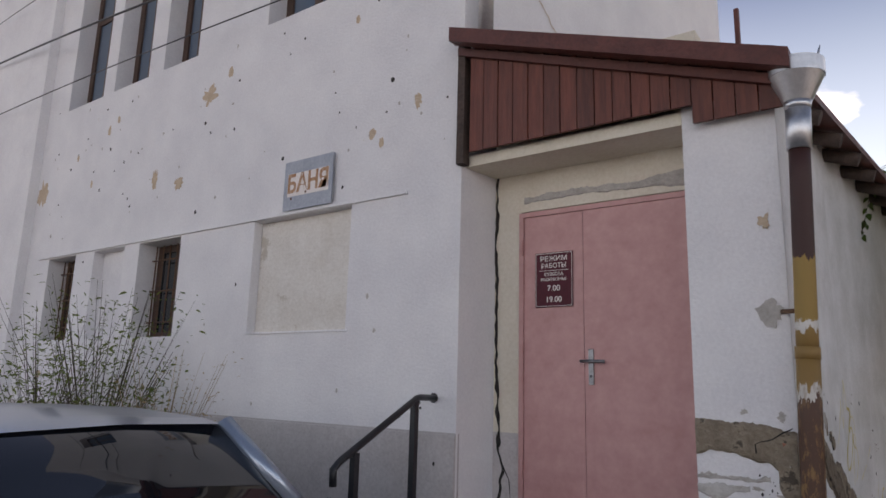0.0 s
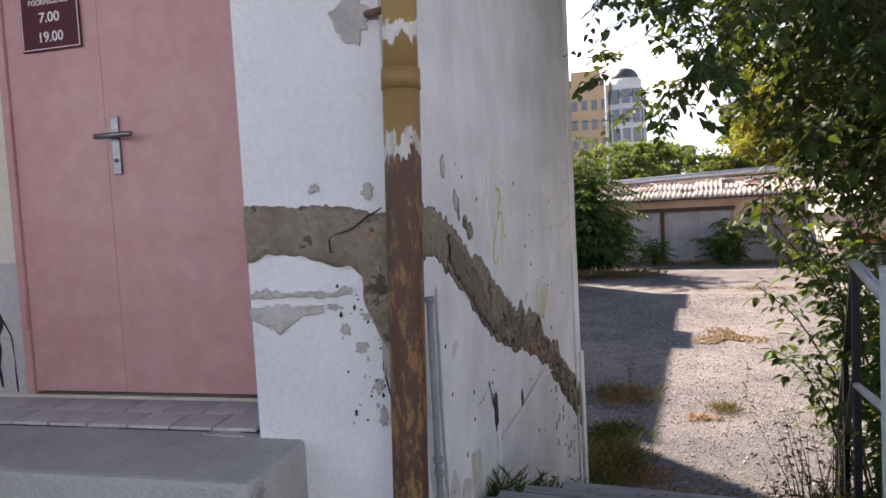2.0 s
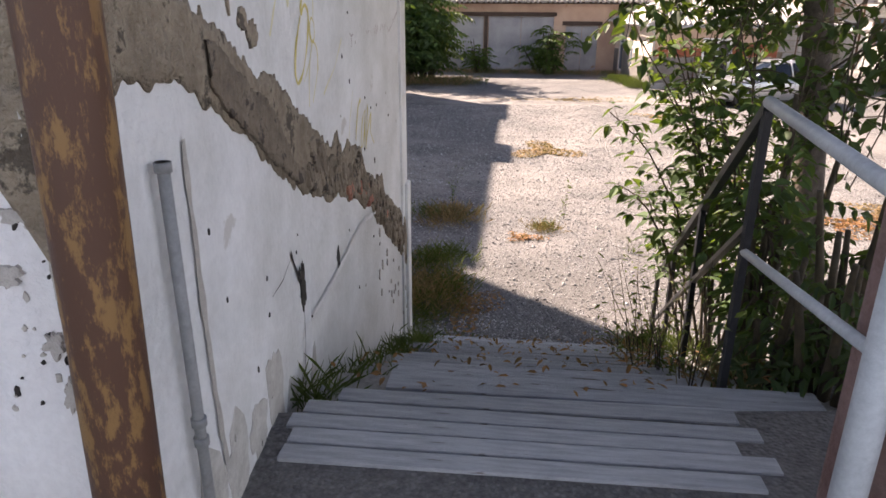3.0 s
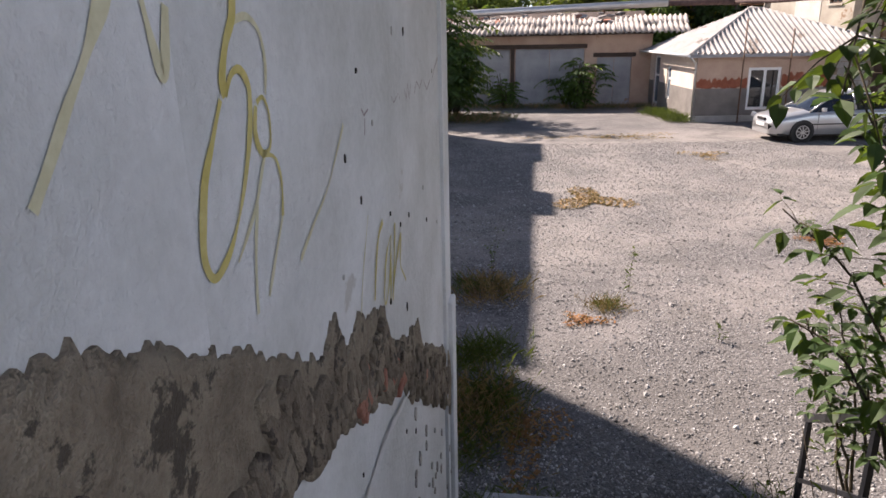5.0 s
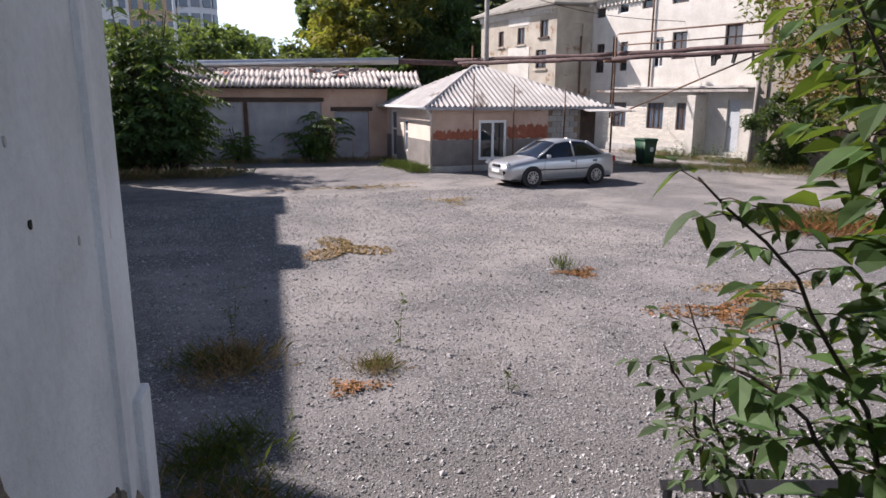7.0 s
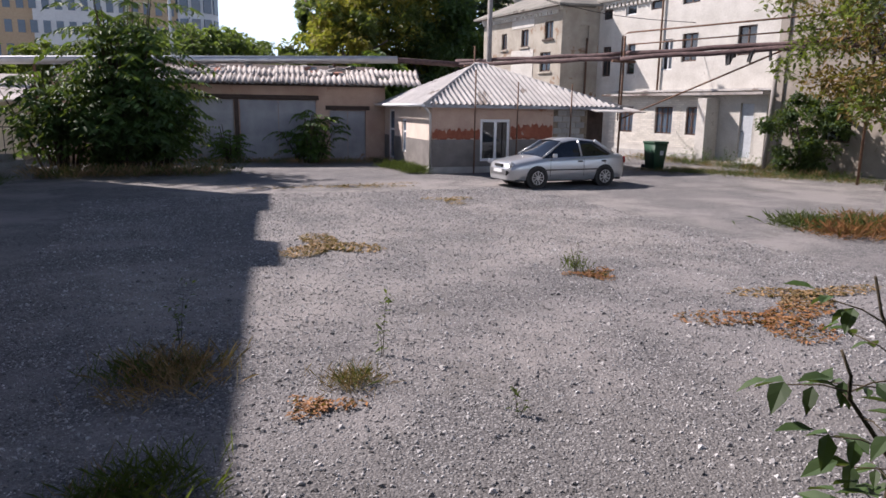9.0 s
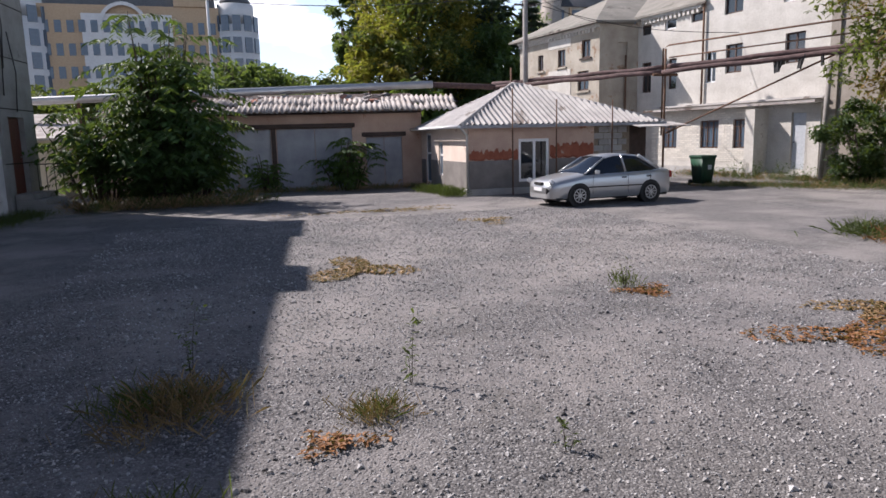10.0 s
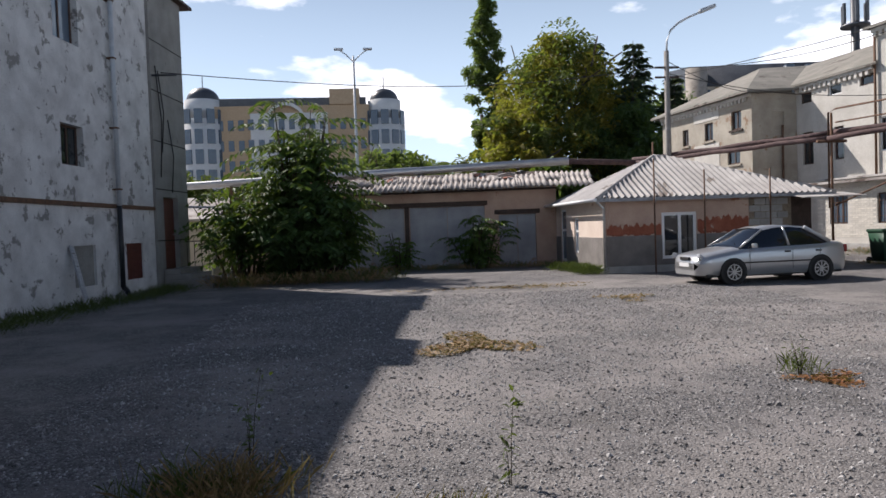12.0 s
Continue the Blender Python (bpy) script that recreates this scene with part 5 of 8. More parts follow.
maroon = mat("maroon_enamel", (0.075, 0.008, 0.016), (0.095, 0.012, 0.022), 3, 0.75, 0.03, 40)
letter_white = mat("letter_cream", (0.72, 0.66, 0.62), (0.78, 0.72, 0.68), 6, 0.5, 0.0, 40)
sg = empty("opening_hours_sign", pose(-1.39, 0.336, 1.42), "maroon opening hours plate with cream letters on the door", "sign")
part("plate", box_bm(-0.143, 0.143, -0.006, 0.0, 0, 0.385, bevel=0.002), maroon, sg)
bm = bmesh.new()
for a in ((-0.138, 0.138, 0.376, 0.379), (-0.138, 0.138, 0.006, 0.009), (-0.138, -0.135, 0.009, 0.376), (0.135, 0.138, 0.009, 0.376), (-0.11, 0.11, 0.254, 0.257)):
    box(bm, a[0], a[1], -0.0075, -0.0055, a[2], a[3])
part("border", bm, letter_white, sg)
tf = lambda z: pose(0, -0.0075, z, 90)
for txt, size, z, sx in (("РЕЖИМ", 0.050, 0.338, 1.1), ("РАБОТЫ", 0.047, 0.288, 0.98), ("СУББОТА", 0.031, 0.228, 1.0), ("ВОСКРЕСЕНЬЕ", 0.028, 0.192, 0.95), ("7.00", 0.056, 0.130, 1.05), ("19.00", 0.056, 0.052, 1.0)):
    text_part(txt, size, tf(z), letter_white, sg, sx=sx, bold=0.0004)
zinc_grey = mat("grey_sheet_sign", (0.30, 0.33, 0.38), (0.37, 0.40, 0.45), 4, 0.5, 0.1, 40)
ochre = mat("worn_ochre_letter", (0.36, 0.16, 0.06), (0.50, 0.33, 0.22), 20, 0.8, 0.1, 40)
bn = empty("bath_sign", pose(-3.49, -0.075, 2.315, 0, 0, 0), "grey sheet sign with worn ochre bath house letters", "sign")
part("plate", box_bm(-0.30, 0.29, -0.006, 0.006, 0, 0.44, bevel=0.002), zinc_grey, bn)
part("letter_ground", box_bm(-0.25, 0.25, -0.008, -0.0055, 0.12, 0.325), letter_white, bn)
text_part("БАНЯ", 0.22, pose(0, -0.010, 0.222, 90), ochre, bn, sx=0.86, bold=0.006)
for x, z in ((-0.2, 0.1), (-0.02, 0.14)):
    part("rust_hole", tube_bm([(x, -0.009, z), (x, -0.004, z)], 0.012, 10), rusty_grille, bn)

# ---- railing before the door ----
rl = empty("step_railing", pose(-2.05, -0.3, 0), "black iron tube railing beside the steps", "railing")
part("top_rail", tube_bm([(-0.07, 0.3, 0.785), (-0.03, 0.05, 0.79), (0.0, -0.02, 0.785), (0.0, -0.70, 0.44), (0.0, -0.75, 0.40), (0.0, -0.745, 0.31)], 0.022, 10), black_paint, rl)
part("post", box_bm(-0.02, 0.02, -0.06, -0.02, -0.05, 0.77), black_paint, rl)
part("post", box_bm(-0.02, 0.02, -0.60, -0.56, -0.55, 0.48), black_paint, rl)
part("wall_flange", tube_bm([(-0.07, 0.255, 0.785), (-0.07, 0.275, 0.785)], 0.035, 10), black_paint, rl)

# ---- overhead wires on the street ----
for k, (za, zb, r) in enumerate(((5.77, 4.73, 0.013), (4.69, 4.33, 0.007), (6.25, 6.0, 0.006))):
    pts = [(-13.9 + 11.95 * q / 12, -0.06 - 0.22 * math.sin(math.pi * q / 12), za + (zb - za) * q / 12 - 0.08 * math.sin(math.pi * q / 12)) for q in range(13)]
    tagged(mesh_ob("overhead_wire", tube_bm(pts, r, 6), black_paint), "black overhead wire along the street wall", "wire", group="street wires")


# ---- plants: leaves as folded blades, in numbers ----
def leaf_mesh(name, pos, size, material, rng, droop=0.4, width=0.42, up=None, flat=0.5):
    """One mesh of many small folded leaves at the given places."""
    pos = np.asarray(pos, float)
    n = len(pos)
    az, tilt = rng.uniform(0, 2 * np.pi, n), rng.normal(-droop, 0.45, n)
    d = np.stack([np.cos(az) * np.cos(tilt), np.sin(az) * np.cos(tilt), np.sin(tilt)], 1)
    if up is not None:
        d = up
    side = np.cross(d, rng.normal(0, flat, (n, 3)) + np.array([0, 0, 1.0]))
    side /= np.linalg.norm(side, axis=1)[:, None] + 1e-9
    nrm = np.cross(side, d)
    L = (np.asarray(size) * rng.uniform(0.65, 1.25, n))[:, None]
    w = L * width
    a, tip = pos, pos + d * L - np.array([0, 0, 1]) * L * 0.12
    m1 = pos + d * L * 0.30
    l, r = m1 + side * w / 2 + nrm * w * 0.16, m1 - side * w / 2 + nrm * w * 0.16
    l2, r2 = pos + d * L * 0.66 + side * w * 0.40 + nrm * w * 0.08, pos + d * L * 0.66 - side * w * 0.40 + nrm * w * 0.08
    v = np.stack([a, l, l2, tip, r2, r, m1], 1).reshape(-1, 3)
    base = (np.arange(n) * 7)[:, None]
    f = np.concatenate([base + np.array(q) for q in ((0, 5, 6), (0, 6, 1), (6, 5, 4), (6, 4, 3), (6, 3, 2), (6, 2, 1))], 0)
    me = bpy.data.meshes.new(name)
    me.from_pydata(v.tolist(), [], f.tolist())
    me.materials.append(material)
    return me


def leaf_part(name, pos, size, material, rng, parent, label="", **k):
    ob = new(name, leaf_mesh(name, pos, size, material, rng, **k))
    ob.parent = parent
    ob["kind"] = "stuff"
    if label:
        ob["label"] = label
    return ob


def leafmat(name, a, b, trans=0.35, c3=None):
    return mat(name, a, b, 2.0, 0.66, 0.0, 9, c3, 0.6, spot_scale=1.0, trans=trans, island=0.4)


leaf_dark = leafmat("dark_green_leaf", (0.018, 0.042, 0.012), (0.035, 0.075, 0.02), 0.30)
leaf_mid = leafmat("green_leaf", (0.030, 0.070, 0.014), (0.060, 0.115, 0.022), 0.35)
leaf_ail = leafmat("fresh_green_leaf", (0.028, 0.070, 0.016), (0.060, 0.115, 0.028), 0.25)
leaf_near = leafmat("elder_leaf", (0.016, 0.040, 0.009), (0.040, 0.078, 0.014), 0.20)
leaf_maple = leafmat("box_elder_leaf", (0.016, 0.046, 0.010), (0.048, 0.100, 0.018), 0.32)
leaf_yel = leafmat("yellowing_leaf", (0.21, 0.17, 0.022), (0.30, 0.225, 0.03), 0.45)
leaf_olive = leafmat("olive_leaf", (0.06, 0.08, 0.02), (0.105, 0.118, 0.03), 0.38)
leaf_far = leafmat("far_green_leaf", (0.075, 0.115, 0.045), (0.11, 0.15, 0.055), 0.45)
leaf_spruce = leafmat("spruce_needle", (0.014, 0.032, 0.022), (0.028, 0.052, 0.032), 0.15)
dry_leaf = leafmat("dry_rusty_leaf", (0.22, 0.085, 0.03), (0.32, 0.15, 0.06), 0.2)
rust_leaf = leafmat("browning_leaf", (0.13, 0.075, 0.022), (0.22, 0.125, 0.035), 0.3)
dry_grass = leafmat("dry_straw_grass", (0.27, 0.165, 0.08), (0.36, 0.235, 0.12), 0.2)
weed_green = leafmat("weed_green", (0.05, 0.075, 0.02), (0.09, 0.115, 0.035), 0.3)
bark = mat("grey_bark", (0.07, 0.055, 0.045), (0.13, 0.105, 0.085), 8, 0.95, 0.8, 40)
twig_mat = mat("dark_twig", (0.045, 0.035, 0.022), (0.08, 0.06, 0.035), 12, 0.9, 0.3, 40)


def limb(bm, p, d, length, r, rng, depth, tips, bend=0.25, fork=3, shrink=0.62):
    """A limb that wanders, thins and forks."""
    pts, q, dd = [Vector(p)], Vector(p), Vector(d).normalized()
    for k in range(5):
        dd = (dd + Vector((rng.normal(0, bend), rng.normal(0, bend), rng.normal(0.04, bend * 0.6)))).normalized()
        q = q + dd * length / 5
        pts.append(q.copy())
    tube(bm, pts, r, 6 if depth < 2 else 8, True, r * 0.55)
    tips.extend(pts[2:])
    if depth > 0:
        for k in range(fork):
            s = pts[rng.integers(2, 6)]
            nd = (dd + Vector((rng.normal(0, 0.7), rng.normal(0, 0.7), rng.normal(0.15, 0.4)))).normalized()
            limb(bm, s, nd, length * shrink, r * 0.5, rng, depth - 1, tips, bend, fork, shrink)


def tree(name, at, height, crown, clumps, leaves, size, material, label, seed, trunk_r=0.2, second=None, share=0.3, category="tree", group="", droop=0.3, kind=""):
    """crown: centre height share, radius x, radius z; clumps: how many bunches give the outline."""
    rng = np.random.default_rng(seed)
    t = empty(name, pose(*at), label, category, group, kind)
    bm = bmesh.new()
    tips = []
    limb(bm, (0, 0, 0), (0, 0, 1), height * 0.55, trunk_r, rng, 2, tips, 0.1, 3)
    part("trunk", bm, bark, t)
    cz, rx, rz = height * crown[0], crown[1], crown[2]
    cs = []
    for k in range(clumps):
        a, u = rng.uniform(0, 2 * np.pi), rng.uniform(-1, 1)
        rr = rng.uniform(0.35, 1.0) * math.sqrt(max(0.05, 1 - u * u))
        cs.append((rx * rr * math.cos(a), rx * rr * math.sin(a), cz + rz * u * rng.uniform(0.8, 1.05), rng.uniform(0.16, 0.34) * min(rx, rz)))
    cs = np.array(cs)
    pick = rng.integers(0, clumps, leaves)
    g = rng.normal(0, 1, (leaves, 3))
    g /= np.linalg.norm(g, axis=1)[:, None]
    pos = cs[pick, :3] + g * (cs[pick, 3] * rng.uniform(0.55, 1.05, leaves))[:, None] * np.array([1, 1, 0.75])
    if second is None:
        leaf_part("crown", pos, size, material, rng, t, droop=droop)
    else:
        m = rng.random(clumps)[pick] > share
        leaf_part("crown", pos[m], size, material, rng, t, droop=droop)
        leaf_part("crown_yellow", pos[~m], size, second, rng, t, "yellowing part of the crown", droop=droop)
    return t


def frond_plant(name, at, stems, height, spread_, leaf, material, label, seed, leaflets=16, lean=0.35, category="shrub", group="", fr=5):
    """Stems with long feathered leaves, as of a tree of heaven."""
    rng = np.random.default_rng(seed)
    t = empty(name, pose(*at), label, category, group)
    pos, dirs = [], []
    sb = bmesh.new()
    for k in range(stems):
        a = rng.uniform(0, 6.28)
        top = Vector((math.cos(a) * spread_ * rng.uniform(0.1, 1), math.sin(a) * spread_ * rng.uniform(0.1, 1) * 0.7, height * rng.uniform(0.45, 1.0)))
        base = Vector((top.x * 0.35, top.y * 0.35, 0))
        pts = [base.lerp(top, s / 4) + Vector((0, 0, 0.06 * height * math.sin(math.pi * s / 4))) for s in range(5)]
        tube(sb, pts, 0.02 + 0.008 * height, 5, True, 0.012)
        for j in range(fr):
            s = rng.uniform(0.25, 1.0)
            o = base.lerp(top, s)
            b = rng.uniform(0, 6.28)
            fl = leaf * leaflets * 0.30 * rng.uniform(0.7, 1.2)
            h = Vector((math.cos(b), math.sin(b), rng.uniform(0.1, 0.55)))
            for q in range(leaflets):
                u = (q + 1.5) / (leaflets + 1)
                p = o + h * fl * u + Vector((0, 0, -0.45 * fl * u * u))
                side = Vector((-h.y, h.x, 0)).normalized() * (1 if q % 2 else -1)
                dd = (side + Vector((h.x, h.y, 0)) * 0.45 + Vector((0, 0, -0.35 - 0.3 * rng.random()))).normalized()
                pos.append(tuple(p))
                dirs.append(tuple(dd))
    part("stem", sb, twig_mat, t)
    leaf_part("foliage", pos, leaf, material, rng, t, up=np.array(dirs), width=0.34)
    return t


def weed(name, at, h, n, material, label, seed, spread_=0.12, stalks=8, leaf=0.05, category="weed", group="", kind=""):
    """A clump of thin stalks with small leaves."""
    rng = np.random.default_rng(seed)
    t = empty(name, pose(*at), label, category, group, kind)
    bm = bmesh.new()
    pos = []
    for k in range(stalks):
        a = rng.uniform(0, 6.28)
        e = Vector((math.cos(a) * spread_ * rng.uniform(0.3, 1.4), math.sin(a) * spread_ * rng.uniform(0.3, 1.4), h * rng.uniform(0.5, 1.0)))
        tube(bm, [(e.x * 0.1, e.y * 0.1, -0.03), (e.x * 0.4, e.y * 0.4, e.z * 0.5), tuple(e)], 0.003 + 0.002 * h, 4, True, 0.0012)
        if stalks <= 8:
            part("stalk", bm, twig_mat, t)
            bm = bmesh.new()
        for j in range(max(1, n // stalks)):
            s = rng.uniform(0.15, 1.0)
            pos.append((e.x * s + rng.normal(0, 0.2 * spread_), e.y * s + rng.normal(0, 0.2 * spread_), e.z * s))
    if stalks > 8:
        part("stalk", bm, twig_mat if material is not dry_grass else dry_grass, t)["kind"] = "stuff"
    else:
        bm.free()
    leaf_part("leafage", pos, leaf, material, rng, t, width=0.3, droop=-0.1)
    return t


def grass_clump(name, at, h, n, material, label, seed, spread_=0.2, category="grass", group="", kind="", lean=0.6):
    rng = np.random.default_rng(seed)
    pos = np.stack([rng.normal(0, spread_, n), rng.normal(0, spread_, n), np.zeros(n) - 0.01], 1)
    d = np.stack([rng.normal(0, lean, n), rng.normal(0, lean, n), np.ones(n)], 1)
    d /= np.linalg.norm(d, axis=1)[:, None]
    ob = new(name, leaf_mesh(name, pos, h, material, rng, up=d, width=0.024))
    ob.matrix_world = pose(*at)
    return tagged(ob, label, category, group, "stuff")


# the leafy tree over the plank stairs
near = empty("stair_tree", pose(3.1, 3.0, -1.9), "leafy dark green elder tree leaning over the stairs", "tree")
rng = np.random.default_rng(21)
nb_ = bmesh.new()
tube(nb_, [(0, 0, 0), (-0.05, 0.1, 1.2), (-0.2, 0.1, 2.4), (-0.3, 0.3, 3.6), (-0.2, 0.5, 4.8)], 0.11, 10, True, 0.05)
tube(nb_, [(0.1, 0.1, 0), (0.3, -0.2, 1.3), (0.5, -0.4, 2.8), (0.6, -0.5, 4.2)], 0.07, 8, True, 0.03)
part("trunk", nb_, bark, near)
npos, ndir, br = [], [], bmesh.new()


def clear_of_way(p):
    near_ = min((p - Vector(c)).length for c in ((0.9, 2.7, -0.09), (0.62, 1.8, 0.29), (1.1, 3.1, -0.26), (1.24, 3.36, -0.4), (1.5, 3.8, -0.56), (0.58, 0.9, 0.68), (0.53, 1.35, 0.5)))
    return near_ > 0.42 and not (p.y > 2.75 + 0.62 * (p.x - 0.97) and p.z < 1.05) and not (p.x < 1.12 + 0.12 * (p.y - 2.3) and p.z < 1.0)


def spray(start, end, leaf_n, twigs, hang=0.35):
    """A bough from start to end, in the world, with side twigs of paired leaflets."""
    s, e = Vector(start), Vector(end)
    o = Vector((3.1, 3.0, -1.9))
    pts = [s.lerp(e, k / 6) + Vector((rng.normal(0, 0.04), rng.normal(0, 0.04), 0.25 * math.sin(math.pi * k / 6) - hang * (k / 6) ** 2)) for k in range(7)]
    good = next((i for i, p in enumerate(pts) if not clear_of_way(p)), 7)
    if good < 3:
        return
    tube(br, [p - o for p in pts[:good]], 0.008, 6, True, 0.003)
    for k in range(twigs):
        u = rng.uniform(0.2, 1.0) * (good - 1) / 6
        i = min(5, int(u * 6))
        b = pts[i].lerp(pts[i + 1], u * 6 - i)
        d = Vector((rng.normal(0, 0.6), rng.normal(0, 0.6), rng.normal(-0.25, 0.45))).normalized()
        L = rng.uniform(0.2, 0.45)
        tp = [b, b + d * L * 0.5 + Vector((0, 0, -0.02)), b + d * L + Vector((0, 0, -0.08))]
        if not clear_of_way(tp[2]):
            continue
        tube(br, [p - o for p in tp], 0.004, 4, True, 0.002)
        sd = d.cross(Vector((0, 0, 1))).normalized()
        for q in range(leaf_n):
            v = (q + 1) / leaf_n
            p = tp[0].lerp(tp[2], v)
            sg_ = 1 if q % 2 else -1
            dd = (sd * sg_ * 0.8 + d * 0.6 + Vector((0, 0, rng.normal(-0.45, 0.3)))).normalized()
            p = p + dd * 0.02
            # keep the walked way free
            if clear_of_way(p):
                npos.append(tuple(p - o))
                ndir.append(tuple(dd))


for k in range(92):
    # high boughs over the stairs
    s = (2.7 + rng.normal(0, 0.5), 3.1 + rng.normal(0, 0.7), rng.uniform(1.0, 3.2))
    e = (rng.uniform(0.35, 3.8), rng.uniform(1.8, 5.2), rng.uniform(1.45, 3.4))
    spray(s, e, 9, 15, 0.3)
for k in range(22):
    # boughs that droop over the outer edge of the stairs
    s = (2.6 + rng.normal(0, 0.3), 3.0 + rng.normal(0, 0.5), rng.uniform(0.9, 1.8))
    e = (rng.uniform(1.75, 3.2), rng.uniform(2.9, 4.6), rng.uniform(0.35, 1.2))
    spray(s, e, 9, 13, 0.3)
for k in range(16):
    # towards the street pier
    s = (3.0, 2.6, rng.uniform(0.2, 1.8))
    e = (rng.uniform(2.1, 3.6), rng.uniform(1.3, 2.6), rng.uniform(-0.3, 2.2))
    spray(s, e, 8, 9, 0.2)
part("branch", br, twig_mat, near)
ob = new("foliage", leaf_mesh("foliage", npos, 0.082, leaf_near, rng, up=np.array(ndir), width=0.6))
ob.parent = near
# suckers and twigs at the stair's right edge
for k, (x, y, h) in enumerate(((2.1, 1.6, 0.9), (2.25, 2.0, 1.2), (2.2, 1.3, 1.1), (2.5, 2.3, 1.6), (2.5, 1.7, 1.2))):
    frond_plant("sapling", (x, y, ground_z(x, y) - 0.02), 5, h, 0.3, 0.085, leaf_mid if k % 2 else leaf_dark, "bright leafy sapling beside the plank stairs", 300 + k, 9, category="sapling", group="stair saplings", fr=6)
for k in range(5):
    y = 1.5 + 0.42 * k
    weed("dry_weed", (1.75 + 0.06 * k, y, ground_z(1.8, y) + 0.0), 0.9, 60, leaf_olive, "thin dry weed beside the stairs", 330 + k, 0.3, 5, 0.05, group="stair weeds")
# young box elders beside the steps, with leaves of five leaflets
def box_elder(name, root, stems, label, seed, leaf=0.10, gap=0.085, group="", green=leaf_maple):
    """Each stem: its upper end and its bow; leaves in pairs, each with its stalk."""
    r = np.random.default_rng(seed)
    t = empty(name, pose(*root), label, "sapling", group)
    wood, pos, dirs, sizes = bmesh.new(), [], [], []
    for end, bow, bare in stems:
        e, o = Vector(end) - Vector(root), Vector((r.normal(0, 0.06), r.normal(0, 0.06), 0))
        n = 12
        pts = [o.lerp(e, k / n) + Vector(bow) * math.sin(math.pi * k / n) + Vector((r.normal(0, 0.012), r.normal(0, 0.012), 0)) for k in range(n + 1)]
        tube(wood, pts, 0.011, 7, True, 0.003)
        length = sum((a - b).length for a, b in zip(pts, pts[1:]))
        turn = r.uniform(0, 6.28)
        for k in range(int(length * (1 - bare) / gap)):
            u = (bare + (1 - bare) * k * gap / (length * (1 - bare))) * n
            i = min(n - 1, int(u))
            p = pts[i].lerp(pts[i + 1], u - i)
            turn += 1.57 + r.normal(0, 0.25)
            for half in (0.0, math.pi):
                if r.random() < 0.12:
                    continue
                d = Vector((math.cos(turn + half), math.sin(turn + half), r.uniform(0.05, 0.5))).normalized()
                stalk = r.uniform(0.06, 0.13)
                q = p + d * stalk
                tube(wood, [p, p + d * stalk * 0.5 + Vector((0, 0, 0.006)), q + d * 0.05 - Vector((0, 0, 0.012))], 0.0022, 4, True, 0.0014)
                sd = d.cross(Vector((0, 0, 1))).normalized()
                size = leaf * r.uniform(0.65, 1.2)
                for back, sx, f in ((0.05, 0.0, 1.15), (0.02, 0.85, 0.95), (0.02, -0.85, 0.95), (-0.035, 0.95, 0.75), (-0.035, -0.95, 0.75))[:3 if r.random() < 0.3 else 5]:
                    dd = (d * (1.0 if sx == 0 else 0.5) + sd * sx + Vector((0, 0, r.normal(-0.55, 0.28)))).normalized()
                    pos.append(tuple(q + d * back))
                    dirs.append(tuple(dd))
                    sizes.append(size * f)
    part("stem", wood, twig_mat, t)
    leaf_part("foliage", pos, np.array(sizes), green, r, t, up=np.array(dirs), width=0.52, flat=0.25)
    return t


box_elder("box_elder", (2.45, 2.95, ground_z(2.45, 2.95)), [
    ((1.95, 3.15, 0.75), (0.12, -0.05, 0), 0.30), ((2.10, 3.45, 0.95), (0.05, 0.0, 0), 0.32), ((1.80, 3.05, 0.55), (0.20, 0.0, 0.1), 0.40), ((2.35, 3.30, 0.90), (0.0, 0.05, 0), 0.28), ((1.78, 3.30, 0.02), (0.10, 0.0, 0.22), 0.35),
    ((2.55, 3.10, 1.0), (0.05, 0, 0), 0.25), ((1.98, 2.95, 0.2), (0.1, -0.1, 0.2), 0.35), ((1.86, 3.30, -0.45), (0.0, 0.0, 0.3), 0.35), ((2.2, 3.1, 0.35), (0.1, 0, 0.1), 0.2), ((2.3, 2.7, 0.6), (0.1, 0, 0.1), 0.2)], "young bright-leaved box elder beside the plank stairs", 811, group="young box elders")
box_elder("box_elder", (2.75, 3.85, ground_z(2.75, 3.85)), [
    ((2.30, 4.02, -0.72), (0.0, 0.0, 0.22), 0.40), ((2.46, 4.10, -0.60), (0.05, 0.0, 0.12), 0.40), ((2.28, 3.84, -0.98), (0.0, 0.0, 0.2), 0.45), ((2.6, 3.8, -0.5), (0, 0, 0.1), 0.3), ((2.45, 3.7, -0.75), (0, 0, 0.15), 0.35)], "low box elder shoots by the stair foot", 812, 0.08, 0.11, group="young box elders", green=leaf_near)
box_elder("box_elder", (2.35, 2.2, ground_z(2.35, 2.2)), [
    ((1.92, 2.2, 0.35), (0.1, 0, 0), 0.2), ((2.1, 2.35, 0.6), (0.1, 0, 0), 0.2), ((2.3, 2.0, 0.5), (0, 0, 0), 0.2), ((2.0, 1.9, 0.0), (0.1, 0, 0.2), 0.3), ((2.5, 2.3, 0.8), (0, 0, 0), 0.2), ((2.2, 1.8, -0.2), (0, 0, 0.2), 0.3)], "bright leafy box elder behind the stair railing", 813, 0.09, group="young box elders")

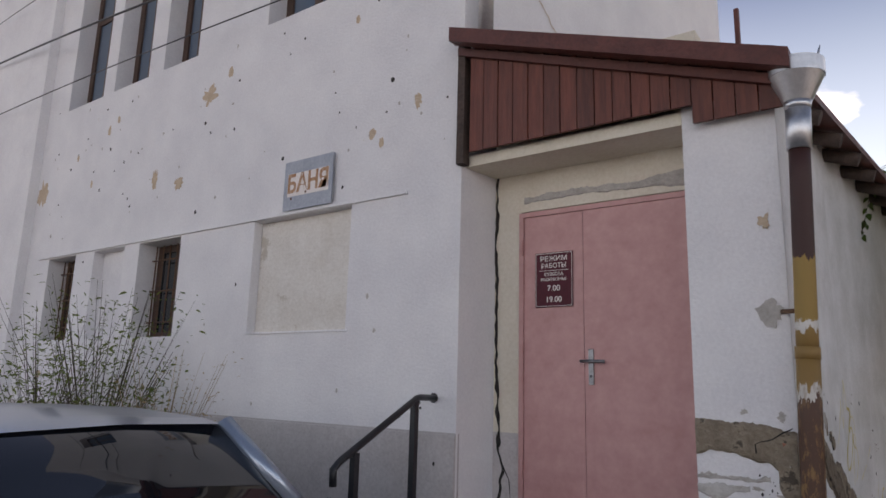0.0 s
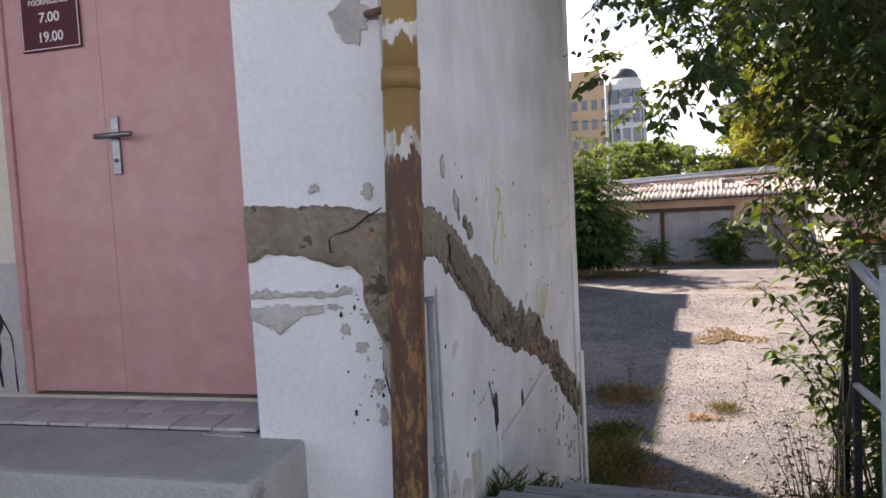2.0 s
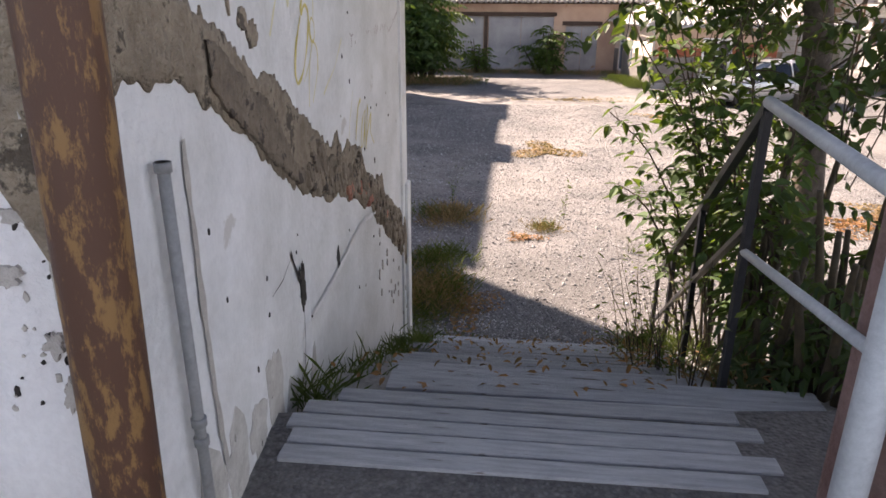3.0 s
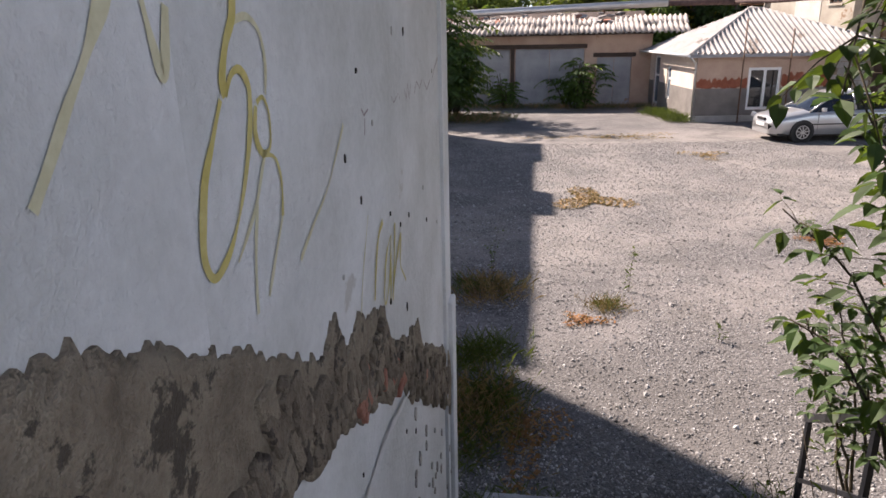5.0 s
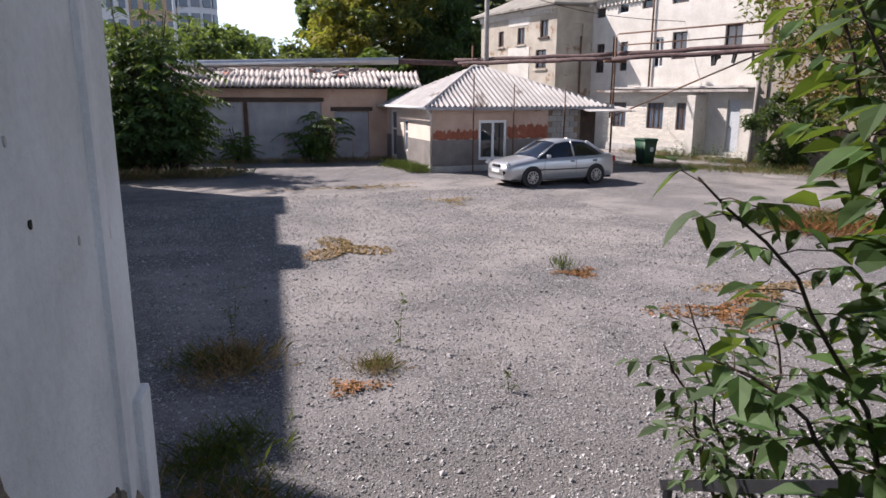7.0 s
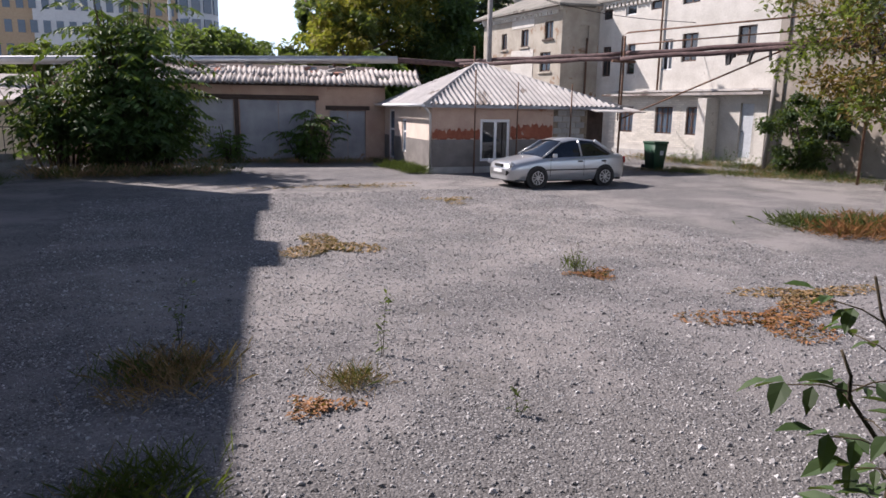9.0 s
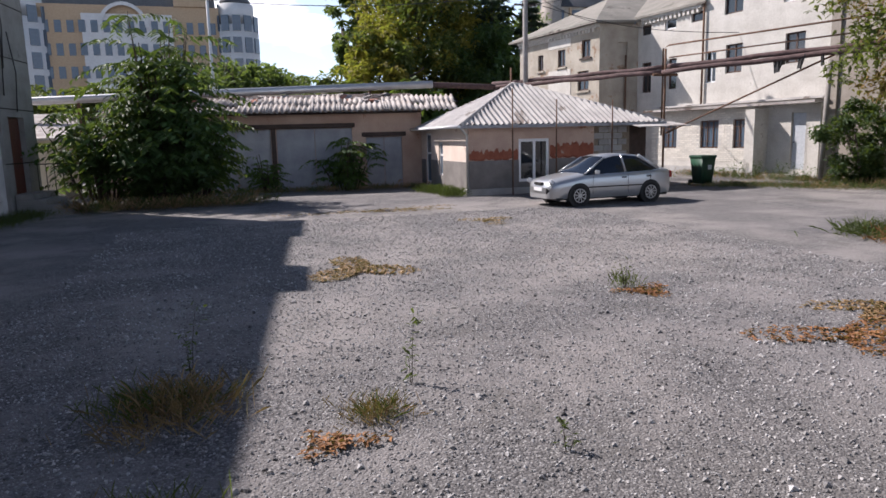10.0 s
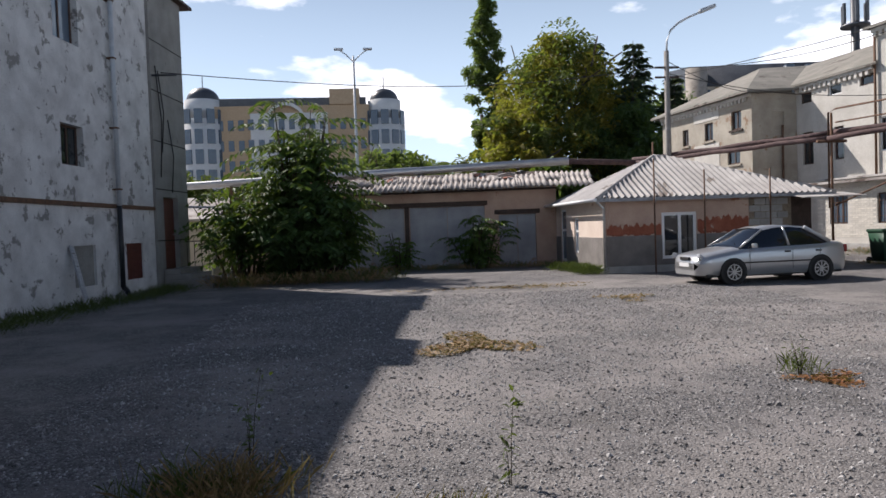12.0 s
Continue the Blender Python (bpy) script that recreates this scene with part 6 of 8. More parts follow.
# ---- pier, gate post and stair railing ----
pier_pink = mat("faded_pink_concrete", (0.20, 0.115, 0.105), (0.30, 0.20, 0.185), 3, 0.92, 0.6, 50, (0.13, 0.11, 0.10), 0.58, spot_scale=2.5)
gp = empty("gate_pier", pose(1.95, 0.2, -0.75), "old pink and grey concrete gate pier with cap", "pier", kind="structure")
part("shaft", box_bm(-0.27, 0.35, -0.2, 0.25, -0.1, 1.36, bevel=0.015), pier_pink, gp)
part("cap", box_bm(-0.31, 0.4, -0.24, 0.29, 1.362, 1.46, bevel=0.02), dark_concrete, gp)
gpost = empty("gate_post", pose(1.55, 0.16, -0.75), "pale grey round iron gate post with hinges", "post")
part("post", tube_bm([(0, 0, -0.05), (0, 0, 1.2)], 0.036, 16), grey_paint, gpost)
part("cap", tube_bm([(0, 0, 1.2), (0, 0, 1.215)], 0.038, 16), grey_paint, gpost)
part("hinge", tube_bm([(0.06, 0, 1.08), (0.06, 0, 1.17)], 0.014, 8), grey_paint, gpost)
part("hinge_arm", box_bm(0.03, 0.12, -0.01, 0.01, 1.02, 1.05), grey_paint, gpost)
part("hasp", box_bm(-0.012, 0.012, -0.044, -0.036, 0.98, 1.01), rusty_grille, gpost)
sr = empty("stair_railing", pose(1.8, 1.3, -0.8), "grey and black iron handrail beside the plank stairs", "railing")
part("brace", tube_bm([(-0.22, -1.1, 1.12), (0.0, 0.0, 1.16)], 0.022, 8), grey_paint, sr)
part("brace", tube_bm([(-0.22, -1.1, 0.80), (0.0, 0.0, 0.62)], 0.016, 8), grey_paint, sr)
# the rail falls with the stairs to its last post in the yard
RA, RB = Vector((0.0, 0.0, 1.14)), Vector((0.74, 2.93, -0.70))
rail_turn = (RB - RA).to_track_quat("Z", "X").to_matrix().to_4x4()
part("top_rail", box_bm(-0.022, 0.022, -0.016, 0.016, 0.0, (RB - RA).length, m=Matrix.Translation(RA) @ rail_turn), black_paint, sr)
part("mid_rail", box_bm(-0.012, 0.012, -0.012, 0.012, 0.0, (RB - RA).length, m=Matrix.Translation(RA - Vector((0, 0, 0.42))) @ rail_turn), black_paint, sr)
for q in (0.0, 0.36, 0.68, 0.985):
    p = RA.lerp(RB, q)
    part("post", box_bm(p.x - 0.014, p.x + 0.014, p.y - 0.014, p.y + 0.014, ground_z(1.8 + p.x, 1.3 + p.y) + 0.75, p.z - 0.012), black_paint, sr)

# ---- cars ----
tyre_m = mat("tyre_rubber", (0.012, 0.012, 0.012), (0.02, 0.02, 0.02), 20, 0.85, 0.2, 60)
alloy = mat("alloy_rim", (0.42, 0.43, 0.44), (0.52, 0.53, 0.54), 20, 0.3, 0.0, 60, metal=0.8)
lamp_glass = glass("lamp_lens", (0.55, 0.56, 0.58), 0.1)
lamp_red = glass("red_lamp_lens", (0.25, 0.01, 0.01), 0.15)
car_glass = glass("car_glass", (0.010, 0.012, 0.016), 0.02)
trim_black = mat("black_plastic_trim", (0.012, 0.012, 0.013), (0.02, 0.02, 0.021), 10, 0.6, 0.1, 60)


def paint(name, c):
    m = mat(name, tuple(v * 0.96 for v in c), c, 1.0, 0.28, 0.0, 200, metal=0.55)
    m.node_tree.nodes["Principled BSDF"].inputs["Coat Weight"].default_value = 0.6
    return m


def loft(bm, rings, close=True):
    vs = [[bm.verts.new(p) for p in r] for r in rings]
    for a, b in zip(vs, vs[1:]):
        for k in range(len(a) - 1):
            bm.faces.new((a[k], b[k], b[k + 1], a[k + 1])).smooth = True
    if close:
        bm.faces.new(vs[0])
        bm.faces.new(vs[-1][::-1])


def prof(x, knots):
    return float(np.interp(x, *zip(*knots)))


def car(m, body_paint, label, hatch=False, group=""):
    """A four-door car 4.25 m long: nose at -x, its wheels on z = 0."""
    c = empty("parked_car", m, label, "car", group)
    Lh, W = 2.12, 0.835
    hood = [(-2.12, 0.52), (-2.08, 0.66), (-1.9, 0.74), (-1.4, 0.83), (-0.95, 0.90), (0.0, 0.92), (1.3, 0.95), (1.5, 0.985), (2.0, 0.96), (2.1, 0.80), (2.12, 0.6)]
    if hatch:
        hood = hood[:6] + [(1.3, 0.95), (1.8, 0.97), (2.02, 0.95), (2.1, 0.8), (2.12, 0.6)]
    plan = [(-2.12, 0.50), (-2.05, 0.66), (-1.85, 0.77), (-1.3, 0.82), (0, 0.835), (1.3, 0.82), (1.85, 0.77), (2.05, 0.68), (2.12, 0.52)]
    rings = []
    for k in range(45):
        x = -Lh + 2 * Lh * k / 44
        w, zt = prof(x, plan), prof(x, hood)
        zb = 0.20 + 0.06 * max(0, abs(x) - 1.7)
        pts = [(-w * 0.9, zb), (-w * 0.985, zb + 0.12), (-w, zb + 0.3), (-w * 0.995, zt - 0.17), (-w * 0.965, zt - 0.06), (-w * 0.86, zt - 0.005), (-w * 0.45, zt + 0.015), (0, zt + 0.02)]
        ring = [(x, y, max(z, zb)) for y, z in pts] + [(x, -y, max(z, zb)) for y, z in pts[:-1][::-1]]
        rings.append(ring)
    bm = bmesh.new()
    loft(bm, rings)
    body = part("body", bm, body_paint, c)
    part("underside", box_bm(-1.9, 1.9, -0.72, 0.72, 0.17, 0.24), trim_black, c)
    # cabin: dark glass body, then roof and pillars over it
    roofk = [(-1.02, 0.90), (-0.28, 1.36), (0.05, 1.425), (0.45, 1.435), (0.92, 1.39), (1.56, 0.99)] if not hatch else [(-0.98, 0.90), (-0.30, 1.36), (0.1, 1.43), (0.9, 1.44), (1.6, 1.40), (2.0, 0.97)]
    x0, x1 = roofk[0][0], roofk[-1][0]
    rings = []
    for k in range(25):
        x = x0 + (x1 - x0) * k / 24
        zt = prof(x, roofk)
        zb = 0.86
        u = min(1, max(0, (zt - 0.92) / 0.46))
        wt = 0.74 - 0.16 * u
        rings.append([(x, -0.765, zb), (x, -(0.765 + (wt - 0.765) * 0.9), zb + (zt - zb) * 0.86), (x, -wt * 0.9, zt - 0.015), (x, 0, zt), (x, wt * 0.9, zt - 0.015), (x, (0.765 + (wt - 0.765) * 0.9), zb + (zt - zb) * 0.86), (x, 0.765, zb)])
    bm = bmesh.new()
    loft(bm, rings)
    part("window_glass", bm, car_glass, c, "dark tinted window glass")
    ra, rb = (-0.27, 0.95) if not hatch else (-0.27, 1.62)
    rings = []
    for k in range(15):
        x = ra + (rb - ra) * k / 14
        zt = prof(x, roofk) + 0.008
        u = min(1, max(0, (zt - 0.92) / 0.46))
        wt = 0.74 - 0.16 * u
        rings.append([(x, -wt * 1.02, zt - 0.06), (x, -wt * 0.93, zt - 0.012), (x, 0, zt + 0.006), (x, wt * 0.93, zt - 0.012), (x, wt * 1.02, zt - 0.06)])
    bm = bmesh.new()
    loft(bm, rings, False)
    part("roof", bm, body_paint, c)
    for sy in (-1, 1):
        for a, b, r in (((-1.0, 0.745, 0.90), (-0.28, 0.585, 1.335), 0.028), ((0.36, 0.768, 0.92), (0.30, 0.60, 1.40), 0.03), ((1.56, 0.72, 0.975), (0.92, 0.585, 1.365), 0.055)) if not hatch else (((-1.0, 0.745, 0.90), (-0.28, 0.585, 1.355), 0.028), ((0.42, 0.768, 0.92), (0.42, 0.60, 1.41), 0.035), ((2.0, 0.71, 0.96), (1.60, 0.575, 1.385), 0.05)):
            part("pillar", tube_bm([(a[0], sy * a[1], a[2]), (b[0], sy * b[1], b[2])], r, 8), body_paint, c)
        part("rub_strip", box_bm(-0.95, 1.0, sy * 0.838 - 0.006, sy * 0.838 + 0.006, 0.50, 0.535), trim_black, c)
        for hx in (0.20, 1.08):
            part("door_handle", box_bm(hx, hx + 0.17, sy * 0.826 - 0.014, sy * 0.826 + 0.014, 0.74, 0.785, bevel=0.006), trim_black, c)
        for sx in (-0.78, 0.42, 1.2):
            part("door_seam", box_bm(sx, sx + 0.008, sy * 0.8365 - 0.003, sy * 0.8365 + 0.003, 0.33, 0.82), trim_black, c)
        part("mirror", box_bm(-0.72, -0.6, sy * 0.86 - 0.06, sy * 0.86 + 0.06, 0.88, 1.0, bevel=0.03), body_paint, c)
        part("headlight", box_bm(-0.16, 0.16, -0.05, 0.05, -0.07, 0.07, bevel=0.03, m=pose(-1.97, sy * 0.60, 0.66, 0, 25, sy * -32)), lamp_glass, c)
        part("tail_light", box_bm(-0.05, 0.05, -0.1, 0.1, -0.1, 0.1, bevel=0.03, m=pose(2.06, sy * 0.63, 0.78, 0, 0, sy * 25)), lamp_red, c)
        for wx in (-1.22, 1.22):
            arch = bmesh.new()
            tube(arch, [(wx, sy * 0.60, 0.30), (wx, sy * 0.842, 0.30)], 0.355, 24)
            part("wheel_arch", arch, trim_black, c)
            wh = part("wheel", tube_bm([(wx, sy * 0.66, 0.29), (wx, sy * 0.848, 0.29)], 0.20, 24), trim_black, c)
            tb = bmesh.new()
            for rr, ya, yb in ((0.29, 0.665, 0.83), (0.275, 0.83, 0.852)):
                tube(tb, [(wx, sy * ya, 0.29), (wx, sy * yb, 0.29)], rr, 28)
            part("tyre", tb, tyre_m, wh)
            sp = bmesh.new()
            for s in range(9):
                a = 2 * math.pi * s / 9
                box(sp, -0.014, 0.014, -0.006, 0.006, 0.04, 0.185, m=pose(wx, sy * 0.858, 0.29, 0, math.degrees(a), 0))
            tube(sp, [(wx, sy * 0.852, 0.29), (wx, sy * 0.866, 0.29)], 0.05, 14)
            for s in range(20):
                a = 2 * math.pi * s / 20
                box(sp, -0.031, 0.031, -0.006, 0.008, 0.178, 0.20, m=pose(wx, sy * 0.858, 0.29, 0, math.degrees(a), 0))
            part("rim", sp, alloy, wh)
    part("grille", box_bm(-2.125, -2.06, -0.22, 0.22, 0.60, 0.68, bevel=0.01), trim_black, c)
    part("lower_intake", box_bm(-2.115, -2.0, -0.45, 0.45, 0.30, 0.37), trim_black, c)
    part("number_plate", box_bm(-2.128, -2.1, -0.25, 0.25, 0.43, 0.53, bevel=0.004), white_pvc, c)
    part("number_plate", box_bm(2.1, 2.128, -0.25, 0.25, 0.60, 0.70, bevel=0.004), white_pvc, c)
    return c


silver = paint("silver_car_paint", (0.50, 0.51, 0.52))
blue_silver = paint("blue_silver_car_paint", (0.36, 0.43, 0.52))
car(pose(10.80, 19.86, YARD + 0.01, 0, 0, 3.5) @ Matrix.Scale(0.89, 4), silver, "silver four-door saloon parked on the gravel before the house")
car(pose(-3.85, -2.3, -0.53, 0, 0, 4) @ Matrix.Diagonal((1, 1, 0.86, 1)), blue_silver, "blue-silver hatchback parked by the street wall", hatch=True)

# ---- wheelie bin ----
bin_green = mat("dark_green_plastic", (0.012, 0.055, 0.03), (0.02, 0.07, 0.04), 6, 0.5, 0.1, 50)
wb = empty("wheelie_bin", pose(16.6, 23.1, YARD), "dark green plastic wheelie bin on the gravel", "bin")
bm = bmesh.new()
loft(bm, [[(-0.24 * s, -0.28 * s, z), (0.24 * s, -0.28 * s, z), (0.24 * s, 0.28 * s, z), (-0.24 * s, 0.28 * s, z), (-0.24 * s, -0.28 * s, z)] for s, z in ((0.85, 0.06), (1.0, 0.55), (1.13, 0.93))])
part("tub", bm, bin_green, wb)
part("lid", box_bm(-0.30, 0.30, -0.34, 0.36, 0.93, 1.02, bevel=0.03), bin_green, wb)
for sx in (-1, 1):
    part("wheel", tube_bm([(sx * 0.2, 0.3, 0.1), (sx * 0.27, 0.3, 0.1)], 0.1, 16), tyre_m, wb)
part("handle", tube_bm([(-0.24, 0.4, 0.96), (0.24, 0.4, 0.96)], 0.016, 8), bin_green, wb)
part("patch_label", box_bm(-0.04, 0.1, -0.33, -0.322, 0.55, 0.7), grey_paint, wb)

# ---- poles, lamps and heating pipes ----
pole_conc = mat("pole_concrete", (0.24, 0.22, 0.20), (0.32, 0.30, 0.28), 3, 0.9, 0.4, 50)
lp = empty("street_lamp", pose(13.78, 31.4, YARD), "old concrete lamp pole with a curved arm", "street lamp")
part("pole", tube_bm([(0, 0, -0.1), (0, 0, 8.4)], 0.14, 12, r2=0.1), pole_conc, lp)
part("arm", tube_bm([(0, 0, 8.2), (0.03, 0, 8.8), (0.2, 0, 9.25), (0.55, 0, 9.55), (1.0, 0, 9.78), (1.6, 0, 10.02)], 0.045, 8), grey_paint, lp)
part("lamp_head", box_bm(0.0, 0.72, -0.13, 0.13, -0.06, 0.10, bevel=0.06, m=pose(1.45, 0, 9.97, 0, -20, 0)), grey_paint, lp)
for z in (7.3, 7.7):
    part("crossarm", box_bm(-0.5, 0.5, -0.04, 0.04, z, z + 0.07), dark_wood, lp)
dl = empty("street_lamp", pose(0.55, 50, -2.3), "tall grey twin-headed street lamp beyond the garages", "street lamp")
part("pole", tube_bm([(0, 0, 0), (0, 0, 13.1)], 0.14, 10, r2=0.07), grey_paint, dl)
for s in (-1, 1):
    part("arm", tube_bm([(0, 0, 12.7), (s * 0.5, 0, 13.2), (s * 0.95, 0, 13.5)], 0.04, 6), grey_paint, dl)
    part("lamp_head", box_bm(s * 0.95 - 0.3, s * 0.95 + 0.3, -0.12, 0.12, 13.46, 13.6, bevel=0.04), grey_paint, dl)
pipe_rust = mat("brown_wrapped_pipe", (0.07, 0.04, 0.04), (0.12, 0.075, 0.07), 5, 0.85, 0.5, 40)
P0_, P1_, P2_ = Vector((12.9, 33.4, 1.78)), Vector((16.35, 25.0, 1.70)), Vector((20.6, 15.0, 1.80))
hp = empty("heating_pipes", pose(0, 0, 0), "rusty brown wrapped overhead heating pipes on posts", "pipe")
for off in (-0.16, 0.16):
    bm = bmesh.new()
    for a, b in ((P0_, P1_), (P1_, P2_)):
        n_ = 10
        tube(bm, [a.lerp(b, k / n_) + Vector((off, off * 0.4, 0.024 * math.sin(k * 1.9 + off * 9) + (0.13 if off > 0 else -0.05))) for k in range(n_ + 1)], 0.085, 10)
    part("pipe", bm, pipe_rust, hp)
for q, lab in ((P1_, 1), (P1_.lerp(P2_, 0.75), 2), (P0_.lerp(P1_, 0.15), 3)):
    part("post", tube_bm([(q.x, q.y, YARD - 0.1), (q.x, q.y, q.z + 0.75)], 0.04, 10), rusty_grille, hp)
    part("bracket", tube_bm([(q.x - 0.5, q.y, q.z - 0.15), (q.x + 0.5, q.y, q.z - 0.15)], 0.05, 8), rusty_grille, hp)
part("gas_pipe", tube_bm([(P1_.x - 0.1, P1_.y, YARD + 1.7), (P1_.x - 0.1, P1_.y, P1_.z + 0.75), (P1_.x, P1_.y - 0.2, P1_.z + 0.85), tuple(P2_ + Vector((0, 0, 0.9)))], 0.03, 8), rusty_grille, hp)
part("gas_pipe", tube_bm([(P1_.x + 0.15, P1_.y, P1_.z + 0.45), tuple(P2_ + Vector((0.1, 0, 0.5)))], 0.025, 8), rusty_grille, hp)
part("brace", tube_bm([(P1_.x + 0.1, P1_.y, -0.5), tuple(P1_.lerp(P2_, 0.62) + Vector((0, 0, 0.35)))], 0.03, 8), rusty_grille, hp)
rs = random.Random(3)
for k in range(14):
    q = P1_.lerp(P2_, rs.uniform(0.35, 0.95))
    part("torn_wrap", box_bm(-0.12, 0.12, -0.02, 0.02, -rs.uniform(0.25, 0.5), -0.05, m=pose(q.x - 0.15, q.y, q.z, rs.uniform(-15, 15), rs.uniform(-20, 20), rs.uniform(0, 90))), trim_black, hp)
alu = mat("aluminium_pipe_jacket", (0.50, 0.51, 0.53), (0.60, 0.61, 0.62), 2, 0.45, 0.2, 30, metal=0.7)
sp_ = empty("insulated_pipe", pose(0, 0, 0), "silver jacketed heating pipe above the garage roof", "pipe")
part("pipe", tube_bm([(-14, 33.2, 1.0), (-6, 32.6, 1.22), (0, 32.0, 1.42), (9.5, 31.2, 1.72)], 0.15, 12), alu, sp_)
part("pipe", tube_bm([(9.5, 31.2, 1.70), (13.5, 33.2, 1.75)], 0.12, 10), pipe_rust, sp_)
for x, z in ((-9.5, 1.1), (-4, 1.25), (2, 1.45), (7, 1.6)):
    part("support", box_bm(x - 0.05, x + 0.05, 31.95 - 0.1 * x * 0 + 0.25 - 0.04 * x, 32.05 + 0.25 - 0.04 * x, YARD, z), rusty_grille, sp_)
for k, (x, y, z) in enumerate(((9.62, 23.05, 0.95), (11.1, 23.05, 0.62), (13.07, 23.05, 0.60))):
    tagged(mesh_ob("iron_rod", tube_bm([(x, y, YARD - 0.05), (x, y, z)], 0.022, 6), rusty_grille), "thin rusty iron rod before the house", "rod", group="iron rods")
# wires across the yard
for k, (a, b, sag) in enumerate((((13.8, 31.4, 5.4), (20.3, 24.5, 5.6), 0.5), ((13.8, 31.4, 5.7), (19.0, 33.0, 4.6), 0.3), ((13.8, 31.4, 5.2), (21.2, 27.0, 3.4), 0.4), ((13.8, 31.4, 5.5), (-4.2, 24.6, 3.9), 0.6), ((13.8, 31.4, 5.0), (24, 12, 7.0), 0.8))):
    pts = [Vector(a).lerp(Vector(b), s / 14) - Vector((0, 0, sag * math.sin(math.pi * s / 14))) for s in range(15)]
    tagged(mesh_ob("power_line", tube_bm(pts, 0.014, 5), trim_black), "thin dark wire across the yard", "wire", group="yard wires")
# fittings of the peeling block
bp_ = empty("block_downpipe", bm_ @ pose(bs(21.86), -0.12, 0), "old grey downpipe on the peeling wall", "downpipe")
part("pipe", tube_bm([(0, 0, 0.0), (0, 0, 6.0)], 0.055, 10), grey_paint, bp_)
part("lower_pipe", tube_bm([(0, 0, -2.0), (0, 0, 0.02)], 0.06, 10), black_paint, bp_)
part("shoe", tube_bm([(0, 0, -2.0), (0, -0.12, -2.1), (-0.2, -0.2, -2.12)], 0.06, 8), black_paint, bp_)
for z in (0.4, 1.9, 3.6, 5.0):
    part("clamp", box_bm(-0.07, 0.07, -0.06, 0.13, z, z + 0.04), rusty_grille, bp_)
tw_door = empty("door_2", tm @ pose(0.45, 0.15, -1.72), "brown wooden door of the stair tower", "door", kind="structure")
part("leaf", box_bm(0.03, 0.97, -0.02, 0.03, 0.0, 2.05, bevel=0.005), red_trim, tw_door)
part("frame", box_bm(0.0, 1.0, 0.03, 0.06, 0.0, 2.07), brown_frame, tw_door)
part("handle", tube_bm([(0.85, -0.02, 1.0), (0.85, -0.06, 1.0)], 0.02, 8), steel, tw_door)
hatch_ob = empty("door_3", bm_ @ pose(bs(22.35), 0.06, -1.85), "dark red steel hatch low in the peeling wall", "hatch", kind="structure")
part("leaf", box_bm(0.0, 0.9, -0.02, 0.03, 0.0, 0.93), red_trim, hatch_ob)
structure("block_grille", box_bm(bs(20.0), bs(20.9), 0.06, 0.09, -1.85, -0.92), dark_concrete, "bricked-up grey window low in the wall", bm_, category="window")
ts = empty("tower_steps", tm @ pose(0.95, -0.05, YARD), "dark concrete steps and landing before the tower door", "steps", kind="structure")
for k in range(4):
    part("step", box_bm(-0.75, 0.85, -0.45 - 0.3 * (3 - k), 0.0, 0.15 * k - (0.1 if k == 0 else 0), 0.15 * (k + 1) - 0.008), dark_concrete, ts)
for k in range(6):
    part("rail_bar", tube_bm([(0.8, -0.05 - 0.22 * k, 0.5), (0.8, -0.05 - 0.22 * k, 1.35)], 0.012, 6), black_paint, ts)
part("rail_top", tube_bm([(0.8, 0, 1.35), (0.8, -1.3, 1.35)], 0.018, 6), black_paint, ts)
part("white_board", box_bm(0.9, 1.35, -1.4, -1.34, 0.0, 0.5, m=pose(0, 0, 0, 12)), white_pvc, ts)
lean = tagged(mesh_ob("leaning_plank", box_bm(-0.08, 0.08, -0.02, 0.02, 0, 1.5, bevel=0.006), grey_wood), "grey plank leaning on the peeling wall", "plank")
lean.matrix_world = bm_ @ pose(bs(19.5), -0.55, YARD, -20, 14, 0)
for k, (za, zb, ya) in enumerate(((4.0, 0.9, 24.2), (3.9, 1.6, 24.35), (2.6, 0.5, 24.9))):
    tagged(mesh_ob("wall_cable", tube_bm([(block_x(ya) + 0.12, ya, za), (block_x(ya + 0.2) + 0.16, ya + 0.2, (za + zb) / 2), (block_x(ya) + 0.13, ya + 0.1, zb)], 0.016, 5), trim_black), "black cable hanging on the tower wall", "cable", group="tower cables")
part("bracket", tube_bm([(0, 0, 0), (0.5, -0.5, 0.1)], 0.03, 6), black_paint, empty("wire_bracket", tm @ pose(0.05, 0.0, 3.7), "black iron wire bracket on the tower corner", "bracket"))
for z in (-0.9, 0.55, 1.9, 3.3, 4.7):
    structure("tower_joint", box_bm(0.0, tl, -0.006, 0.0, z, z + 0.03), crack_dark, "dark joint between the concrete blocks", tm, category="trim")
# small shed to the side, behind the bushes
structure("wall_low_shed", box_bm(-12, -4.4, 30.5, 33.5, YARD - 0.1, -0.2), cream, "yellowish low shed wall beyond the bushes")
structure("roof_low_shed", box_bm(-12, -4.1, -2.0, 2.0, 0, 0.08, m=pose(0, 31.8, 0.25, 14)), slate_dark, "low old sheet roof beyond the bushes", category="roof")

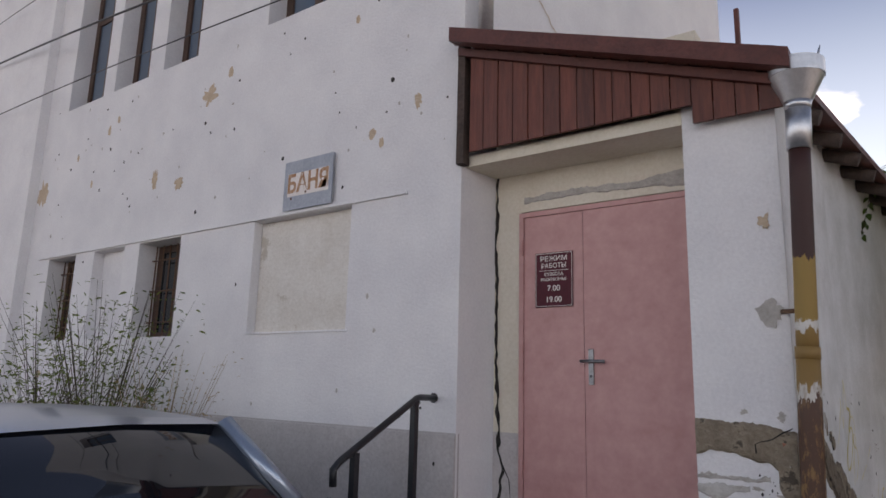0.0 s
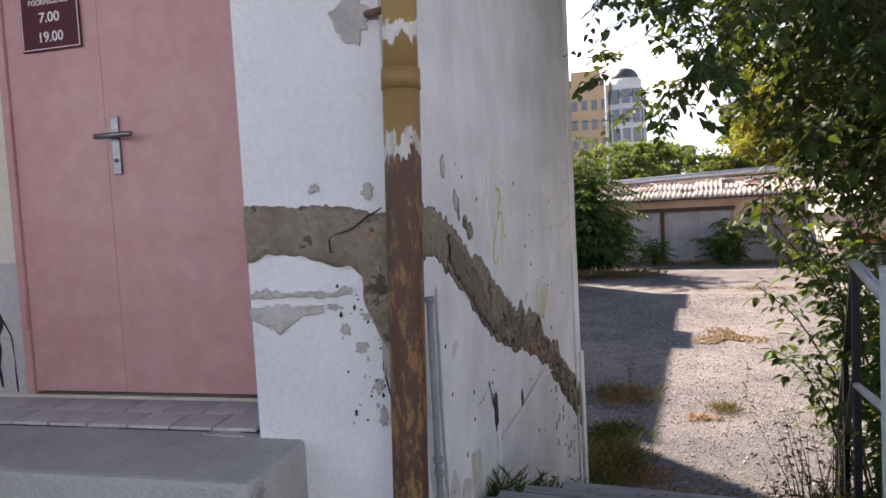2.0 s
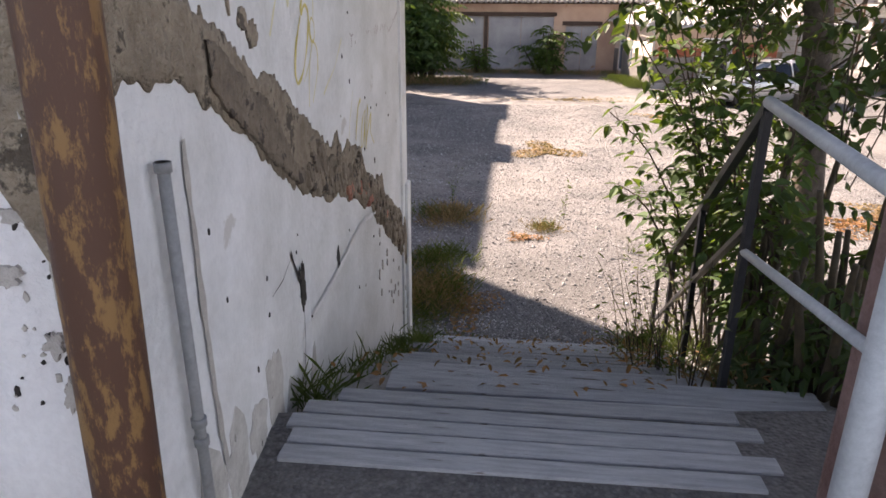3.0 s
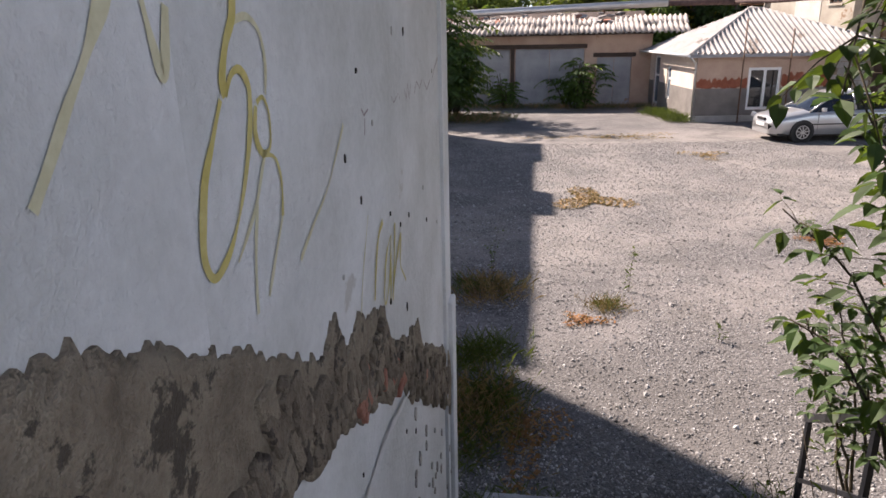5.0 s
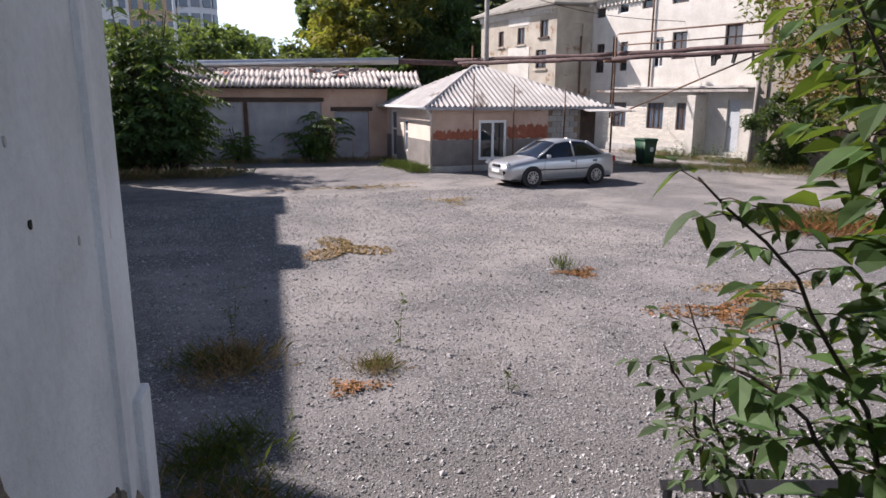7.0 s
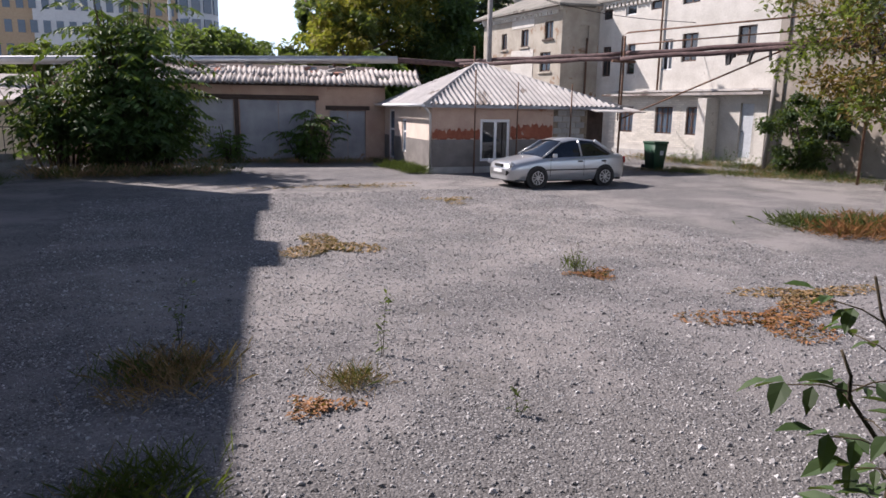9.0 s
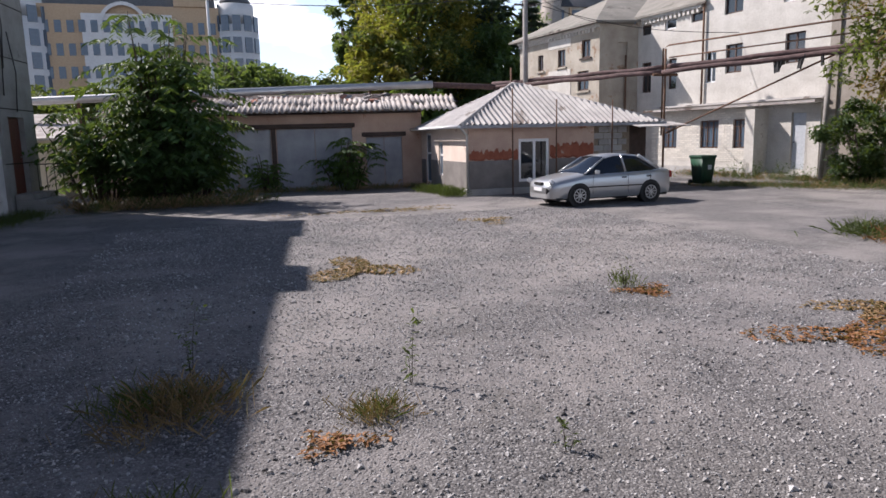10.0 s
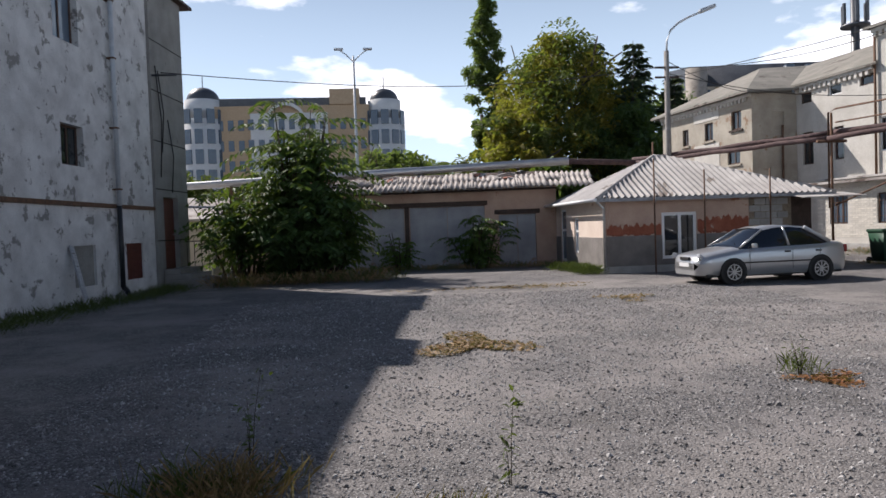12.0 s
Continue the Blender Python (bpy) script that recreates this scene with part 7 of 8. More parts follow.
# ---- trees ----
frond_plant("tree_of_heaven", (-0.6, 25.6, YARD), 26, 5.6, 1.25, 0.27, leaf_ail, "tall fresh green tree of heaven before the garages", 41, 21, fr=13)
frond_plant("tree_of_heaven", (-2.4, 26.2, YARD), 16, 3.2, 1.5, 0.27, leaf_ail, "feathery green bush beside the tower steps", 42, 15, fr=10)
frond_plant("tree_of_heaven", (0.3, 26.2, YARD), 20, 2.9, 1.1, 0.26, leaf_dark, "dark green bush before the garage gate", 43, 15, fr=11)
tree("elder_bush", (-0.9, 25.9, YARD), 3.0, (0.5, 1.75, 1.3), 60, 7000, 0.17, leaf_dark, "dense dark bush before the garages", 44, 0.06, category="shrub")
frond_plant("gate_shrub", (2.55, 28.9, YARD), 9, 1.5, 0.7, 0.16, leaf_mid, "small green shrub at the garage gate post", 45, 13, group="gate shrubs", fr=7)
frond_plant("gate_shrub", (5.3, 28.3, YARD), 16, 1.9, 1.1, 0.2, leaf_mid, "green shrub before the small garage gate", 46, 13, group="gate shrubs", fr=8)
tree("poplar", (11.6, 63, -3), 22.0, (0.58, 1.7, 9.4), 190, 15000, 0.42, leaf_far, "tall narrow green poplar beyond the garages", 51, 0.3)
tree("linden", (16.6, 57, -3), 16.6, (0.56, 5.6, 7.4), 210, 34000, 0.42, leaf_olive, "broad yellowing linden beyond the garages", 52, 0.4, leaf_yel, 0.55)
tree("linden", (11.8, 52, -3), 10.5, (0.6, 3.2, 4.0), 80, 8000, 0.45, leaf_olive, "yellowing tree behind the garage roof", 53, 0.3, leaf_yel, 0.6)
tree("linden", (20.5, 52, -3), 10.5, (0.6, 3.4, 4.2), 80, 8000, 0.45, leaf_dark, "dark green tree behind the house", 54, 0.3)


def spruce(at, h, r, seed):
    rng = np.random.default_rng(seed)
    t = empty("spruce", pose(*at), "tall dark green spruce beyond the house", "tree", "spruces")
    part("trunk", tube_bm([(0, 0, 0), (0, 0, h * 0.97)], 0.22, 8, r2=0.02), bark, t)
    pos, dirs = [], []
    tiers = int(h / 0.62)
    for i in range(tiers):
        z = h * (0.10 + 0.88 * i / tiers)
        for k in range(11):
            a = rng.uniform(0, 6.28)
            length = (r * (1 - z / h) ** 0.9 + 0.25) * rng.uniform(0.55, 1.1)
            m = int(12 + 26 * length / r)
            q = rng.random(m) ** 0.7
            w = rng.normal(0, 0.14, m) * (1.2 - q) * length * 0.5
            x, y = np.cos(a) * length * q - np.sin(a) * w, np.sin(a) * length * q + np.cos(a) * w
            pos.append(np.stack([x, y, z - 0.30 * length * q + 0.16 * length * q ** 2 + rng.normal(0, 0.05, m)], 1))
            e = a + np.where(w > 0, 0.7, -0.7) + rng.normal(0, 0.3, m)
            dirs.append(np.stack([np.cos(e), np.sin(e), rng.normal(-0.35, 0.2, m)], 1))
    pos, dirs = np.concatenate(pos), np.concatenate(dirs)
    dirs /= np.linalg.norm(dirs, axis=1)[:, None]
    leaf_part("crown", pos, 0.55, leaf_spruce, rng, t, up=dirs, width=0.34)


spruce((23.2, 59, -3), 17.6, 5.6, 61)
spruce((20.6, 61, -3), 18.2, 5.4, 62)
spruce((26.2, 58, -3), 14.5, 4.6, 63)
spruce((21.9, 56, -3), 14.0, 4.8, 64)
for k, (x, y, h, r, m2) in enumerate(((-22, 62, 8.5, 4, leaf_yel), (-15, 60, 8.0, 4.2, leaf_olive), (-8, 58, 7.0, 3.6, leaf_olive), (-3, 62, 8.5, 3.8, leaf_olive), (2.5, 60, 9.3, 3.4, leaf_far), (5.5, 66, 9.0, 3.2, leaf_far), (-30, 60, 9, 5, leaf_olive), (8.0, 75, 9.5, 4, leaf_far), (30, 70, 15, 6, leaf_far), (36, 66, 13, 6, leaf_far), (0, 80, 10, 5, leaf_far), (8, 48, 6.5, 2.6, leaf_olive), (13, 47, 6.0, 2.6, leaf_mid), (-11, 50, 6.0, 3, leaf_olive), (3, 47, 5.2, 2.4, leaf_mid))):
    tree("park_tree", (x, y, -3), h, (0.6, r, h * 0.38), 60, 4500, 0.48, m2, "leafy park tree in the distance", 70 + k, 0.2, group="park trees")
# reddening tree by the white building
tree("autumn_tree", (18.9, 16.0, YARD), 8.2, (0.60, 3.7, 2.9), 130, 17000, 0.19, leaf_olive, "spreading autumn tree with browning leaves", 90, 0.16, rust_leaf, 0.62)
tree("ivy_bush", (20.7, 20.6, YARD), 3.0, (0.46, 1.5, 1.35), 60, 9000, 0.15, leaf_dark, "dense dark bush against the shade-coloured wall", 91, 0.05, category="shrub")
part("post", tube_bm([(0, 0, 0), (0.12, 0, 4.0)], 0.085, 10), pole_conc, empty("concrete_post", pose(20.1, 21.6, YARD), "short leaning concrete post by the brick building", "post"))
for k in range(14):
    s = k / 13
    grass_clump("wall_grass", (20.6 + 0.6 * s - 0.9, 28 - 9 * s, YARD), 0.35, 160, weed_green if k % 3 else dry_grass, "unmown grass along the brick wall", 400 + k, 0.4, group="wall grass")

# ---- distant town ----
tan_wall = mat("tan_facade", (0.42, 0.30, 0.19), (0.47, 0.35, 0.23), 0.05, 0.9, 0.0, 4)
pale_wall = mat("pale_facade", (0.55, 0.55, 0.55), (0.62, 0.62, 0.61), 0.05, 0.9, 0.0, 4)
blue_glass = mat("blue_grey_window", (0.06, 0.09, 0.13), (0.10, 0.13, 0.17), 0.3, 0.15, 0.0, 4)
dome_dark = mat("dark_dome_metal", (0.05, 0.055, 0.065), (0.08, 0.085, 0.095), 0.5, 0.4, 0.0, 4)
ap = empty("apartment_building", pose(-11.6, 116, -3), "long tan and grey apartment building with domed corners", "building")
part("wall", box_bm(-13, 12.5, 0, 12, 0, 22.8), tan_wall, ap)
part("grey_section", box_bm(-6.4, 5.8, -0.6, 0, 0, 21.5), pale_wall, ap, "grey middle section")
part("roof", box_bm(-12, 12, 1, 11, 22.8, 24.2), dome_dark, ap)
part("penthouse", box_bm(6.2, 11, -0.4, 8, 22.8, 25.3), tan_wall, ap)
wme = None
for cx_, rad_, top_ in ((-14.2, 3.6, 24.0), (15.0, 3.3, 23.6)):
    part("tower", tube_bm([(cx_, 2, 0), (cx_, 2, top_ - 3.2)], rad_, 24), pale_wall, ap)
    part("upper_tower", tube_bm([(cx_, 2, top_ - 3.2), (cx_, 2, top_)], rad_ * 0.82, 24), pale_wall, ap)
    bm = bmesh.new()
    rings = [[(cx_ + rad_ * 0.72 * math.cos(u) * math.cos(a), 2 + rad_ * 0.72 * math.cos(u) * math.sin(a), top_ + rad_ * 0.62 * math.sin(u)) for a in [2 * math.pi * i / 20 for i in range(21)]] for u in [math.pi / 2 * j / 6 for j in range(7)]]
    loft(bm, rings, False)
    part("dome", bm, dome_dark, ap, "dark metal dome")
    part("spire", tube_bm([(cx_, 2, top_ + 1.8), (cx_, 2, top_ + 4.2)], 0.08, 6), dome_dark, ap)
    for r in range(5):
        for q in range(5):
            a = radians(-150 + 30 * q)
            w_ = part("window", box_bm(-0.62, 0.62, -0.12, 0.1, 0, 2.3), blue_glass, ap)
            w_.matrix_local = pose(cx_ + rad_ * math.cos(a), 2 + rad_ * math.sin(a), 7.2 + 3.2 * r - (0.6 if cx_ > 0 else 0), 0, 0, math.degrees(a) + 90)
bm = bmesh.new()
loft(bm, [[(-3.4 + 3.4 * math.cos(a) * s + 2.6, -0.9 + d, 19.6 + 3.6 * math.sin(a) * s) for a in [math.pi * i / 14 for i in range(15)]] for s, d in ((1.0, 0), (1.0, 0.6))], False)
loft(bm, [[(-3.4 + 3.4 * math.cos(a) * s + 2.6, -0.9, 19.6 + 3.6 * math.sin(a) * s) for a in [math.pi * i / 14 for i in range(15)]] for s in (1.0, 0.86)], False)
part("arch", bm, pale_wall, ap, "pale round gable arch")
win_me = None
for r in range(6):
    for q in range(15):
        x = -11.2 + 1.62 * q
        if win_me is None:
            w_ = part("window", box_bm(-0.45, 0.45, -0.08, 0.06, 0, 1.7), blue_glass, ap)
            win_me = w_.data
        else:
            w_ = new("window", win_me)
            w_.parent = ap
        w_.matrix_local = pose(x, -0.62 if -6.4 < x < 5.8 else 0, 2.6 + 3.25 * r)
hb = empty("hillside_building", pose(72, 122, -3), "large grey roofed building on the skyline", "building")
part("wall", box_bm(-13, 22, 0, 14, 0, 26), tan_brick, hb)
bm = bmesh.new()
loft(bm, [[(-13, y, z) for y, z in ((-0.5, 26), (2, 30), (10, 31), (14, 26), (-0.5, 26))], [(22, y, z) for y, z in ((-0.5, 26), (2, 31), (10, 32), (14, 26), (-0.5, 26))]])
part("roof", bm, dome_dark, hb)
for k in range(9):
    part("bay", box_bm(-12.6 + 3.6 * k, -12.2 + 3.6 * k, -0.5, 0.0, 0, 25.8), tan_wall, hb)
    part("window", box_bm(-12 + 3.6 * k, -10 + 3.6 * k, -0.2, 0.1, 23.2, 25.4), blue_glass, hb)
part("round_gable", tube_bm([(2, -1, 25.4), (2, 3, 25.4)], 3.6, 20), dome_dark, hb)
part("turret", tube_bm([(-12, 1, 0), (-12, 1, 29.4)], 1.9, 16), brown_tone, hb)
for k in range(4):
    part("dormer", box_bm(5 + 4 * k, 6.6 + 4 * k, 0.6, 3, 28.2, 30.0, bevel=0.1), blue_glass, hb)
mast = empty("radio_mast", pose(73.5, 100, -3), "lattice mobile radio mast on the skyline", "mast")
part("pole", tube_bm([(0, 0, 0), (0, 0, 36)], 0.6, 8), dome_dark, mast)
for k in range(6):
    a = 2 * math.pi * k / 6
    part("antenna", box_bm(-0.2, 0.2, -0.15, 0.15, 30.5, 33.5, m=pose(1.7 * math.cos(a), 1.7 * math.sin(a), 0)), dome_dark, mast)
part("platform", tube_bm([(0, 0, 30.0), (0, 0, 30.3)], 2.0, 14), dome_dark, mast)
# brown wall and hedge that close the far side of the garages
structure("wall_far_yard", box_bm(-60, 70, 43, 43.3, -2.5, -0.3), tan_brick, "low brick wall beyond the garages")

# ---- yard litter: tufts, weeds, stones, leaves ----
grass_clump("dry_tuft", (2.17, 7.8, YARD), 0.16, 260, dry_grass, "dry straw tuft in the gravel", 501, 0.12, group="dry tufts")
grass_clump("green_tuft", (2.2, 7.82, YARD), 0.17, 90, weed_green, "green grass tuft in the gravel", 502, 0.08, group="green tufts")
grass_clump("green_tuft", (5.74, 10.5, YARD), 0.24, 70, leaf_olive, "tall green grass tuft in the gravel", 503, 0.10, group="green tufts", lean=0.35)
weed("tall_weed", (5.7, 10.45, YARD), 0.42, 60, weed_green, "tall green weed in the gravel", 504, 0.12, 6, 0.05, group="yard weeds")
weed("tall_weed", (2.53, 8.28, YARD), 0.55, 40, weed_green, "thin tall weed in the gravel", 505, 0.05, 2, 0.06, group="yard weeds")
weed("tall_weed", (0.95, 8.98, YARD), 0.6, 50, weed_green, "thin tall weed in the shade", 506, 0.12, 3, 0.06, group="yard weeds")
weed("dry_bush", (-0.05, 6.7, YARD), 1.55, 700, dry_grass, "tall dry weed at the foot of the white wall", 509, 0.2, 12, 0.05, group="yard weeds")
weed("tall_weed", (3.1, 6.9, YARD), 0.22, 24, weed_green, "small weed in the gravel", 507, 0.08, 3, 0.05, group="yard weeds")
rl5 = np.random.default_rng(9)


def litter(name, cx, cy, rx, ry, n, size, material, label):
    a, r = rl5.uniform(0, 6.28, n), np.sqrt(rl5.random(n))
    r = r * (0.6 + 0.4 * np.sin(a * 3 + cx))
    pos = np.stack([cx + rx * r * np.cos(a), cy + ry * r * np.sin(a), np.full(n, YARD + 0.012) + rl5.random(n) * 0.02], 1)
    flat_ = np.stack([np.cos(a * 7 + r * 40), np.sin(a * 7 + r * 40), rl5.normal(0.08, 0.16, n)], 1)
    ob = new(name, leaf_mesh(name, pos, size, material, rl5, up=flat_ / np.linalg.norm(flat_, axis=1)[:, None], flat=0.3))
    tagged(ob, label, "leaf litter", kind="stuff")


litter("fallen_leaves", 1.85, 7.45, 0.35, 0.22, 260, 0.05, dry_leaf, "rust-red fallen leaves on the gravel")
litter("fallen_leaves", 2.95, 12.9, 0.85, 1.05, 2400, 0.06, dry_grass, "patch of dry grass and leaves on the gravel")
litter("fallen_leaves", 6.5, 8.0, 1.1, 0.7, 1300, 0.055, dry_leaf, "wide patch of rusty dry leaves")
litter("fallen_leaves", 7.6, 8.6, 1.2, 0.5, 1600, 0.055, dry_grass, "straw and dry leaves on the gravel")
litter("fallen_leaves", 5.8, 10.2, 0.45, 0.35, 380, 0.055, dry_leaf, "dry leaves round a grass tuft")
litter("fallen_leaves", 6.6, 17.3, 0.7, 0.8, 420, 0.06, dry_grass, "dry grass patch on the gravel")
litter("fallen_leaves", 1.0, 5.3, 0.4, 0.9, 700, 0.05, dry_leaf, "rusty leaves at the wall's foot")
litter("fallen_leaves", 5.0, 20.5, 3.0, 0.7, 600, 0.07, dry_grass, "straw on the sunny gravel")
# rough grass at the end of the white wall, and along the shade
for k in range(34):
    y = 4.3 + 4.4 * rl5.random()
    x = rl5.uniform(0.45, 0.95) + 0.02 * (y - 4) if k < 22 else rl5.uniform(-0.9, 0.4)
    if k >= 22:
        y = rl5.uniform(4.8, 6.5)
    grass_clump("rough_grass", (x, y, YARD), 0.14 + 0.14 * rl5.random(), 190, leaf_olive if k % 3 else dry_grass, "rough grass at the foot of the white wall", 520 + k, 0.16, group="rough grass")
for k in range(16):
    y = 1.2 + 3.0 * k / 15
    x = side_x(y) + 0.10 + 0.08 * rl5.random()
    grass_clump("stair_grass", (x, y, ground_z(0.2, y) + 0.1), 0.13 + 0.1 * rl5.random(), 90, weed_green, "green weeds between wall and planks", 560 + k, 0.07, group="stair grass")
for k in range(9):
    y = 1.5 + 2.7 * k / 8
    x = side_x(y) + 1.6 + 0.5 * rl5.random()
    grass_clump("stair_grass", (x, y, ground_z(0.2, y) + 0.1), 0.16 + 0.12 * rl5.random(), 110, weed_green if k % 3 else dry_grass, "green weeds at the outer edge of the planks", 580 + k, 0.10, group="stair grass")
spos = []
for k in range(500):
    y = rl5.uniform(1.2, 4.3)
    q = int((y - 1.12) / 0.33)
    spos.append((side_x(y) + rl5.uniform(0.1, 1.9), y, -0.715 - 0.157 * q + 0.012))
tagged(new("fallen_leaves", leaf_mesh("fallen_leaves", spos, 0.045, dry_leaf, rl5, droop=0.0, flat=0.3)), "brown fallen leaves on the plank steps", "leaf litter", kind="stuff")
for k in range(20):
    x = -3.2 + 11.5 * k / 19
    y = 29.9 - 0.1447 * (x + 3.2) + 0.35
    grass_clump("garage_grass", (x, y - 0.6 - 0.3 * rl5.random(), YARD), 0.3, 130, dry_grass if k % 2 else weed_green, "dry grass along the garage front", 600 + k, 0.3, group="garage grass")
for k in range(10):
    grass_clump("house_grass", (8.0 + 0.6 * rl5.random() - 0.4, 23.3 + 3 * rl5.random(), YARD), 0.35, 150, weed_green, "bright grass at the house corner", 630 + k, 0.18, group="house grass")
for k in range(26):
    grass_clump("block_grass", (block_x(14 + 11 * k / 26) + 0.3 + 0.5 * rl5.random(), 14 + 11 * k / 26, YARD), 0.3, 110, weed_green, "shaded grass along the peeling wall", 650 + k, 0.25, group="block grass")
for k in range(14):
    grass_clump("bush_grass", (-2.6 + 4.6 * k / 13, 24.3 + 0.5 * rl5.random(), YARD), 0.45, 140, weed_green if k % 2 else dry_grass, "grass at the foot of the bushes", 690 + k, 0.3, group="bush grass")
rl6 = np.random.default_rng(31)
for k in range(16):
    x, y = 11.4 + 2.6 * rl6.random(), 10.9 + 1.5 * rl6.random()
    grass_clump("red_weed", (x, y, YARD), 0.22 + 0.2 * rl6.random(), 150, dry_leaf if k % 3 else weed_green, "low reddening weeds at the yard's edge", 740 + k, 0.26, group="red weeds", lean=0.9)
litter("fallen_leaves", 12.4, 11.6, 1.5, 0.9, 1500, 0.06, dry_leaf, "rusty leaves under the autumn tree")
for k in range(22):
    t = k / 21
    grass_clump("edge_grass", (16.2 + 4.0 * t + 0.5 * rl6.random(), 22.6 - 5.2 * t + 0.8 * rl6.random(), YARD), 0.16 + 0.14 * rl6.random(), 170, weed_green if k % 4 else dry_grass, "sunlit low grass before the brick building", 760 + k, 0.4, group="edge grass", lean=0.8)
for k in range(9):
    weed("wall_foot_weed", (20.2 + 0.05 * k, 26.4 - 0.55 * k, YARD), 0.5 + 0.3 * rl6.random(), 90, leaf_mid, "green weed at the foot of the brick wall", 790 + k, 0.25, 8, 0.09, group="wall foot weeds")
# street weeds
weed("dry_bush", (-5.5, -0.6, -0.55), 2.35, 2400, leaf_olive, "big dry flowering weed against the street wall", 720, 0.7, 70, 0.06, category="weed", group="street weeds")
weed("dry_bush", (-6.5, -0.6, -0.55), 2.2, 2200, leaf_olive, "big dry flowering weed against the street wall", 721, 0.7, 60, 0.06, category="weed", group="street weeds")
weed("dry_bush", (-4.6, -0.55, -0.55), 1.75, 900, dry_grass, "dry weed against the street wall", 722, 0.6, 40, 0.04, category="weed", group="street weeds")
weed("wall_weed", (0.02, -0.16, -0.66), 0.35, 30, weed_green, "small weed at the pier's foot", 723, 0.1, 4, 0.04)
# tiles of the landing
tile_mat = mat("pale_landing_tile", (0.46, 0.44, 0.43), (0.56, 0.54, 0.53), 6, 0.5, 0.1, 50, (0.33, 0.31, 0.29), 0.62, vary=0.12)
part("tile_bed", box_bm(-0.80, 0.768, 0.038, 0.352, 0.2655, 0.269), crack_dark, landing)
tme = None
for i in range(9):
    for j in range(2):
        if tme is None:
            tl_ = part("tile", box_bm(-0.082, 0.082, -0.074, 0.074, 0, 0.012, bevel=0.002), tile_mat, landing)
            tme = tl_.data
        else:
            tl_ = new("tile", tme)
            tl_.parent = landing
        tl_.matrix_local = pose(-0.702 + 0.172 * i - 0.03 * j, 0.272 - 0.157 * j, 0.2685, 0, 0, 0.6 * ((i * 7 + j * 3) % 3 - 1))
flat_m = pose(-1.15, 0, -0.034, -90)
for x, y, rx, ry, sd, m_, lab in ((0.30, 0.08, 0.20, 0.035, 3.0, dark_concrete, "dark worn stain on the landing"), (0.10, 0.05, 0.08, 0.03, 4.0, dark_concrete, "dark worn stain on the landing"), (-0.55, 0.13, 0.035, 0.02, 5.0, crack_dark, "small dark patch on the landing"), (0.62, 0.02, 0.09, 0.02, 6.0, dirt, "chipped spot on the landing")):
    on_wall("landing_stain", blot_bm(x, y, rx, ry, sd, 0.003, 24, 0.7), m_, flat_m, lab)
on_wall("landing_crack", ribbon_bm([(0.58, 0.0), (0.64, 0.12), (0.66, 0.2), (0.72, 0.34)], 0.008, 21, 0.003, 0.012), crack_dark, flat_m, "fine crack across the landing", "crack")
# crumbling plinth by the steps
on_wall("crumbled_plinth", band_bm(fx(-4.4), fx(-2.12), [(fx(-4.4), -0.16), (fx(-3.6), -0.06), (fx(-2.9), -0.10), (fx(-2.12), -0.2)], [(fx(-4.4), -0.7), (fx(-2.12), -0.7)], 23.0, 0.06, thick=0.022), flake_grey, pose(-14.0, -0.04, 0), "crumbled plaster at the foot of the plinth")
for k in range(16):
    x = -4.3 + 2.1 * k / 15
    on_wall("plaster_flake", blot_bm(fx(x), -0.12 + 0.12 * math.sin(k * 2.3), 0.03 + 0.02 * (k % 3), 0.035, 900 + k, 0.027, 14, 0.8), crack_dark if k % 2 else flake_tan, pose(-14.0, -0.04, 0), "broken hole in the plinth plaster", "flake")
# pitted corner of the pier beside the pipe
rp = random.Random(77)
for k in range(44):
    u = rp.random()
    x, z = 0.30 + 0.15 * rp.random() + 0.03 * u, 0.42 - 0.42 * u * u + rp.uniform(-0.05, 0.05)
    r = rp.choice((0.002, 0.0026, 0.004))
    on_wall("wall_pit", blot_bm(x, z, r * 1.3, r * rp.uniform(1, 2.5), 1000 + k, 0.003, 8, 0.8), crack_dark if k % 3 else flake_grey, pier_m, "small dark pit in the plaster", "pit")
on_wall("wall_crack", ribbon_bm([(0.44, 0.40), (0.46, 0.30), (0.455, 0.2), (0.47, 0.08)], 0.010, 24, wob=0.02), crack_dark, pier_m, "dark ragged crack beside the downpipe", "crack")
on_wall("wall_crack", ribbon_bm([(0.30, 0.62), (0.36, 0.645), (0.42, 0.67), (0.48, 0.71)], 0.008, 25, 0.02, 0.012), crack_dark, pier_m, "dark crack round the bare brick", "crack")
on_wall("wall_crack", ribbon_bm([(0.30, 0.62), (0.305, 0.575)], 0.009, 26, 0.02), crack_dark, pier_m, "short crack in the bare mortar", "crack")
corner_m = pose(-0.38, -0.002, 0)
on_wall("corner_mortar", band_bm(0.40, 0.495, [(0.40, 0.56), (0.495, 0.56)], [(0.40, 0.40), (0.45, 0.28), (0.495, 0.20)], 27.0, 0.03, thick=0.008), mortar, corner_m, "bare mortar running down the pier's corner")
on_wall("pier_foot", band_bm(0.12, 0.495, [(0.12, -0.50), (0.22, -0.47), (0.33, -0.36), (0.42, -0.38), (0.495, -0.30)], [(0.12, -0.75), (0.495, -0.75)], 28.0, 0.02, thick=0.006), flake_grey, corner_m, "bare grey render at the pier's foot")
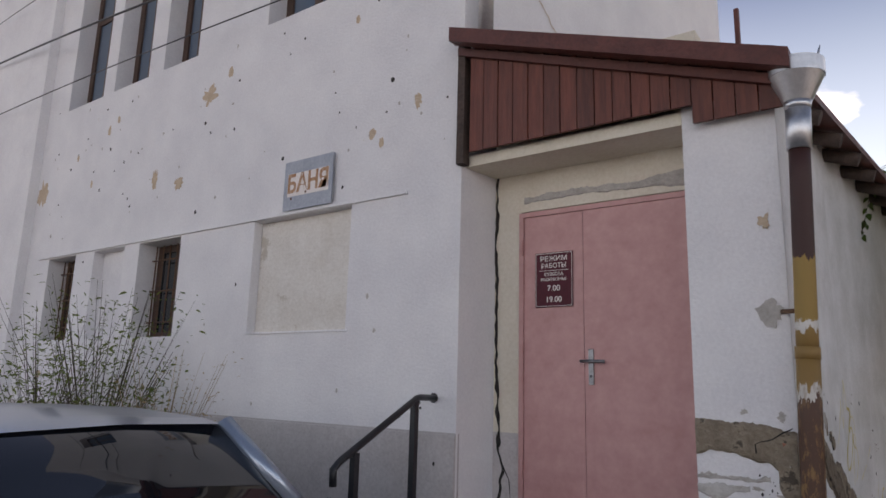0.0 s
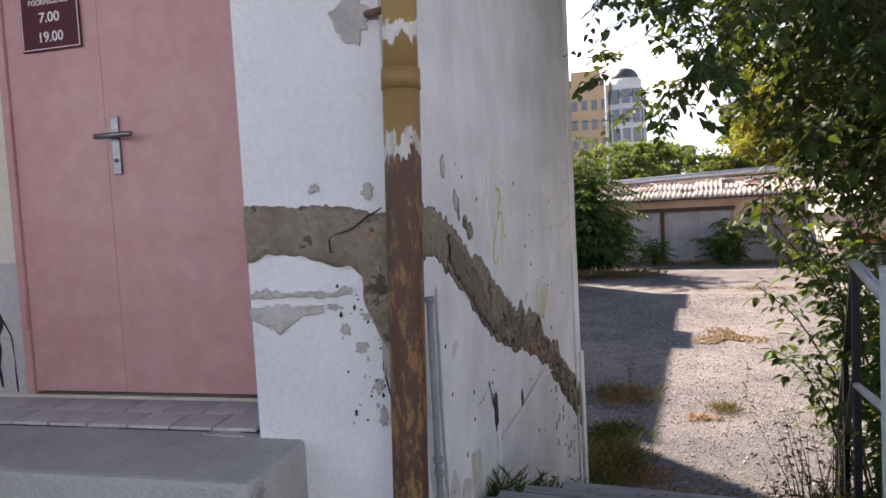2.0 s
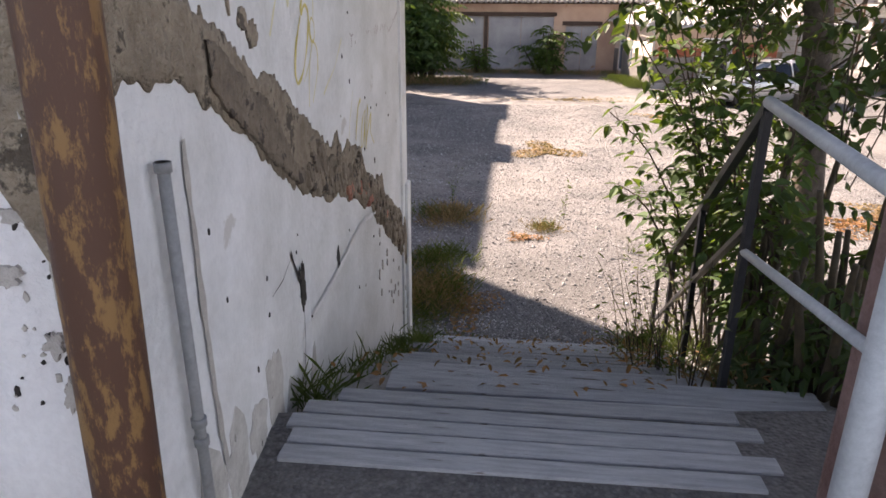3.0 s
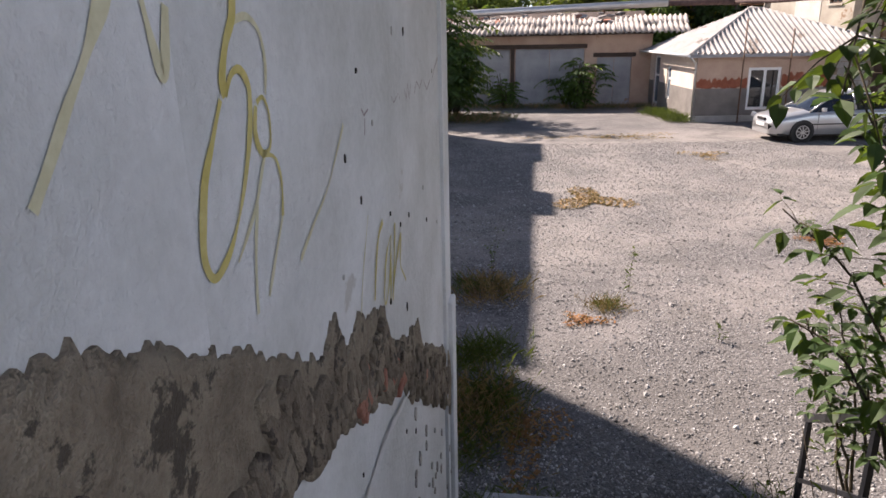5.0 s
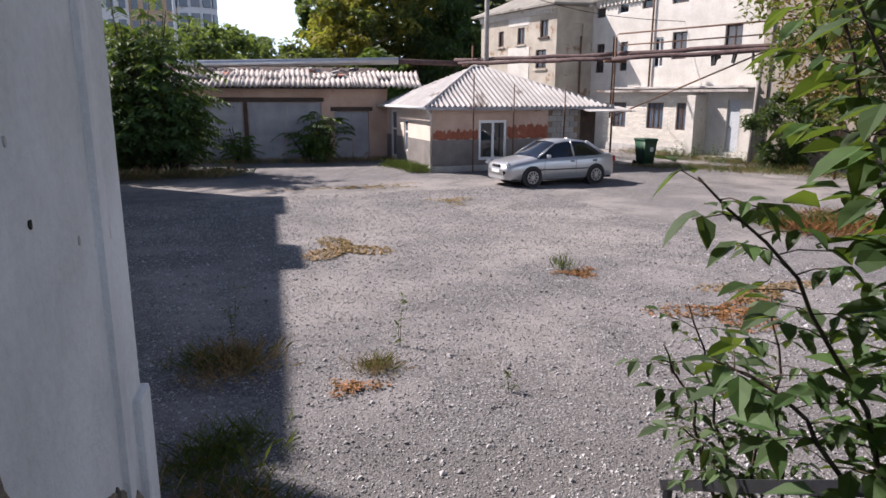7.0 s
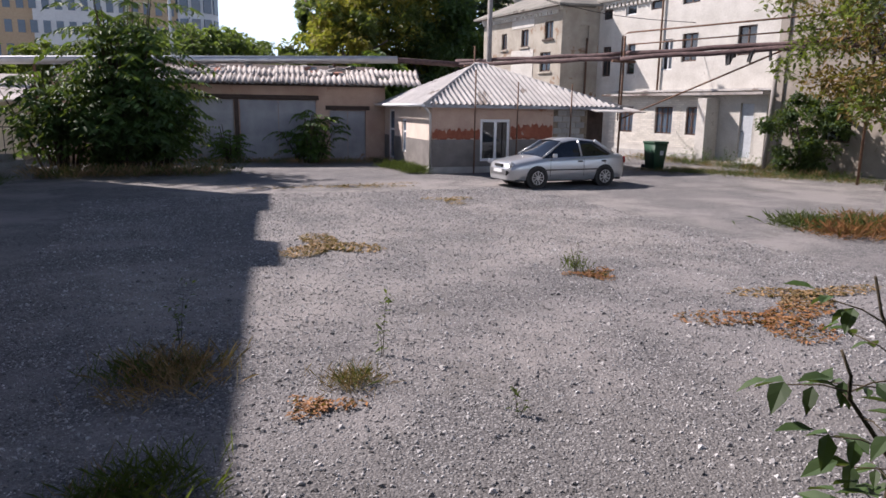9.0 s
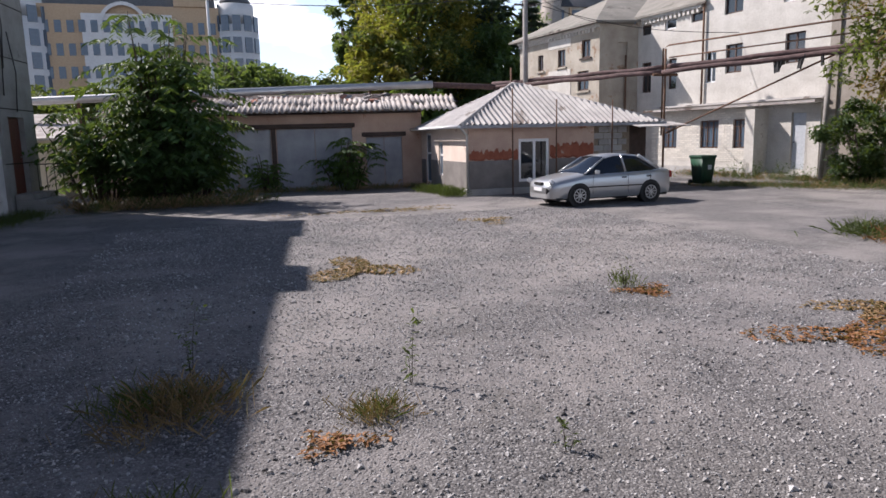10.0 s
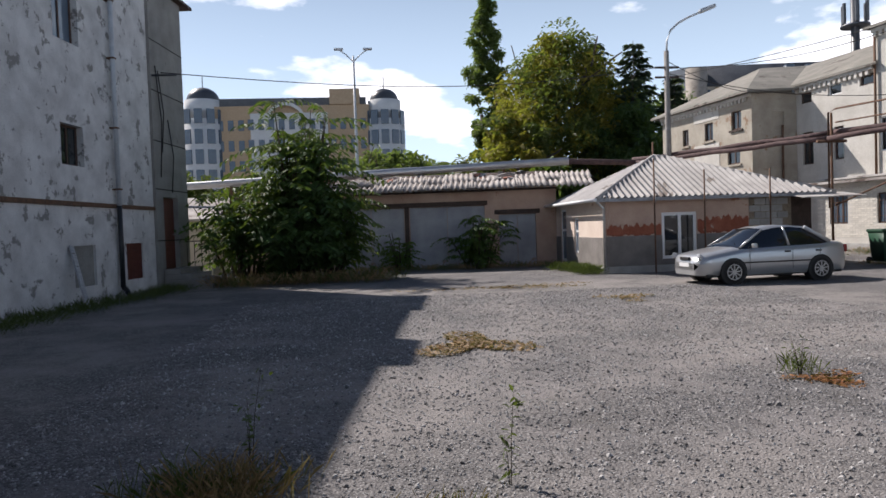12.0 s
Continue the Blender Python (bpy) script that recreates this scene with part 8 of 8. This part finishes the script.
on_wall("pier_scar", band_bm(0.0, 0.26, [(0, 0.40), (0.12, 0.41), (0.26, 0.40)], [(0, 0.36), (0.1, 0.30), (0.18, 0.375), (0.26, 0.38)], 29.0, 0.02, thick=0.003), dirt, corner_m, "thin pinkish worn patch on the pier")
# cinder blocks of the house, bricks of the extension
bme = None
for r in range(10):
    for q in range(4):
        w_ = 0.35
        x = 4.37 + w_ * q + (0.17 if r % 2 else 0)
        if x + w_ > 5.72:
            continue
        o_ = None
        if bme is None:
            o_ = part("block", box_bm(0.008, w_ - 0.008, -0.02, 0.02, 0.008, 0.192, bevel=0.006), block_grey, bpy.data.objects["wall_house_blocks"])
            bme = o_.data
        else:
            o_ = new("block", bme)
            o_.parent = bpy.data.objects["wall_house_blocks"]
        o_.matrix_local = pose(x, 0.045, YARD + 0.05 + 0.2 * r)
brick_w = mat("white_brick_piece", (0.60, 0.56, 0.50), (0.70, 0.67, 0.60), 4, 0.92, 0.3, 40, vary=0.12)
ext = bpy.data.objects["wall_extension"]
nbk, eme = 0, None
for r in range(26):
    for q in range(30):
        x, z = 0.27 * q + (0.135 if r % 2 else 0), -1.72 + 0.083 * r
        s = x + 1.6 - 5.13
        if any(a - 0.3 < s < b + 0.05 and -1.28 < z < -0.02 for a, b in eh) or nbk >= 290 or s > 1.9:
            continue
        if eme is None:
            o_ = part("brick", box_bm(0.006, 0.256, -0.012, 0.004, 0.005, 0.075), brick_w, ext)
            eme = o_.data
        else:
            o_ = new("brick", eme)
            o_.parent = ext
        o_.matrix_local = pose(x, 0, z)
        nbk += 1
# stones of the yard
N = 120000
sx_, sy_ = rl5.uniform(-1.0, 9.5, N), 4.4 + 15 * rl5.random(N) ** 1.6
sz_ = np.array([ground_z(a, b) for a, b in zip(sx_, sy_)])
rad = np.clip(rl5.lognormal(-4.85, 0.45, N), 0.004, 0.03)
base = np.array([(1, 0, 0), (-0.5, 0.87, 0), (-0.5, -0.87, 0), (0.4, 0.3, 0.75), (-0.5, 0.1, 0.7), (0.2, -0.5, 0.65)])
ang = rl5.uniform(0, 6.28, N)
ca, sa = np.cos(ang), np.sin(ang)
v = base[None] * rl5.uniform(0.7, 1.3, (N, 6, 3)) * rad[:, None, None]
vx = v[..., 0] * ca[:, None] - v[..., 1] * sa[:, None] + sx_[:, None]
vy = v[..., 0] * sa[:, None] + v[..., 1] * ca[:, None] + sy_[:, None]
vz = v[..., 2] + sz_[:, None]
vv = np.stack([vx, vy, vz], 2).reshape(-1, 3)
fb = (np.arange(N) * 6)[:, None]
ff = np.concatenate([fb + np.array(q) for q in ((3, 4, 5), (0, 3, 5), (0, 1, 3), (1, 4, 3), (1, 2, 4), (2, 5, 4), (2, 0, 5))], 0)
sme = bpy.data.meshes.new("gravel_stones")
sme.from_pydata(vv.tolist(), [], ff.tolist())
sme.materials.append(stone_mat)
tagged(new("gravel_stones", sme), "loose grey gravel stones on the yard", "gravel", kind="stuff")
